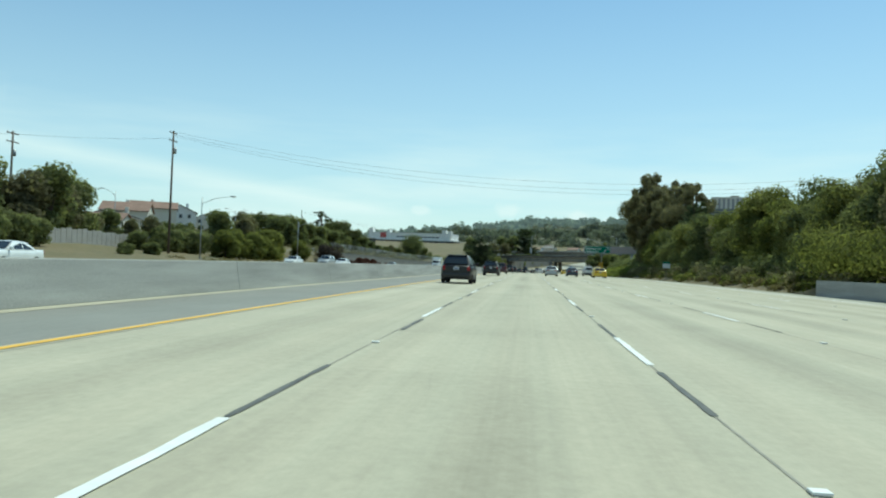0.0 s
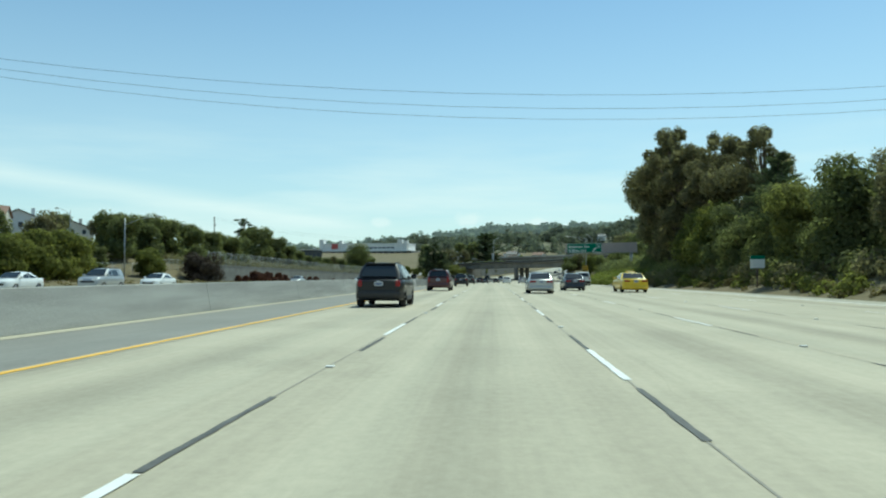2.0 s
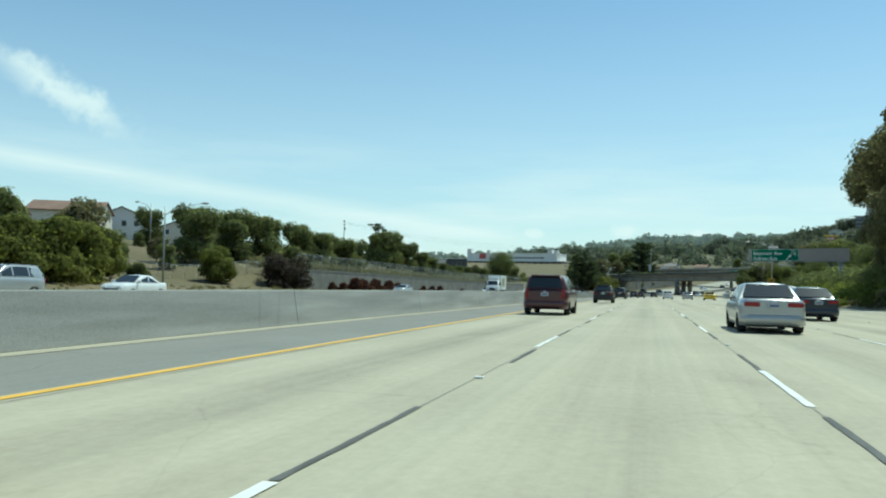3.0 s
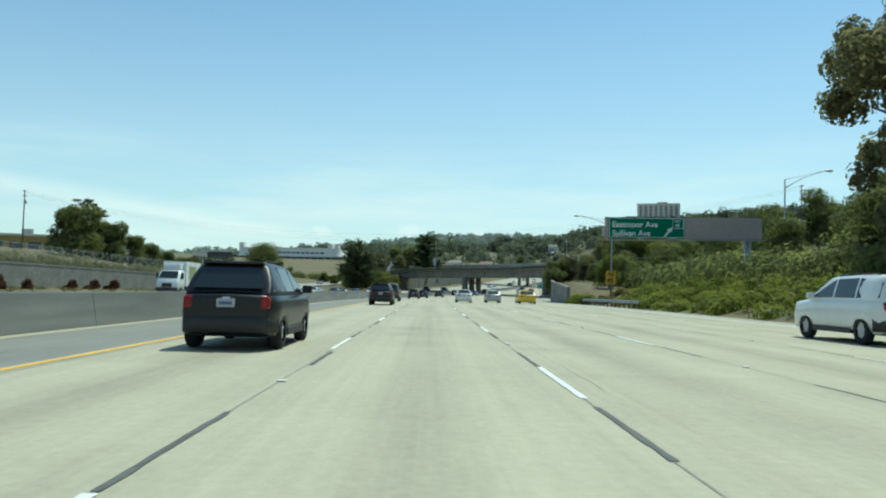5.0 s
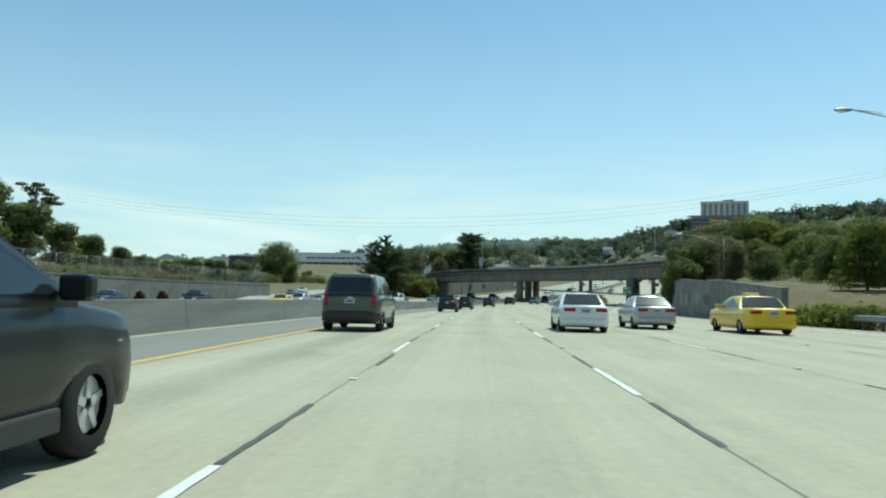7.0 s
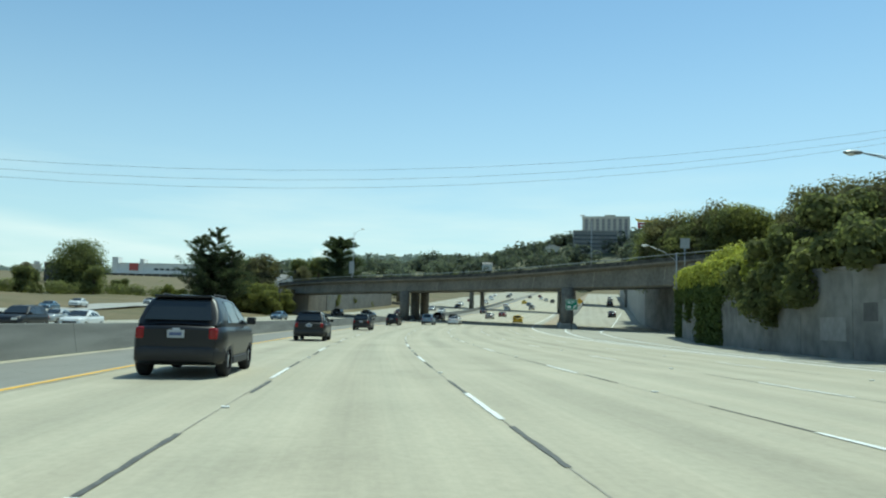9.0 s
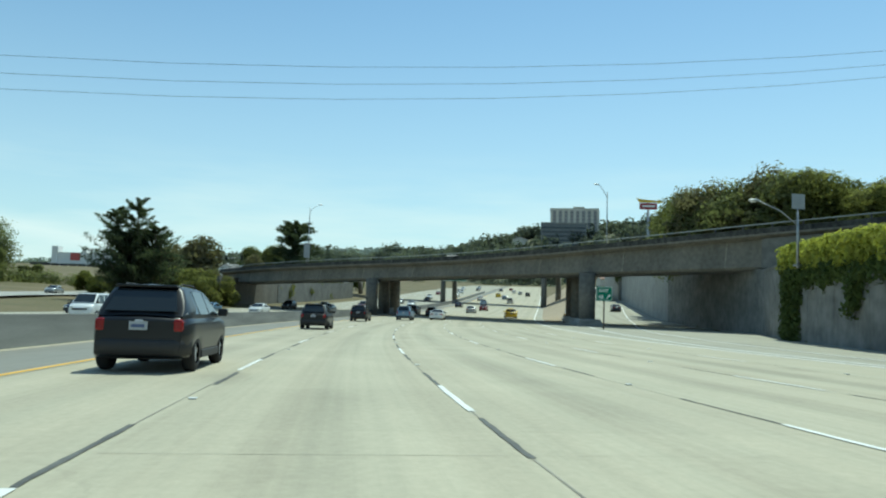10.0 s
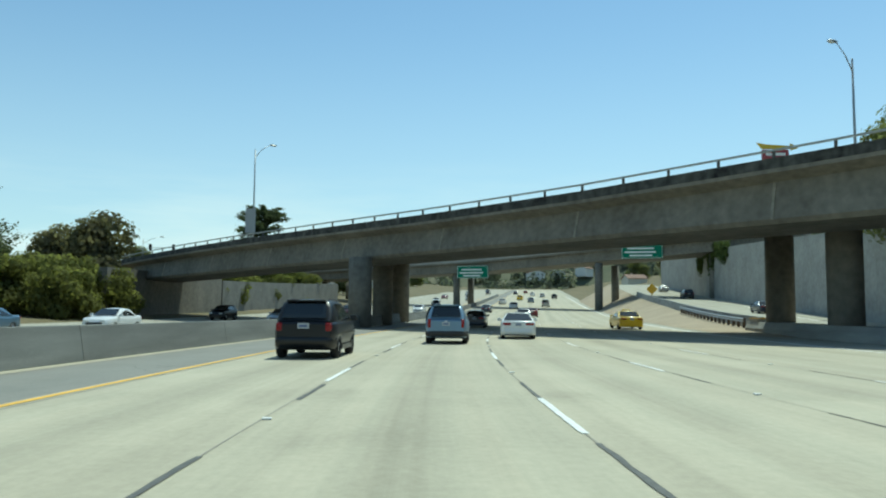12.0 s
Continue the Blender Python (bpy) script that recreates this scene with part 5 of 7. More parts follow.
for s, o, k in ((224, 26.4, 1.2), (206, 28.0, 0.9), (214, 29.5, 1.0), (199, 30.0, 0.86), (234, 28.2, 1.16), (243, 29.3, 1.15)):
    p = along(s, o)
    copy_on(EUC, p.x, p.y, s, k)


# low brush and ivy: nobody could count it
def cover(name, label, spots, count, size, material, seed, group_shell=0.35, low=False):
    """Leaf clusters over mounds; spots: (x, y, z, rx, ry, rz)."""
    rng = np.random.default_rng(seed)
    c, n = lobes_leaves(spots, count, rng, group_shell)
    me = leaf_mesh(name, c, n, size * rng.uniform(0.6, 1.3, count), rng)
    me.materials.append(material)
    return tagged(new(name, me), label, "plants", kind="stuff")


def mounds(s0, s1, step, o0, o1, r0, r1, up, seed):
    d = random.Random(seed)
    out = []
    s = s0
    while s < s1:
        p = along(s + d.uniform(-1, 1), d.uniform(o0, o1))
        r = d.uniform(r0, r1)
        out.append((p.x, p.y, ground_at(p.x, p.y) + r * up, r * 1.2, r * 1.2, r * d.uniform(0.7, 1.0)))
        s += step
    return out


cover("ivy_slope", "bright green ivy and creepers on the bank", mounds(232, 287, 0.45, 20.2, 25.5, 0.6, 1.1, 0.2, 1), 26000, 0.17, LEAF_SLOPE, 31)
cover("slope_weeds", "dry weeds and low shrubs on the bank", mounds(286, 304, 0.8, 20.8, 27, 0.35, 0.8, 0.25, 16), 6000, 0.14, LEAF_DRY, 45)
cover("slope_brush", "dark green brush on the upper bank", mounds(228, 306, 0.7, 25.5, 33, 1.1, 2.0, 0.45, 2), 30000, 0.22, LEAF_DARK, 32)
cover("verge_brush", "dry and green weeds along the shoulder", mounds(98, 232, 1.0, 20.3, 22.8, 0.25, 0.6, 0.2, 3), 16000, 0.12, LEAF_DRY, 33)
cover("under_brush", "dark green brush filling the foot of the trees", mounds(122, 226, 0.55, 23.2, 26.0, 0.7, 1.4, 0.5, 14), 30000, 0.16, LEAF_DARK, 39)
cover("edge_brush", "olive brush at the edge of the trees", mounds(104, 226, 2.2, 21.3, 24.0, 0.5, 1.2, 0.5, 15), 14000, 0.15, LEAF_EUC, 40)
cover("verge_green", "low green creepers under the trees", mounds(104, 232, 1.3, 20.8, 23.5, 0.4, 0.9, 0.2, 4), 14000, 0.16, LEAF_GREEN, 34)
cover("sunlit_shrubs", "tall sunlit green shrubs behind the low wall", mounds(66, 112, 0.7, 21.3, 24.5, 1.2, 2.3, 1.05, 5), 46000, 0.12, LEAF_GREEN, 35)
# brush on top of the retaining wall and creepers that hang over it
def wall_top(s, back, up=0.0):
    p = along(s, wall_offset(s) + back, float(np.interp(s, WALL_S, WALL_H)) + up)
    return p


d = random.Random(8)
hang, strands = [], []
for s in np.arange(361.5, 403, 0.55):
    drop = float(np.interp(s, [361, 366, 369.6, 370.4, 377.4, 378.4, 384.4, 384.9, 386.8, 387.3, 397.4, 398.4, 424], [0.5, 0.9, 1.3, 5.0, 5.2, 1.3, 1.2, 3.2, 3.2, 1.3, 1.5, 5.6, 5.8])) + d.uniform(-0.5, 0.3)
    p = wall_top(s, -0.1)
    z = p.z + 0.9
    while z > p.z - drop:
        (hang if z > p.z - 0.5 else strands).append((p.x + d.uniform(-0.2, 0.2), p.y + d.uniform(-0.3, 0.3), z, 0.45, 0.5, 0.55))
        z -= 0.5
    q = wall_top(s, 1.3, 0.5)
    r = d.uniform(0.8, 1.35) * (1.1 if s < 378 else 0.75)
    hang.append((q.x, q.y, q.z + d.uniform(0, 0.9) * (1.4 if s < 378 else 0.6), r, r, r * 0.85))
cover("hanging_creeper", "yellow-green creeper hanging over the retaining wall", hang, 30000, 0.17, LEAF_IVY, 36)
# same creeper lower down, its leaves darkened for the wall's shade
cover("creeper_strands", "creeper strands, shade painted into their green, down the retaining wall", strands, 22000, 0.15, LEAF_CREEPER_SHADE, 44)
hang = []
for s in np.arange(541, 566, 0.7):
    p = wall_top(s, -0.15)
    drop = 1.2 + 3.4 * max(0.0, math.sin((s - 541) * 0.62)) * (1 if s > 548 else 0.4)
    z = p.z + 0.4
    while z > p.z - drop:
        hang.append((p.x + d.uniform(-0.3, 0.3), p.y + d.uniform(-0.4, 0.4), z, 0.6, 0.6, 0.7))
        z -= 0.7
cover("far_creeper", "dark creeper hanging down the wall beyond the overpass", hang, 7000, 0.2, LEAF_CREEPER_SHADE, 49)
hang = []
for s in np.arange(346, 364, 0.22):
    k = math.sin((s - 346) / 18 * math.pi)
    drop = float(np.interp(s, [346, 351, 353, 359, 361, 364], [-0.2, -0.2, 1.6, 2.9, 2.4, 0.6]))
    p = wall_top(s, d.uniform(-0.7, 2.6), d.uniform(-drop, 1.2 + 2.6 * k))
    if p.z < wall_top(s, 0).z + 0.2:
        q = wall_top(s, d.uniform(-0.6, -0.1))
        p.x, p.y = q.x, q.y
    r = d.uniform(0.5, 1.0)
    hang.append((p.x, p.y, p.z, r, r, r * 0.9))
cover("overhanging_branches", "dark olive branches spilling over the wall", hang, 26000, 0.17, LEAF_DARK, 37)
for s, back, k, i in ((353, 3.5, 0.6, 3), (359, 3.2, 0.66, 3), (366, 4.5, 0.6, 3), (357, 7, 0.6, 3), (346, 6, 0.48, 3), (376, 8, 0.42, 2), (338, 8, 0.46, 1), (330, 10, 0.5, 0), (322, 9, 0.5, 1), (346, 13, 0.52, 2), (362, 15, 0.5, 0), (384, 14, 0.45, 1), (396, 16, 0.45, 2), (314, 9, 0.6, 1), (308, 6, 0.55, 2), (404, 12, 0.75, 0)):
    p = wall_top(s, back)
    copy_on(BANK[i], p.x, p.y, s, k)
cover("wall_end_bush", "yellow-green bush at the end of the retaining wall", mounds(299, 305.5, 0.6, 18.9, 20.6, 0.6, 1.0, 0.8, 9), 5500, 0.14, LEAF_SLOPE, 38)
for s, o, k, i in ((256, 34, 0.75, 0), (264, 37, 0.7, 1), (272, 33, 0.6, 1), (281, 36, 0.72, 0), (289, 34, 0.66, 1), (297, 36, 0.68, 0), (276, 45, 0.8, 2), (292, 46, 0.8, 0), (250, 31, 0.7, 1), (303, 31, 0.62, 1)):
    p = along(s, o)
    copy_on(BANK[i], p.x, p.y, s * 1.3, k)
# left side: rounded hedges, trees, reddish shrubs along the wall
HEDGE = broadleaf("large rounded olive green bush beside the freeway", 4.6, 5.2, LEAF_GREEN, 41, 10000, 0.165, -0.08, 26, "bushes beside the freeway", name="bush", taper=0.12)
p = along(186, -48)
set_on(HEDGE, p.x, p.y)
for s, o, k in ((180, -49, 1.1), (191.5, -48.5, 1.2), (197, -49.5, 1.25), (202, -50.5, 1.2), (174, -48.5, 1.0), (229.8, -52.4, 1.02), (206.5, -52.8, 1.2)):
    p = along(s, o)
    copy_on(HEDGE, p.x, p.y, s, k)
DARK_BUSH = broadleaf("dark brown-green rounded bush on dry grass", 4.0, 5.6, LEAF_DARK, 42, 6500, 0.2, -0.08, 24, "bushes beside the freeway", name="bush", taper=0.2)
p = along(262, -57)
set_on(DARK_BUSH, p.x, p.y)
for s, o, k in ((214.6, -53.2, 0.5), (116, -50, 0.95), (108, -50, 1.05), (143, -49, 0.4), (152, -50, 0.45), (168, -56, 1.0), (174, -55, 1.05), (160, -56.5, 0.75), (136, -57, 0.9), (130, -55.5, 1.0), (124, -54, 0.9), (181, -57, 1.1), (205, -56, 0.8), (212, -57, 1.0)):
    p = along(s, o)
    copy_on(DARK_BUSH, p.x, p.y, s, k)
BROWN_BUSH = broadleaf("broad rounded purple-brown bush on the dry bank", 4.9, 7.2, LEAF_BROWN, 49, 9000, 0.19, -0.08, 26, "bushes beside the freeway", name="bush", taper=0.2)
p = along(240.6, -48.4)
set_on(BROWN_BUSH, p.x, p.y)
RED_SHRUB = broadleaf("low reddish brown shrub at the wall foot", 1.5, 2.0, LEAF_RED, 43, 1300, 0.13, 0.0, 9, "shrubs along the wall", name="shrub", taper=0.2)
p = along(249, -45)
set_on(RED_SHRUB, p.x, p.y)
for s in (252.5, 258, 262, 268, 272, 276, 280, 286, 297, 303, 309, 330, 352, 358):
    p = along(s, -45 + (s % 3) * 0.5)
    copy_on(RED_SHRUB, p.x, p.y, s, (0.8 + (s % 5) * 0.08) * (1.55 if 255 < s < 284 else 1.0))
cover("fence_brush", "olive and brown brush on the slope behind the fence", mounds(247, 402, 0.5, -64, -52.5, 0.7, 1.5, 0.3, 21), 34000, 0.22, LEAF_EUC, 47)
cover("grass_tufts", "dry grass tufts on the verge below the wall", mounds(150, 400, 0.6, -47.5, -40.5, 0.18, 0.45, 0.1, 22), 16000, 0.10, LEAF_DRY, 48)
LEFT = [broadleaf("dark green tree above the freeway", 8.0, 7.5, LEAF_DARK, 44, 5500, 0.26, 0.05, 20), broadleaf("grey-green tree with an open crown", 8.5, 7.0, LEAF_EUC, 45, 4500, 0.26, 0.2, 18)]
for t, s, o in zip(LEFT, (204, 214), (-62, -60)):
    p = along(s, o)
    set_on(t, p.x, p.y)
# trees on the hill behind the overpass, on the far side of the exit ramp
for x, y, top, i in ((51.5, 451, 14.6, 1), (53.5, 448.5, 16.2, 0), (57.5, 445.5, 17.8, 3), (60.5, 441, 17.2, 1), (62.5, 438, 18.7, 3), (63, 433, 17.0, 1), (63.5, 429, 16.8, 4), (67, 440, 18.0, 2), (66, 434, 17.5, 0), (56, 452, 14.2, 2), (51.5, 453, 12.2, 2),
                     (60, 449, 15.5, 1), (65, 447, 16.0, 0), (71, 431, 16.2, 0), (70, 425, 15.6, 3), (76, 428, 16.6, 1), (79, 421, 16.4, 0), (74, 437, 16.5, 4), (84, 415, 16.5, 3), (72, 419, 14.8, 1), (90, 408, 16.0, 0), (66, 422, 14.5, 4),
                     (65, 471, 17.8, 4), (63, 463, 18.6, 0)):
    s, o, z = nearest(x, y)
    if o[0] < 38.8:
        p = along(float(s[0]), 38.8)
        x, y = p.x, p.y
    tree_h = (9.0, 8.0, 8.5, 9.5, 9.2)[i]
    copy_on(BANK[i], x, y, x, (top + 1.2 - ground_at(x, y)) / tree_h)
for x, y, k, i in ((90, 508, 1.1, 0), (88, 500, 1.1, 1), (95, 495, 1.1, 0)):
    copy_on(BANK[i], x, y, x, k)

d = random.Random(15)
s = 96.0
while s < 300:
    o = -61 - d.uniform(0, 6)
    if not 262 < s < 285:
        p = along(s, o)
        copy_on(LEFT[d.choice((0, 0, 1))], p.x, p.y, s, d.uniform(0.75, 1.0) * (1.4 if s < 158 else 0.68 if s < 198 else 0.5 if s < 240 else 1.05))
    if d.random() < 0.7:
        p = along(s + 3, o - 16 - d.uniform(0, 8))
        copy_on(LEFT[d.choice((0, 1))], p.x, p.y, s, d.uniform(0.5, 0.66) * (0.5 if 204 < s < 258 else 1.6 if s > 258 else 1.0))
    s += 4.3
for s, o, k in ((297, -74, 1.1), (304, -76, 1.0), (290, -77, 1.1), (300, -66, 0.9), (306, -64, 0.95), (313, -68, 0.85)):
    p = along(s, o)
    copy_on(LEFT[0], p.x, p.y, s, k)


def cypress(label, height, seed):
    """A wind-shaped cypress: bare limbs and flat, layered tufts."""
    rng = np.random.default_rng(seed)
    lobes, trunks = [], [([(0, 0, -1), (0.3, 0, height * 0.45), (0.9, 0.2, height * 0.9)], [0.55, 0.38, 0.1])]
    for i in range(26):
        k = rng.uniform(0.3, 1.0)
        a = rng.random() * math.tau
        w = np.interp(k, [0.3, 0.7, 1], [3.5, 4.8, 3.4]) * math.sqrt(rng.random())
        c = (0.6 + math.cos(a) * w, math.sin(a) * w, height * k)
        lobes.append((*c, rng.uniform(1.0, 1.8), rng.uniform(1.0, 1.8), rng.uniform(0.35, 0.7)))
        trunks.append(([(0.3, 0, height * k * 0.7), (c[0] * 0.6, c[1] * 0.6, height * k * 0.86), c], [0.16, 0.1, 0.03]))
    for i in range(8):
        a = rng.random() * math.tau
        lobes.append((math.cos(a) * 2.6, math.sin(a) * 2.6, height * rng.uniform(0.12, 0.35), 2.0, 2.0, 1.6))
    return plant("cypress", label, "tree", lobes, 7000, 0.3, LEAF_CONIFER, trunks, seed, 0.3, "trees beside the freeway")


CYP = cypress("dark wind-shaped cypress with flat layered tufts", 13.5, 51)
set_on(CYP, -102, 435.5)
CYP.location.z = 10.4
for x, y, k in ((-93, 428, 0.7), (-109, 440, 0.72)):
    copy_on(CYP, x, y, x, k)
for x, y, k in ((-104, 420, 1.75), (-98, 415, 1.6), (-92, 412, 1.5), (-87, 420, 1.35), (-82, 424, 1.2), (-78, 430, 1.0), (-110, 425, 1.8), (-116, 430, 1.7), (-74, 436, 0.85), (-122, 420, 1.6), (-88, 398, 1.0)):
    copy_on(LEFT[0], x, y, x, k * (0.74 if x > -95 else 0.52))
for x, y, k in ((-70, 438, 0.9), (-66, 442, 0.75)):
    copy_on(HEDGE, x, y, x, k * 1.3)


def conifer(label, height, width, seed, count=9000, tops=((0, 0, 1.0),), name="conifer", droop=0.1, branches=46, power=0.75, leaf=0.2, up=0.45, spread=0.22):
    """A conifer: tiers of reaching branches round one or more leaders."""
    rng = np.random.default_rng(seed)
    cs, ns = [], []
    trunks = []
    for tx, ty, th in tops:
        h = height * th
        trunks.append(([(tx * 0.4, ty * 0.4, -0.6), (tx * 0.8, ty * 0.8, h * 0.5), (tx, ty, h)], [0.32, 0.2, 0.03]))
        n = branches
        for i in range(n):
            k = 0.06 + 0.92 * (i + rng.random()) / n
            a = rng.random() * math.tau
            reach = width / 2 * (1 - k) ** power * rng.uniform(0.65, 1.12) + 0.25
            z0 = h * k
            base = np.array([tx * min(1, k + 0.4), ty * min(1, k + 0.4), z0])
            tip = base + np.array([math.cos(a) * reach, math.sin(a) * reach, reach * rng.uniform(-droop, up)])
            trunks.append(([tuple(base), tuple(base * 0.5 + tip * 0.5), tuple(tip)], [0.06, 0.04, 0.012]))
            m = max(4, int(count / n / len(tops)))
            f = rng.random(m) ** 0.7
            pts = base + (tip - base) * f[:, None] + rng.normal(0, spread + 0.04 * reach, (m, 3)) * np.array([1, 1, 0.55])
            cs.append(pts)
            v = rng.normal(0, 1, (m, 3)) + np.array([0, 0, 0.8])
            ns.append(v / np.linalg.norm(v, axis=1)[:, None])
    tree = tagged(empty(name), label, "tree", "trees beside the freeway")
    bm = bmesh.new()
    for pts, radii in trunks:
        tube(bm, pts, radii, 5)
    part("trunk", bm, BARK, tree, "dark brown trunk and branches")
    c, nn = np.concatenate(cs), np.concatenate(ns)
    me = leaf_mesh("crown", c, nn, leaf * rng.uniform(0.6, 1.3, len(c)), rng, 0.4)
    me.materials.append(LEAF_CONIFER)
    ob = new("crown", me)
    ob.parent = tree
    return tree


CON = conifer("dark broad conifer with ragged bare tops beside the ramp", 17.2, 13.6, 61, 54000, ((0, 0, 1.0), (-3.4, 0.5, 0.9), (3.0, -0.6, 0.74), (0.6, 1.5, 0.7), (-1.6, -1.2, 0.66)), branches=62, power=0.62, leaf=0.19, up=0.95, droop=-0.2, spread=0.13)
set_on(CON, -23.7, 477)
for s, o, k in ((187, 27.5, 0.60), (193, 30, 0.6)):
    p = along(s, o)
    copy_on(CON, p.x, p.y, s, k)
OLIVE_BUSH = broadleaf("large sunlit olive bush beside the overpass", 4.8, 6.4, LEAF_OLIVE, 46, 9000, 0.19, -0.08, 24, "bushes beside the freeway", name="bush", taper=0.15)
set_on(OLIVE_BUSH, -18.5, 496)
PINE = conifer("tall dark pine with flat tiers behind the overpass", 20.5, 19.0, 62, 30000, droop=-0.05, branches=90, power=0.3, leaf=0.36)
set_on(PINE, 0.4, 609)
PINE.location.z = 5.6
DENSE = broadleaf("broad dense dark green tree beside the ramp", 13.6, 17.5, LEAF_DARK, 63, 20000, 0.26, -0.04, 62, taper=0.62)
set_on(DENSE, -70.5, 541, 0, 1.16)
for x, y, k in ((-58, 531, 0.5), (-60, 547, 0.6), (-75, 520, 0.8), (-82, 512, 0.9), (-90, 505, 0.9), (-72, 548, 1.0), (-84, 540, 1.0), (-97, 530, 1.0), (-100, 500, 0.9), (-106, 488, 1.0), (-96, 476, 0.9), (-110, 470, 1.0)):
    copy_on(LEFT[0 if k < 0.95 else 1], x, y, x, k)
spots = []
for x, y, k in ((-58, 528, 1.0), (-54, 533, 1.2), (-49, 536, 1.1), (-44, 540, 1.0), (-63, 524, 1.1), (-38, 543, 1.0), (-80, 520, 1.3), (-86, 515, 1.3), (-92, 509, 1.3), (-70, 528, 1.2)):
    spots += [(x + dice.uniform(-2, 2), y + dice.uniform(-2, 2), ground_at(x, y) + 0.9 * k + dice.uniform(-0.3, 0.5), 3.0 * k, 3.0 * k, 1.7 * k) for m in range(3)]
cover("bank_brush", "dark green brush along the top of the dry bank", spots, 16000, 0.25, LEAF_DARK, 50)
for x, y, k in ((-78, 378, 1.5), (-74, 385, 1.2), (-71, 391, 0.98), (-69, 398, 0.78), (-67, 405, 0.6), (-66, 412, 0.48), (-72, 402, 0.8), (-80, 392, 1.2), (-84, 384, 1.4)):
    copy_on(LEFT[0], x, y, x * 3, k)
for x, y, k in ((-17, 496, 1.3), (-21, 500, 1.3), (-13, 501, 1.1), (-22, 490, 1.2), (-27, 486, 1.1), (-15, 490, 1.05), (-25, 492, 0.7), (-29, 498, 0.85), (-35, 500, 0.7), (-18, 505, 1.1), (-40, 512, 0.8)):
    copy_on(OLIVE_BUSH if k > 0.8 else HEDGE, x, y, x, k * 1.12)
for x, y, k in ((-20, 527, 1.7), (-27, 531, 1.4), (-33, 520, 1.0), (-60, 520, 0.9), (-75, 515, 0.9), (-88, 520, 0.9), (-100, 525, 0.9)):
    copy_on(LEFT[1 if k > 1.1 else 0], x, y, x, k)
for s, k in ((525, 1.5), (532, 1.7), (540, 1.4), (549, 1.8), (558, 1.5), (567, 1.7), (577, 1.6)):
    p = along(s, -47.5)
    copy_on(HEDGE, p.x, p.y, s, k)


# ---- lamps, poles, wires and signs ----
def street_lamp(label, x, y, top, head, base=None, style="arm", group="street lamps"):
    """A steel lamp post; head is the lamp's offset (dx, dy, dz) from the top of the post."""
    z = ground_at(x, y) if base is None else base
    lamp = tagged(empty("street_lamp", Matrix.Translation((x, y, z))), label, "street lamp", group)
    h = top - z
    pole = part("pole", tube(bmesh.new(), [(0, 0, -0.2), (0, 0, h * 0.5), (0, 0, h)], [0.11, 0.09, 0.065], 8), STEEL, lamp)
    part("base_plate", box(bmesh.new(), -0.22, 0.22, -0.22, 0.22, -0.05, 0.06, 0.01), STEEL, lamp)
    d = Vector(head)
    tip = Vector((0, 0, h)) + d
    pts = [(0, 0, h - 0.9), Vector((0, 0, h - 0.9)).lerp(tip, 0.45) + Vector((0, 0, 0.25)), tip]
    if style == "truss":
        part("arm", tube(bmesh.new(), [(0, 0, h - 0.05), tip], 0.025, 6), STEEL, lamp)
    part("arm", tube(bmesh.new(), pts, [0.05, 0.04, 0.03], 6), STEEL, lamp)
    flat = Vector((d.x, d.y, 0)).normalized()
    bm = bmesh.new()
    bmesh.ops.create_uvsphere(bm, u_segments=12, v_segments=7, radius=0.5, matrix=Matrix.Translation(tip + flat * 0.35) @ Matrix.Rotation(math.atan2(flat.y, flat.x), 4, 'Z') @ Matrix.Diagonal((0.95, 0.42, 0.22, 1)))
    hd = part("lamp_head", bm, STEEL, lamp, "grey cobra head")
    bm = bmesh.new()
    bmesh.ops.create_uvsphere(bm, u_segments=10, v_segments=6, radius=0.5, matrix=Matrix.Translation(tip + flat * 0.45 - Vector((0, 0, 0.07))) @ Matrix.Rotation(math.atan2(flat.y, flat.x), 4, 'Z') @ Matrix.Diagonal((0.5, 0.32, 0.16, 1)))
    part("lens", bm, CLEAR_LENS, hd, "clear lens")
    return lamp


LAMP_LABEL = "grey steel street lamp with a curved arm"
street_lamp(LAMP_LABEL, -45.7, 158.2, 9.1, (4.0, 0.3, 0.25))
street_lamp(LAMP_LABEL, -47.2, 211.1, 8.4, (4.0, 0.3, 0.25))
street_lamp(LAMP_LABEL, -75.5, 249.6, 12.6, (-2.2, 0, 0.4))
street_lamp(LAMP_LABEL, -76.0, 190.0, 12.0, (-2.4, 0, 0.5))
street_lamp(LAMP_LABEL, -100.0, 330.0, 17.0, (-2.4, 0, 0.5))
street_lamp("tall grey steel lamp on the bank with a truss arm", 35.9, 275.8, 12.3, (4.2, 0.2, 1.0), style="truss")
street_lamp("tall grey steel lamp with a long arm over the lanes", 23.3, 295.6, 9.5, (-3.9, 0.5, 0.45), style="truss")
p = wall_top(347.5, 3.5)
street_lamp("grey steel lamp above the retaining wall", p.x + 1.6, p.y, 7.0, (-4.6, 0.5, 0.5), base=p.z - 0.3, style="truss")
street_lamp("grey steel lamp above the retaining wall", 35.4, 391.5, 6.6, (-3.2, -0.5, 0.55), base=3.0)
street_lamp("slim grey lamp on the overpass with a sign panel", 3.6, 493.1, 17.6, (1.6, 0.6, 0.7), base=5.8, group="lamps on the overpass")
street_lamp("slim grey lamp on the overpass", 45.0, 449.3, 16.7, (-1.5, -0.4, 0.9), base=6.0, group="lamps on the overpass")
street_lamp("slim grey lamp beyond the overpass", -20.0, 560, 13.2, (3.0, 0.4, 0.5), base=3.0)


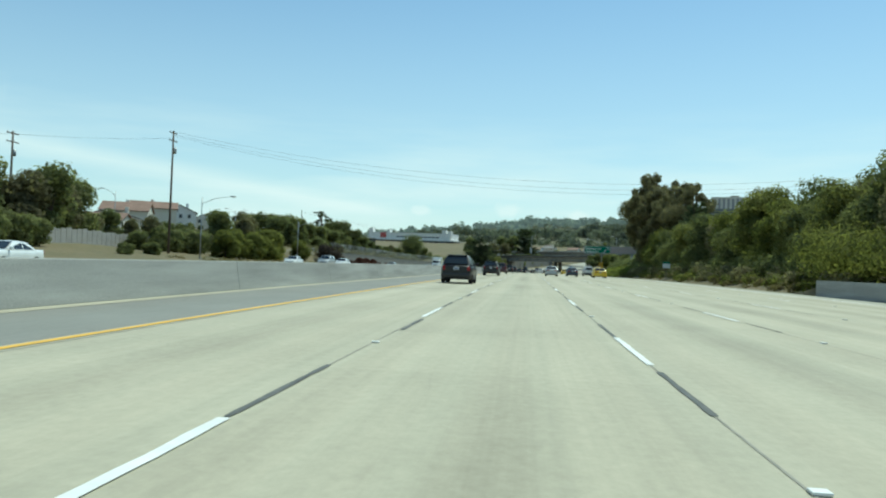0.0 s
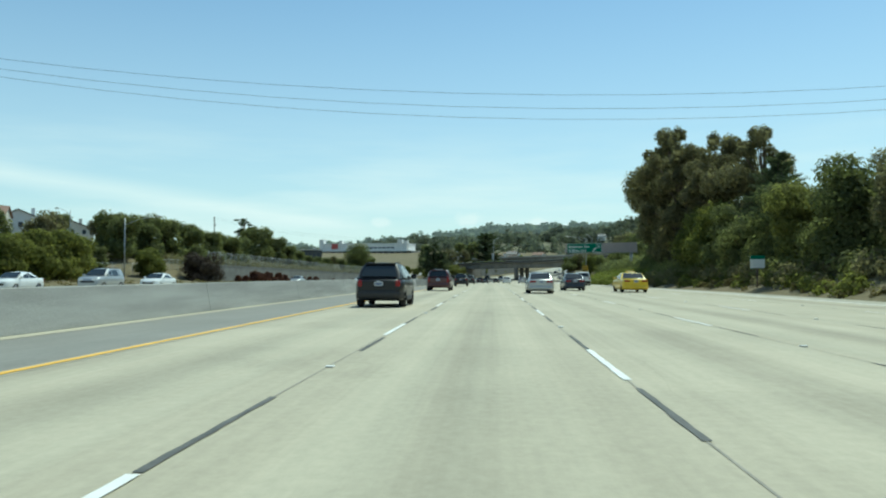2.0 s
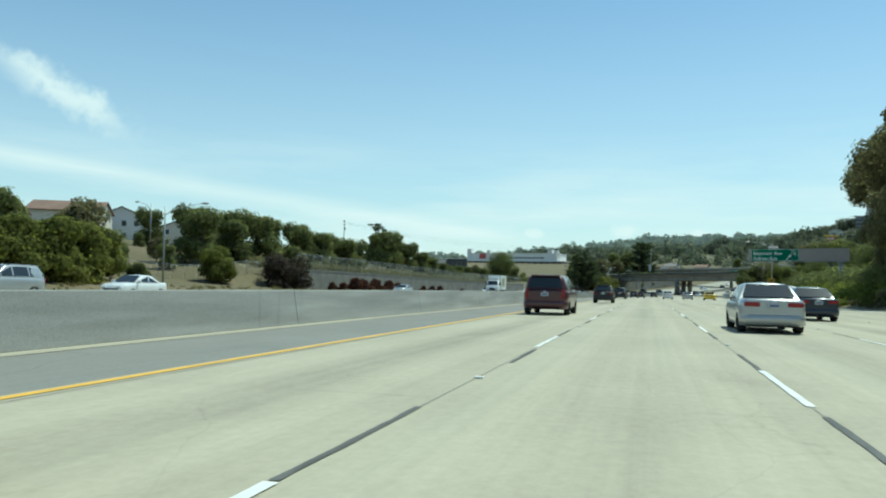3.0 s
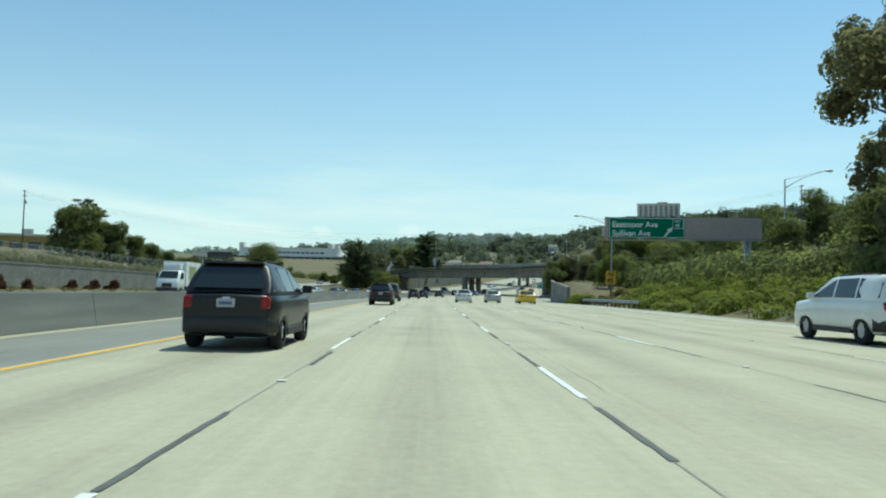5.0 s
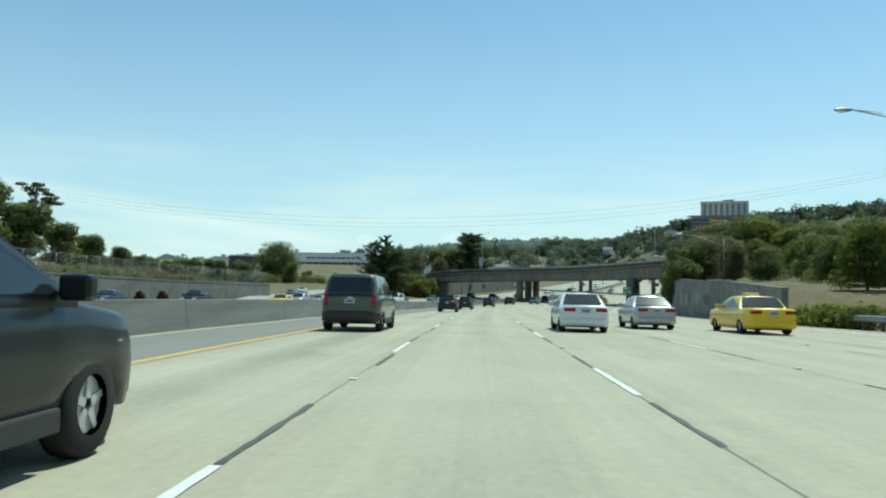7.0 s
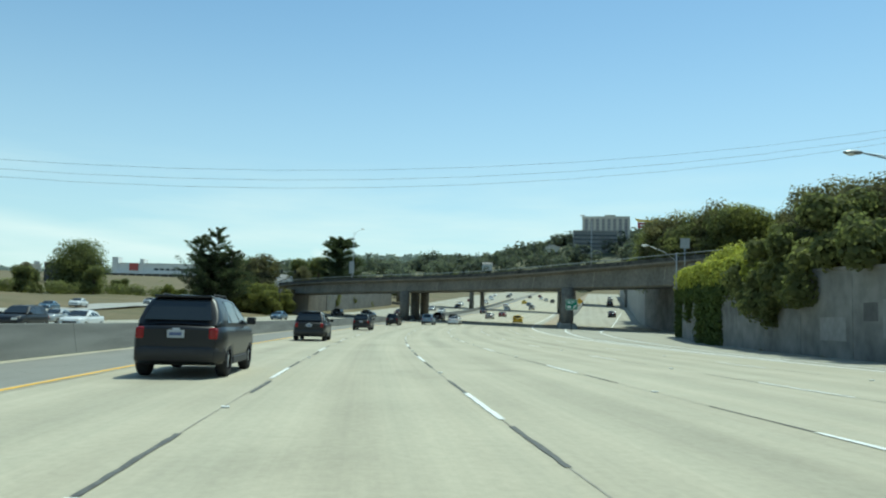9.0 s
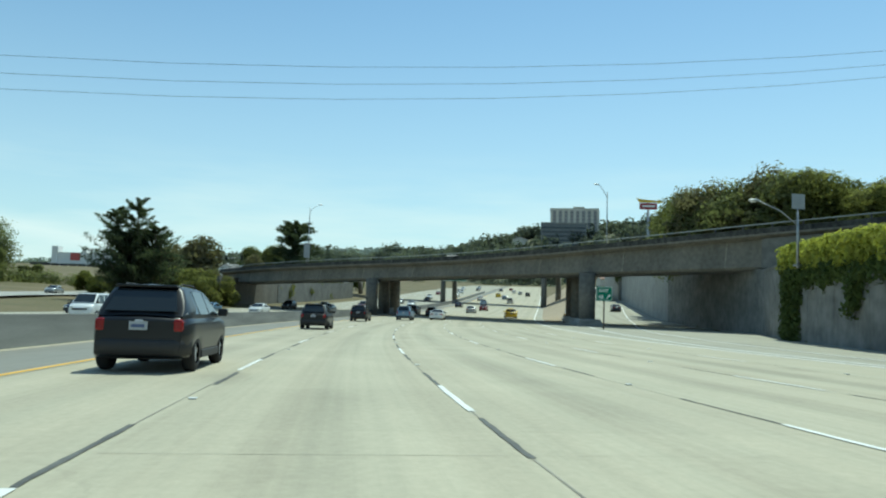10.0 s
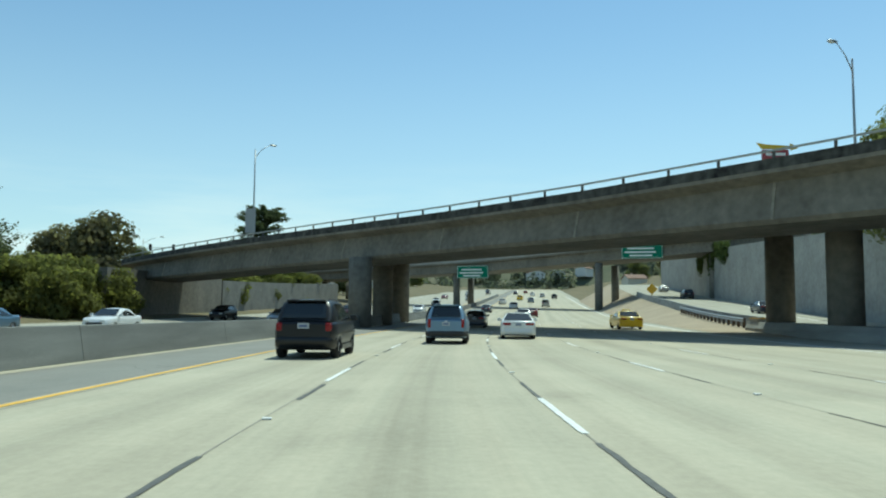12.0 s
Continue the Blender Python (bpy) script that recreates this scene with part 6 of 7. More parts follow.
def utility_pole(label, x, y, top, group="utility poles"):
    z = ground_at(x, y)
    pole = tagged(empty("utility_pole", Matrix.Translation((x, y, z))), label, "utility pole", group)
    h = top - z
    part("pole", tube(bmesh.new(), [(0, 0, -0.5), (0, 0, h)], [0.19, 0.12], 9), WOOD, pole)
    for k in (0.35, 1.5):
        arm = part("crossarm", box(bmesh.new(), -0.06, 0.06, -1.25, 1.25, h - k - 0.06, h - k + 0.06, 0.01), WOOD, pole)
        for yy in (-1.1, -0.45, 0.45, 1.1):
            part("insulator", tube(bmesh.new(), [(0, yy, h - k + 0.06), (0, yy, h - k + 0.22)], [0.05, 0.035], 6), plain("insulator_grey", (0.3, 0.28, 0.26), 0.3), arm)
    part("transformer", tube(bmesh.new(), [(0.34, 0, h - 3.4), (0.34, 0, h - 2.5)], 0.22, 10), STEEL, pole)
    return pole


utility_pole("tall weathered wooden utility pole with two crossarms", -52.4, 162.5, 19.1)
utility_pole("weathered wooden utility pole among trees", -69, 150, 16.6)
utility_pole("weathered wooden utility pole on the hill", -100.5, 396.4, 22.0)
utility_pole("weathered wooden utility pole above the retaining wall", 90, 385, 27.2)
utility_pole("weathered wooden utility pole beside the trees", 74, 166, 20.0)
WIRE = plain("black_wire", (0.03, 0.03, 0.032), 0.7)


def wire(a, b, sag, r=0.012):
    a, b = Vector(a), Vector(b)
    pts = [a.lerp(b, i / 20) - Vector((0, 0, sag * 4 * (i / 20) * (1 - i / 20))) for i in range(21)]
    return tagged(part("power_line", tube(bmesh.new(), pts, r, 4), WIRE), "thin black power line crossing over the freeway", "power line", "power lines")


for dz, dy, sag in ((0.0, -1.1, 6.2), (-0.35, -0.3, 6.6), (-0.55, 0.9, 6.9)):
    wire((-52.4, 162.5 + dy, 18.9 + dz), (74, 166 + dy, 19.8 + dz), sag)
for dz, dy, sag in ((0.0, -1.1, 11.4), (-0.4, -0.3, 11.8), (-0.7, 0.9, 12.1)):
    wire((-100.5, 396.4 + dy, 21.6 + dz), (90, 385 + dy, 27.0 + dz), sag)
wire((-69, 150, 16.2), (-52.4, 162.4, 18.0), 0.3)
wire((-69, 150, 16.2), (-150, 140, 18.0), 1.0)


def words(body, size, material, parent, m, name="lettering"):
    """Raised lettering in the built-in face."""
    cu = bpy.data.curves.new(name, 'FONT')
    cu.body, cu.size, cu.extrude, cu.offset, cu.align_x, cu.align_y = body, size, 0.006, size * 0.018, 'LEFT', 'BOTTOM_BASELINE'
    tmp = bpy.data.objects.new(name, cu)
    scene.collection.objects.link(tmp)
    bpy.context.view_layer.update()
    me = bpy.data.meshes.new_from_object(tmp.evaluated_get(bpy.context.evaluated_depsgraph_get()))
    bpy.data.objects.remove(tmp)
    me.materials.clear()
    me.materials.append(material)
    ob = new(name, me)
    ob.parent = parent
    ob.matrix_local = m
    return ob


def facing(x, y, z, turn=0.0):
    """A frame whose x runs to the right, z up and whose front faces back along the freeway."""
    return pose(x, y, z, 0, 0, turn)


def frame_strip(bm, x0, x1, z0, z1, w, y):
    for a in ((x0, x1, z0, z0 + w), (x0, x1, z1 - w, z1), (x0, x0 + w, z0 + w, z1 - w), (x1 - w, x1, z0 + w, z1 - w)):
        box(bm, a[0], a[1], y - 0.012, y, a[2], a[3])
    return bm


UPRIGHT = Matrix.Rotation(radians(90), 4, 'X')
# overhead guide sign
sign = tagged(empty("guide_sign", pose(15.6, 265.4, 5.15, 0, -1.4, 4)), "green overhead guide sign beside a blank tan panel", "road sign")
panel = boxed("green_panel", 0.30, 7.05, -0.08, 0.0, 0.10, 1.90, SIGN_GREEN, sign, "green sign face")
part("border", frame_strip(bmesh.new(), 0.36, 6.99, 0.16, 1.84, 0.04, -0.08), SIGN_WHITE, panel)
words("Eastmoor Ave", 0.70, SIGN_WHITE, panel, Matrix.Translation((0.62, -0.088, 1.05)) @ UPRIGHT)
words("Sullivan Ave", 0.70, SIGN_WHITE, panel, Matrix.Translation((0.62, -0.088, 0.30)) @ UPRIGHT)
part("exit_tab", frame_strip(bmesh.new(), 5.98, 6.95, 0.95, 1.82, 0.035, -0.082), SIGN_WHITE, panel)
words("EXIT", 0.28, SIGN_WHITE, panel, Matrix.Translation((6.13, -0.088, 1.50)) @ UPRIGHT)
words("48", 0.42, SIGN_WHITE, panel, Matrix.Translation((6.18, -0.088, 1.08)) @ UPRIGHT)
bm = bmesh.new()
for q in (((5.18, 0.30), (5.32, 0.22), (5.80, 0.78), (5.66, 0.86)), ((5.40, 0.84), (5.90, 0.62), (5.94, 1.08))):
    a = [bm.verts.new((x, -0.084, z)) for x, z in q]
    b = [bm.verts.new((x, -0.094, z)) for x, z in q]
    bm.faces.new(a)
    bm.faces.new(b[::-1])
    for i in range(len(a)):
        bm.faces.new((a[i], b[i], b[(i + 1) % len(a)], a[(i + 1) % len(a)]))
bmesh.ops.recalc_face_normals(bm, faces=bm.faces)
part("arrow", bm, SIGN_WHITE, panel, "white arrow")
boxed("end_panel", 0.0, 0.296, -0.06, 0.0, 0.02, 1.92, SIGN_BACK, sign, "brownish end strip")
boxed("blank_panel", 7.054, 14.0, -0.06, 0.0, 0.02, 1.92, SIGN_BACK, sign, "blank tan panel")
boxed("walkway", 0.0, 14.0, -0.55, -0.1, -0.10, -0.04, STEEL, sign, "grey walkway grating")
for x in (2.9, 5.6):
    lampbox = boxed("sign_light", x - 0.25, x + 0.25, -1.0, -0.7, -0.05, 0.14, STEEL, sign, "grey sign light", 0.03)
    boxed("bracket", x - 0.03, x + 0.03, -0.75, -0.12, -0.06, 0.0, STEEL, lampbox)
boxed("beam", -0.1, 14.1, 0.15, 0.55, 0.35, 0.95, STEEL, sign, "steel beam", 0.03)
for x in (12.9,):
    part("post", tube(bmesh.new(), [(x, 0.4, -6.5), (x, 0.4, 1.2)], 0.3, 14), STEEL, sign, "steel post")

# exit gore sign
gore = tagged(empty("exit_sign", facing(32.1, 417.6, along(422, 21.3).z, -9)), "green exit number sign on a single post", "road sign")
ex = boxed("panel", -0.80, 0.80, -0.03, 0.03, 2.80, 4.22, SIGN_GREEN, gore, "green sign face", 0.01)
part("border", frame_strip(bmesh.new(), -0.76, 0.76, 2.84, 4.18, 0.04, -0.032), SIGN_WHITE, ex)
words("EXIT", 0.46, SIGN_WHITE, ex, Matrix.Translation((-0.52, -0.036, 3.66)) @ UPRIGHT)
words("48", 0.52, SIGN_WHITE, ex, Matrix.Translation((-0.60, -0.036, 3.02)) @ UPRIGHT)
bm = bmesh.new()
for q in (((0.18, 3.05), (0.26, 2.99), (0.50, 3.26), (0.42, 3.34)), ((0.30, 3.36), (0.56, 3.20), (0.58, 3.46))):
    a = [bm.verts.new((x, -0.034, z)) for x, z in q]
    b = [bm.verts.new((x, -0.042, z)) for x, z in q]
    bm.faces.new(a)
    bm.faces.new(b[::-1])
    for i in range(len(a)):
        bm.faces.new((a[i], b[i], b[(i + 1) % len(a)], a[(i + 1) % len(a)]))
part("arrow", bm, SIGN_WHITE, ex, "white arrow")
boxed("post", -0.06, 0.06, 0.034, 0.14, -0.3, 4.0, WOOD, gore, "wooden post")

# advisory speed sign
adv = tagged(empty("speed_sign", facing(23.0, 294.6, ground_at(23, 294.6), 0)), "amber exit speed sign on a lamp post", "road sign")
f = boxed("panel", -0.62, 0.62, -0.03, 0.03, 1.9, 3.5, SIGN_AMBER, adv, "amber sign face", 0.01)
words("45", 0.85, BLACK, f, Matrix.Translation((-0.5, -0.036, 2.08)) @ UPRIGHT)
for k, wdt in ((3.22, 0.40), (2.98, 0.36)):
    boxed("bar", -wdt, wdt, -0.04, -0.03, k - 0.07, k + 0.07, BLACK, f)
boxed("post", -0.05, 0.05, 0.034, 0.13, -0.3, 3.3, WOOD, adv)

small = tagged(empty("small_sign", facing(21.3, 173.4, ground_at(21.3, 173.4), 0)), "small green and white roadside sign on a post", "road sign")
f = boxed("panel", -0.55, 0.55, -0.02, 0.02, 1.6, 2.6, SIGN_WHITE, small, "white sign face", 0.01)
boxed("band", -0.55, 0.55, -0.026, -0.02, 2.3, 2.6, SIGN_GREEN, f)
boxed("post", -0.05, 0.05, 0.024, 0.12, -0.3, 2.5, WOOD, small)

back = tagged(empty("sign_back", facing(38.0, 395.2, 5.2, 0)), "pale square sign panel seen from behind", "road sign")
boxed("panel", -0.52, 0.52, -0.02, 0.02, 2.2, 3.3, mat("bare_aluminium", (0.34, 0.35, 0.35), 0.5, 0.1, 5, 1, metal=0.3), back, "bare metal panel")
part("post", tube(bmesh.new(), [(0, 0.08, -2), (0, 0.08, 3.2)], 0.05, 8), STEEL, back)
back2 = tagged(empty("sign_back", facing(3.3, 492.6, 5.8, 0)), "pale sign panel on the overpass lamp", "road sign")
boxed("panel", -0.55, 0.55, -0.02, 0.02, 2.3, 5.0, mat("bare_aluminium", (0.34, 0.35, 0.35), 0.5, 0.1, 5, 1, metal=0.3), back2, "bare metal panel")
part("post", tube(bmesh.new(), [(0, 0.08, 0), (0, 0.08, 4.9)], 0.05, 8), STEEL, back2)

# signs on the second overpass
for x, y, z, wd, label in ((48.0, 577.0, 8.0, 7.2, "wide green guide sign on the far overpass"), (73.0, 542.5, 10.6, 7.6, "wide green guide sign on the far overpass")):
    g = tagged(empty("guide_sign", pose(x, y, z, 0, 0, -25)), label, "road sign")
    f = boxed("panel", -wd / 2, wd / 2, -0.06, 0.06, -0.3, 2.5, SIGN_GREEN, g, "green sign face")
    part("border", frame_strip(bmesh.new(), -wd / 2 + 0.06, wd / 2 - 0.06, -0.24, 2.44, 0.07, -0.06), SIGN_WHITE, f)
    for k, a in ((1.6, 0.36), (0.9, 0.42), (0.25, 0.3)):
        boxed("bar", -wd * a, wd * a * 0.8, -0.075, -0.062, k - 0.14, k + 0.16, SIGN_WHITE, f)
    for x in (-wd * 0.3, wd * 0.3):
        boxed("bracket", x - 0.06, x + 0.06, 0.06, 1.3, 0.2, 0.4, STEEL, g)

# tall yellow and red roadside sign beyond the overpass
fast = tagged(empty("pylon_sign", pose(78, 507.4, ground_at(78, 507.4), 0, 0, -15)), "tall sign with a yellow arrow over a red panel", "advertising sign")
zt = 24.2 - ground_at(78, 507.4)
part("post", tube(bmesh.new(), [(0, 0, -0.5), (0, 0, zt)], 0.28, 10), STEEL, fast)
boxed("panel", -1.9, 1.9, -0.3, 0.3, zt - 1.5, zt - 0.1, plain("faded_red_panel", (0.32, 0.06, 0.07), 0.5), fast, "red panel", 0.05)
boxed("bar", -1.4, 1.4, -0.32, -0.3, zt - 1.0, zt - 0.6, SIGN_WHITE, fast)
bm = bmesh.new()
q = ((-2.6, zt + 1.0), (-1.6, zt + 0.75), (2.2, zt + 0.45), (2.2, zt + 0.85), (3.3, zt + 0.15), (2.2, zt - 0.2), (2.2, zt + 0.1), (-1.9, zt + 0.05))
a = [bm.verts.new((x, -0.2, z)) for x, z in q]
b = [bm.verts.new((x, 0.2, z)) for x, z in q]
bm.faces.new(a)
bm.faces.new(b[::-1])
for i in range(len(a)):
    bm.faces.new((a[i], b[i], b[(i + 1) % len(a)], a[(i + 1) % len(a)]))
bmesh.ops.recalc_face_normals(bm, faces=bm.faces)
part("arrow", bm, plain("faded_yellow", (0.68, 0.47, 0.05), 0.5), fast, "yellow arrow")

# traffic signals on the cross street
sig = tagged(empty("traffic_signal", pose(-19.5, 545, 4.2, 0, 0, 0)), "traffic signals hanging on a mast arm", "traffic signal")
part("pole", tube(bmesh.new(), [(0, 0, -3), (0, 0, 6)], [0.14, 0.1], 8), STEEL, sig)
part("mast_arm", tube(bmesh.new(), [(0, 0, 5.6), (3, 0, 6.1), (7.5, 0, 6.3)], [0.09, 0.07, 0.04], 7), STEEL, sig)
for x in (3.4, 7.2):
    hd = boxed("signal_head", x - 0.22, x + 0.22, -0.2, 0.1, 5.7, 6.8, BLACK, sig, "black signal head", 0.03)
    for k in (5.95, 6.25, 6.55):
        part("visor", tube(bmesh.new(), [(x, -0.2, k), (x, -0.34, k)], 0.11, 9), BLACK, hd)


# beam guard rail on the right verge
rail = tagged(empty("guard_rail"), "galvanised beam guard rail on posts beside the shoulder", "guard rail")
extrude_along("beam", [(0.0, 0.42), (-0.07, 0.47), (0.0, 0.54), (0.0, 0.60), (-0.07, 0.67), (0.0, 0.74), (0.03, 0.74), (0.03, 0.42)], 270, 306, lambda q: 19.1, STEEL, 2.0, rail)
s = 270.5
while s < 306:
    a = along(s, 19.22)
    part("post", box(bmesh.new(), a.x - 0.07, a.x + 0.07, a.y - 0.09, a.y + 0.09, a.z - 0.3, a.z + 0.72, 0.01), WOOD, rail)
    s += 1.9
ramp_rail = tagged(empty("ramp_barrier"), "dark low concrete barrier between freeway and ramp", "barrier", kind="structure")
s = 464.0
while s < 560:
    extrude_along("barrier_segment", JERSEY, s, s + 7.97, ramp_inner, CONCRETE, 4.0, ramp_rail, None, ramp_rise)
    s += 8.0
# guard rail, crash cushion and warning sign at the head of the gore
gore_rail = tagged(empty("guard_rail"), "short dark beam guard rail on posts at the ramp", "guard rail")
extrude_along("beam", [(0.0, 0.42), (-0.07, 0.47), (0.0, 0.54), (0.0, 0.60), (-0.07, 0.67), (0.0, 0.74), (0.03, 0.74), (0.03, 0.42)], 467, 500, lambda q: ramp_inner(q) - 0.75, STEEL, 2.0, gore_rail, None, ramp_rise)
s = 467.4
while s < 500:
    a = along(s, ramp_inner(s) - 0.62, ramp_rise(s))
    part("post", box(bmesh.new(), a.x - 0.08, a.x + 0.08, a.y - 0.1, a.y + 0.1, a.z - 0.4, a.z + 0.72, 0.01), WOOD, gore_rail)
    s += 1.9
q = along(462.5, 21.0)
cushion = tagged(empty("crash_cushion", pose(q.x, q.y, q.z, 0, 0, heading(462))), "pale crash cushion block at the end of the barrier", "crash cushion")
boxed("block", -0.5, 0.5, -1.0, 1.0, 0.0, 1.0, CONCRETE_WALL, cushion, "", 0.06)
boxed("cap", -0.53, 0.53, -1.03, 1.03, 1.0, 1.08, SIGN_AMBER, cushion, "", 0.02)
q = along(536, 24.0, ramp_rise(536) * 0.8)
diamond = tagged(empty("warning_sign", pose(q.x, q.y, q.z, 0, 0, heading(500))), "amber diamond warning sign on a post beside the ramp", "road sign")
boxed("post", -0.05, 0.05, 0.03, 0.13, -0.3, 2.6, WOOD, diamond)
part("panel", box(bmesh.new(), -0.65, 0.65, -0.02, 0.02, -0.65, 0.65, 0.01), SIGN_AMBER, diamond, "amber sign face").matrix_local = Matrix.Translation((0, 0, 2.5)) @ Matrix.Rotation(radians(45), 4, 'Y')
for car, s, o in ((NAVY_S, 500, 31.5), (BLACK_SUV, 552, 32.5), (SILVER_S, 585, 33.5)):
    q = along(s, o, ramp_rise(s))
    copy_thing(car, pose(q.x, q.y, q.z, 2, 0, heading(s)))


# ---- buildings and distance ----
def gable_house(label, x, y, w, dpt, h, roof_h, turn, wall_mat, roof_mat, z=None, group="houses on the hill"):
    base = ground_at(x, y) - 1.6 if z is None else z
    house = tagged(empty("house", pose(x, y, base, 0, 0, turn)), label, "house", group)
    bm = bmesh.new()
    v = [bm.verts.new(p) for p in ((-w / 2, -dpt / 2, 0), (w / 2, -dpt / 2, 0), (w / 2, dpt / 2, 0), (-w / 2, dpt / 2, 0), (-w / 2, -dpt / 2, h), (w / 2, -dpt / 2, h), (w / 2, dpt / 2, h), (-w / 2, dpt / 2, h), (0, -dpt / 2, h + roof_h), (0, dpt / 2, h + roof_h))]
    for f in ((0, 1, 5, 8, 4), (2, 3, 7, 9, 6), (1, 2, 6, 5), (3, 0, 4, 7), (3, 2, 1, 0)):
        bm.faces.new([v[i] for i in f])
    wall = part("wall", bm, wall_mat, house)
    bm = bmesh.new()
    for sx in (1, -1):
        e = w / 2 + 0.5
        k = roof_h / (w / 2)
        q = [(0, h + roof_h + 0.05), (sx * e, h - 0.5 * k + 0.05), (sx * e, h - 0.5 * k + 0.25), (0, h + roof_h + 0.27)]
        a = [bm.verts.new((px, -dpt / 2 - 0.4, pz)) for px, pz in q]
        b = [bm.verts.new((px, dpt / 2 + 0.4, pz)) for px, pz in q]
        bm.faces.new(a)
        bm.faces.new(b[::-1])
        for i in range(4):
            bm.faces.new((a[i], b[i], b[(i + 1) % 4], a[(i + 1) % 4]))
    bmesh.ops.recalc_face_normals(bm, faces=bm.faces)
    roof = part("roof", bm, roof_mat, house)
    part("chimney", box(bmesh.new(), w * 0.2, w * 0.2 + 0.8, 0, 0.8, h, h + roof_h + 0.9, 0.02), wall_mat, roof)
    for zz in ((1.0, 3.6) if h > 4.5 else (1.0,)):
        for xx in (-w * 0.28, w * 0.05, w * 0.3):
            win = part("window", box(bmesh.new(), xx - 0.55, xx + 0.55, -dpt / 2 - 0.05, -dpt / 2 + 0.1, zz, zz + 1.3, 0.02), STUCCO_WHITE, house, "white window frame")
            part("pane", box(bmesh.new(), xx - 0.47, xx + 0.47, -dpt / 2 - 0.06, -dpt / 2 - 0.045, zz + 0.08, zz + 1.22), WINDOW_DARK, win)
            part("window", box(bmesh.new(), w / 2 - 0.1, w / 2 + 0.04, xx * dpt / w - 0.5, xx * dpt / w + 0.5, zz, zz + 1.3, 0.02), WINDOW_DARK, house)
    return house


gable_house("white stucco house with a grey gable roof", -109.3, 290, 10, 12, 5.4, 2.2, 25, STUCCO_WHITE, ROOF_GREY, 8.0)
gable_house("pale stucco house with a brown roof", -109, 272, 11, 13, 5.2, 2.0, 115, STUCCO, ROOF_TILE, 8.2)
gable_house("pale stucco house with a brown roof", -100, 240, 12, 11, 5.0, 2.2, 110, STUCCO, ROOF_TILE)
gable_house("tan stucco house with a grey roof", -94, 222, 13, 10, 5.2, 2.0, 20, STUCCO, ROOF_GREY)
gable_house("pale stucco house with a brown roof", -88, 207, 10, 10, 4.6, 2.0, 100, STUCCO, ROOF_TILE)
gable_house("tan stucco house with a grey roof", -108, 309, 11, 10, 5.0, 2.0, 30, STUCCO, ROOF_GREY, 7.4)

# weathered board fence below the houses
bf = tagged(empty("board_fence"), "weathered grey board fence below the houses", "fence")
for i in range(26):
    q = along(138 + i * 1.2, -58.5)
    g = ground_at(q.x, q.y)
    part("board", box(bmesh.new(), q.x - 0.03, q.x + 0.03, q.y - 0.57, q.y + 0.57, g - 0.2, g + 1.9 + 0.1 * math.sin(i * 2.1), 0.01), mat("weathered_boards", (0.33, 0.31, 0.28), 0.9, 0.2, 5, 0.6) if i == 0 else bpy.data.materials["weathered_boards"], bf)


def store():
    """A long white retail block on the hill, with a red mark."""
    a, b = Vector((-192, 1005, 0)), Vector((-89, 985, 0))
    w = (b - a).length
    m = pose(a.x, a.y, 4.0, 0, 0, math.degrees(math.atan2(b.y - a.y, b.x - a.x)))
    shop = tagged(empty("store", m), "long white store building over a dark parking level", "building")
    boxed("parking_level", -16, w + 5, 0.4, 36, 0, 22.5, mat("dark_facade", (0.07, 0.07, 0.07), 0.8, 0.2, 0.5, 0.1), shop, "dark open parking level")
    boxed("wall", 0, w, 2, 36, 22.5, 30.2, STUCCO_WHITE, shop, "white wall")
    boxed("ledge", -1, w + 5, -0.4, 36.4, 21.8, 22.9, STUCCO_WHITE, shop)
    boxed("cornice", -0.3, w + 0.3, 1.7, 36.3, 30.2, 30.9, STUCCO_WHITE, shop)
    for x, wd, top in ((0.0, 5.0, 35.6), (24.0, 3.4, 34.2), (w - 11, 5.0, 35.0), (w - 4, 4.0, 34.0)):
        boxed("stair_tower", x, x + wd, 1.2, 9, 22.9, top, STUCCO_WHITE, shop)
    boxed("sign_panel", 15, 22.5, 1.2, 1.7, 24.6, 30.4, plain("sign_red", (0.45, 0.10, 0.09), 0.5), shop, "red sign panel")
    for k in range(11):
        x = 36 + k * (w - 50) / 11
        boxed("window", x, x + (w - 50) / 11 - 1.2, 1.9, 2.05, 25.0, 26.6, WINDOW_DARK, shop)
    for k in range(15):
        boxed("pier", k * w / 15, k * w / 15 + 0.9, -0.1, 0.45, 0, 21.8, CONCRETE_WALL, shop)
    return shop


store()


def low_block(label, x, y, w, dpt, h, turn, wall_mat):
    """A plain flat-roofed shop building with a parapet and a door wing."""
    b = tagged(empty("shop_building", pose(x, y, ground_at(x, y) - 0.5, 0, 0, turn)), label, "building", "buildings beyond the ramp")
    boxed("wall", -w / 2, w / 2, -dpt / 2, dpt / 2, 0, h, wall_mat, b)
    boxed("parapet", -w / 2 - 0.2, w / 2 + 0.2, -dpt / 2 - 0.2, dpt / 2 + 0.2, h, h + 0.6, STUCCO, b)
    boxed("roof_unit", w * 0.1, w * 0.1 + 2.5, -1, 1.5, h + 0.6, h + 2.2, STEEL, b, "grey roof unit")
    for k in range(4):
        x0 = -w * 0.4 + k * w * 0.21
        boxed("window", x0, x0 + w * 0.14, -dpt / 2 - 0.06, -dpt / 2 + 0.05, h * 0.45, h * 0.75, WINDOW_DARK, b)
    return b


low_block("tall pale flat-roofed building beyond the ramp", -151, 725, 8, 14, 8.0, 20, STUCCO)
low_block("long dark flat-roofed building beyond the ramp", -139, 730, 15, 14, 9.0, 20, bpy.data.materials["dark_facade"])


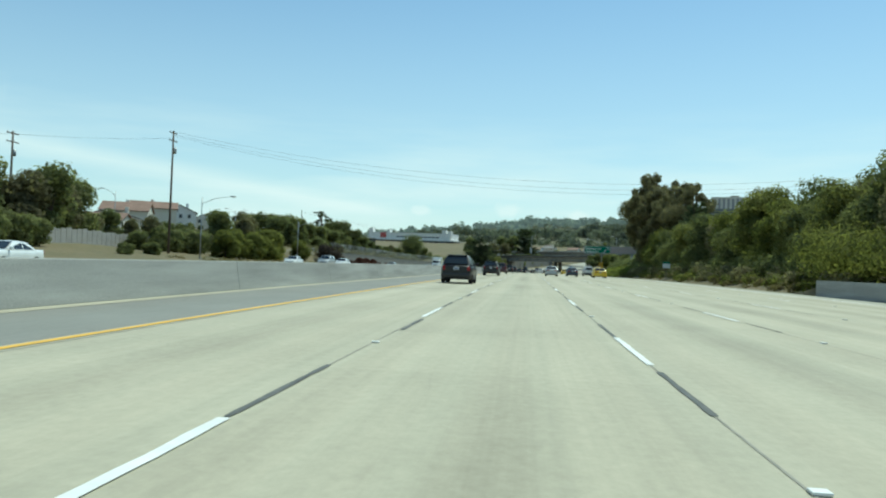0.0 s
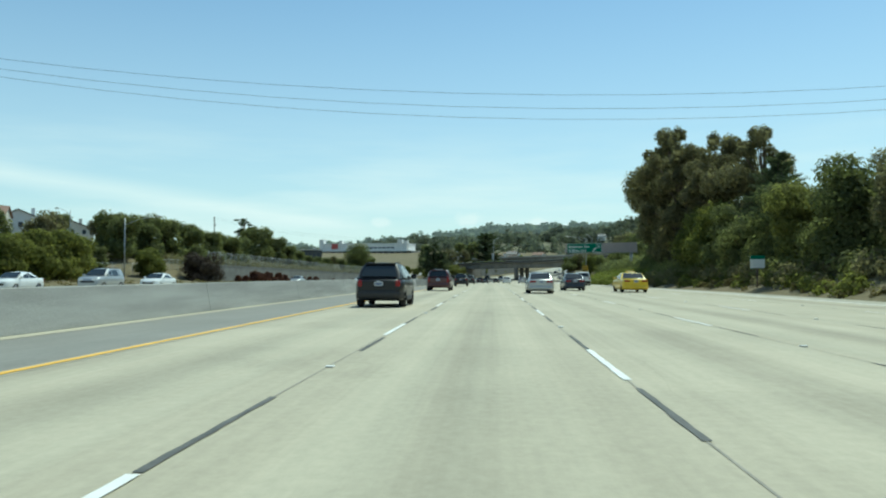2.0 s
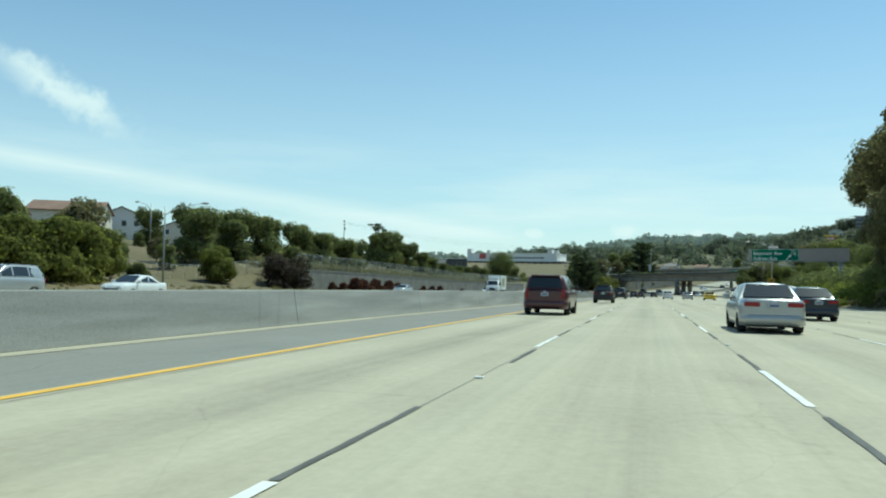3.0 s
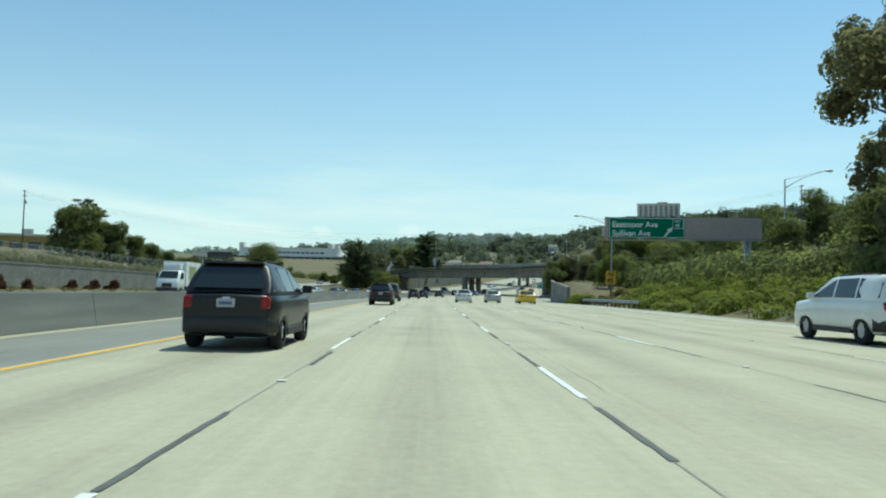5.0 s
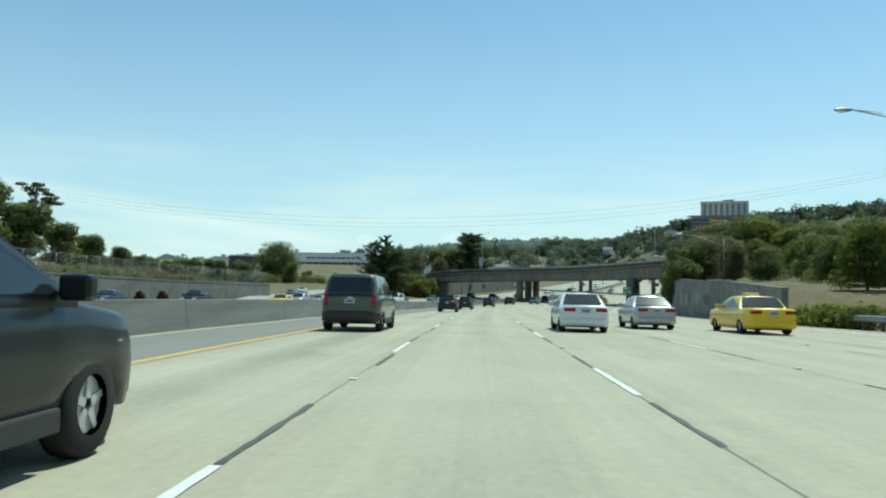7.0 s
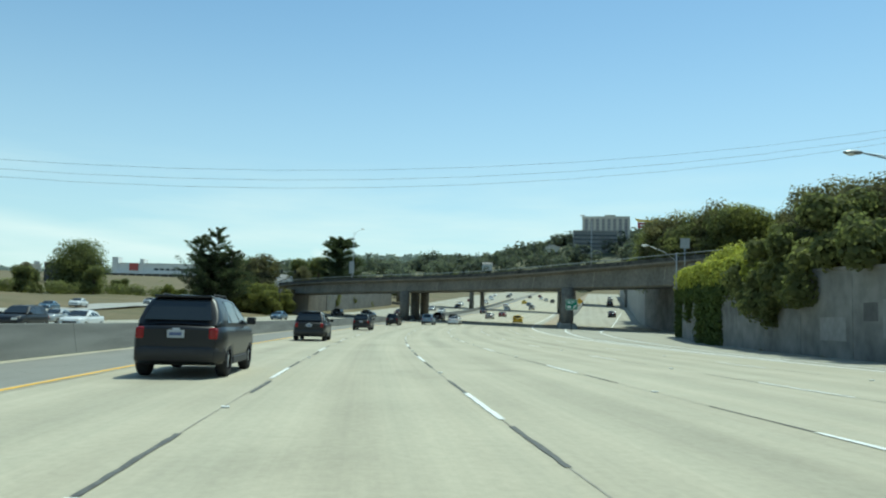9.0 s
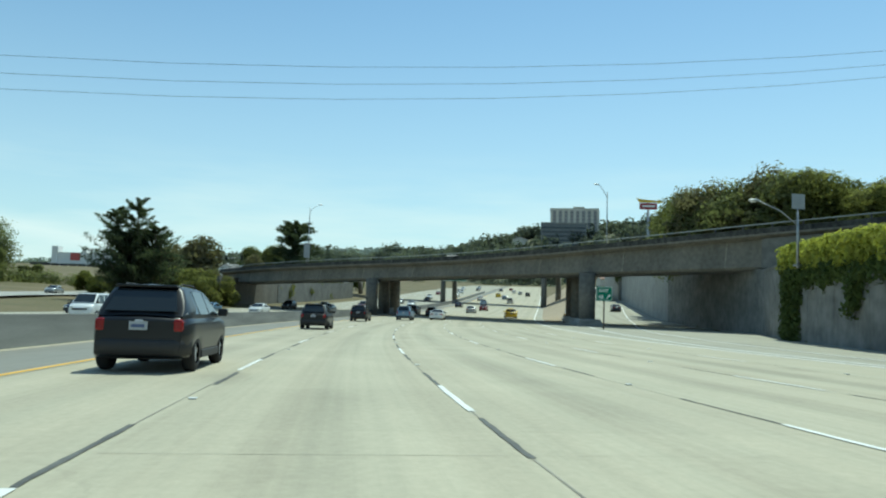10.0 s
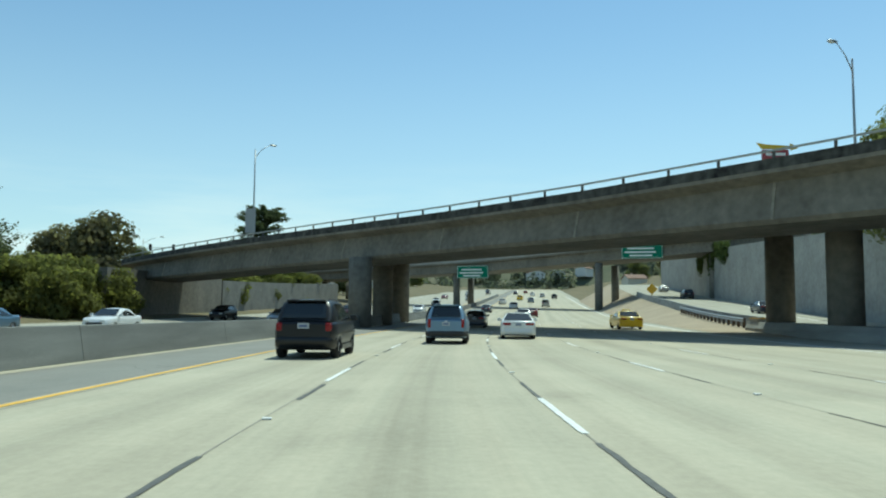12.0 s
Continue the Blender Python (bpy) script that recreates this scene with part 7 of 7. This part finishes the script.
OCHRE = mat("ochre_stucco", (0.36, 0.25, 0.095), 0.9, 0.15, 1.0, 0.2)
low_block("low ochre flat-roofed building above the cypress", -113, 416, 22, 12, 6.4, 15, OCHRE)
TOWER_GLASS = plain("tower_windows", (0.27, 0.275, 0.28), 0.4)


def tower():
    a, b = Vector((219.0, 1016.0, 0)), Vector((259.0, 1002.0, 0))
    w = (b - a).length
    t = tagged(empty("apartment_tower", pose(a.x, a.y, 40, 0, 0, math.degrees(math.atan2(b.y - a.y, b.x - a.x)))), "pale concrete apartment tower on the wooded hill", "building")
    boxed("wall", 0, w, 0.6, 22, 0, 50.5, mat("tower_concrete", (0.40, 0.375, 0.365), 0.9, 0.1, 0.4, 0.1), t)
    boxed("roof", 20, 30, 6, 16, 50.5, 53.5, CONCRETE_WALL, t)
    boxed("cornice", -0.4, w + 0.4, -0.2, 22.4, 49.4, 51.4, STUCCO, t)
    for k in range(9):
        x = k * (w - 1.6) / 8
        boxed("pier", x, x + 2.3, -0.5, 0.7, 0, 49.4, STUCCO, t)
    for k in range(8):
        x = 1.6 + k * (w - 1.6) / 8
        for f in range(15):
            boxed("window", x + 0.8, x + (w - 1.6) / 8 - 1.7, 0.45, 0.62, 3.4 + f * 3.1, 4.8 + f * 3.1, TOWER_GLASS, t)
    return t


tower()
block = tagged(empty("office_building", pose(203, 990, 40, 0, 0, -15)), "low grey office building below the apartment tower", "building")
boxed("wall", 0, 38, 0, 16, 0, 34.5, mat("office_grey", (0.20, 0.205, 0.21), 0.8, 0.12, 0.5, 0.1), block, "grey wall")
for k in range(6):
    boxed("window_band", 0.6, 37.4, -0.12, 0.05, 12 + k * 3.6, 13.6 + k * 3.6, WINDOW_DARK, block, "dark window band")
boxed("roof_edge", -0.3, 38.3, -0.3, 16.3, 34.5, 35.3, CONCRETE_WALL, block)


def hill(name, label, crest, front, seed, rows=14, wob=6.0, base=-8.0):
    """A wooded ridge: crest is a line of (x, y, z); it falls towards the viewer over 'front' metres and away behind."""
    cx = np.array(crest, float)
    t = np.linspace(0, len(cx) - 1, 90)
    line = np.stack([np.interp(t, np.arange(len(cx)), cx[:, i]) for i in range(3)], 1)
    d = np.stack([line[:, 0] - 5, line[:, 1] - 250], 1)
    d /= np.linalg.norm(d, axis=1)[:, None]
    verts = []
    for r in range(rows):
        k = r / (rows - 1) * 2 - 1
        f = 1 - abs(k)
        prof = f * f * (3 - 2 * f)
        for i, p in enumerate(line):
            x, y = p[0] + d[i, 0] * k * front, p[1] + d[i, 1] * k * front
            z = base + (p[2] - base) * prof + noise.noise(Vector((x * 0.012, y * 0.012, seed))) * wob * f
            verts.append((x, y, z))
    n = len(line)
    faces = [(r * n + i, r * n + i + 1, (r + 1) * n + i + 1, (r + 1) * n + i) for r in range(rows - 1) for i in range(n - 1)]
    ob = raw(name, verts, faces, FAR_GROUND, smooth=True)
    tagged(ob, label, "hill", kind="structure")
    return np.array(verts).reshape(rows, n, 3)


FAR_GROUND = mat("hill_scrub", (0.09, 0.10, 0.06), 0.95, grain=0.05, patch=0.008, colour2=(0.20, 0.18, 0.11))


def woods(name, label, grid, count, r0, r1, leaf, per, seed, material=None, crest_bias=0.0):
    """Many far tree crowns over a hill."""
    rng = np.random.default_rng(seed)
    rows, n = grid.shape[:2]
    lobes = []
    for i in range(count):
        r = rng.uniform(0, (rows - 1) / 2 + 0.8)
        if rng.random() < crest_bias:
            r = (rows - 1) / 2 + rng.uniform(-0.6, 0.4)
        c = rng.uniform(0, n - 1.01)
        a, b = int(r), int(c)
        p = grid[a, b] + (grid[min(a + 1, rows - 1), b] - grid[a, b]) * (r - a) + (grid[a, b + 1] - grid[a, b]) * (c - b)
        k = rng.uniform(r0, r1)
        for j in range(3):
            q = k * rng.uniform(0.5, 0.8)
            lobes.append((p[0] + rng.normal(0, k * 0.5), p[1] + rng.normal(0, k * 0.5), p[2] + k * rng.uniform(0.2, 1.1), q, q, q * rng.uniform(0.7, 1.2)))
    c, nn = lobes_leaves(lobes, count * per, rng, 0.6)
    me = leaf_mesh(name, c, nn, leaf * rng.uniform(0.6, 1.3, len(c)), rng, 0.8)
    me.materials.append(material or FAR_WOOD_HAZE)
    return tagged(new(name, me), label, "woods", kind="stuff")


g = hill("hill_1", "distant wooded hills on the horizon", [(-1500, 2000, 20), (-900, 2000, 45), (-350, 1990, 60), (-72, 2050, 92), (12, 2050, 104), (208, 2040, 108), (420, 2000, 112), (800, 1900, 120), (1300, 1700, 110)], 500, 3)
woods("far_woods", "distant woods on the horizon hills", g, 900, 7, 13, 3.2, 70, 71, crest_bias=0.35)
g = hill("hill_2", "low wooded rise beyond the overpass", [(-420, 1250, 8), (-260, 1300, 26), (-100, 1250, 40), (60, 1150, 42), (150, 1200, 48), (300, 1250, 60)], 330, 4)
woods("middle_woods", "wooded rise beyond the overpass", g, 700, 6, 11, 1.6, 120, 72, LEAF_HILL_HAZE, 0.3)
g = hill("hill_3", "wooded hill with houses and a tower", [(95, 1120, 20), (150, 1080, 48), (215, 1060, 68), (300, 1030, 76), (380, 940, 74), (420, 820, 66), (420, 680, 50), (390, 540, 40)], 230, 5)
woods("hill_woods", "wooded hillside below the apartment tower", g, 800, 5, 9, 1.4, 120, 73, LEAF_HILL_HAZE, 0.35)
d = random.Random(77)
for i in range(16):
    r, c = d.choice((2, 3, 4, 5)), d.randrange(6, 80)
    q = g[r, c]
    gable_house("small pale house on the wooded hillside", q[0], q[1], d.uniform(9, 14), 9, d.uniform(4, 6), 2.0, d.uniform(0, 180), d.choice((STUCCO, STUCCO_WHITE)), d.choice((ROOF_TILE, ROOF_GREY)), q[2] + 1.0)
g2 = hill("hill_4", "low rise beside the store", [(-330, 700, 6), (-230, 760, 10), (-150, 800, 9), (-60, 790, 6), (0, 780, 4)], 120, 6, wob=2)
woods("store_woods", "dark trees round the store", g2, 60, 2.5, 4.5, 1.2, 110, 74, LEAF_DARK)
for i in range(14):
    q = along(d.uniform(640, 860), d.choice((-1, 1)) * d.uniform(55, 130) - 10)
    gable_house("small pale house beyond the overpass", q.x, q.y, d.uniform(9, 14), 9, d.uniform(4, 6), 2.0, d.uniform(0, 180), d.choice((STUCCO, STUCCO_WHITE)), d.choice((ROOF_TILE, ROOF_GREY)))
for i in range(46):
    q = along(d.uniform(520, 860), d.choice((-1, -1, 1)) * d.uniform(50, 120) - 8)
    if q.x > 60 or q.x < -170 or -5 > q.x > -30:
        copy_on(d.choice((LEFT[0], LEFT[1], BANK[0])), q.x, q.y, i, d.uniform(0.9, 1.6) * (0.55 if q.y < 640 and q.x < 0 else 1.0))
for x, y, k in ((-45, 690, 1.5), (-10, 690, 1.8), (-20, 700, 1.7), (-30, 640, 1.2), (6, 650, 1.2), (24, 660, 1.3)):
    copy_on(LEFT[0], x, y, x, k * (1.1 if k > 1.4 else 0.8))

# ramp that climbs beside the opposite carriageway
verts, faces = [], []
for i, (s, o, wd) in enumerate(((366, -40, 5), (385, -43, 6), (405, -48, 6.5), (430, -55, 7), (455, -62, 7), (480, -66, 7), (510, -68, 7), (545, -69, 7))):
    for e in (-wd / 2, wd / 2):
        q = along(s, o + e)
        c = along(s, o)
        verts.append((q.x, q.y, max(ground_at(q.x, q.y), ground_at(c.x, c.y)) + 0.12))
    if i:
        faces.append((2 * i - 2, 2 * i - 1, 2 * i + 1, 2 * i))
tagged(raw("ramp_road", verts, faces, CONCRETE_WALL), "pale concrete ramp road climbing past dry grass", "road", kind="structure")
for car, s, o in ((WHITE_S, 436, -56.5), (BLUE_S, 425, -53.7), (SILVER_S, 470, -64.5)):
    q = along(s, o)
    copy_thing(car, pose(q.x, q.y, ground_at(q.x, q.y) + 0.14, 2, 0, heading(s) + 193))
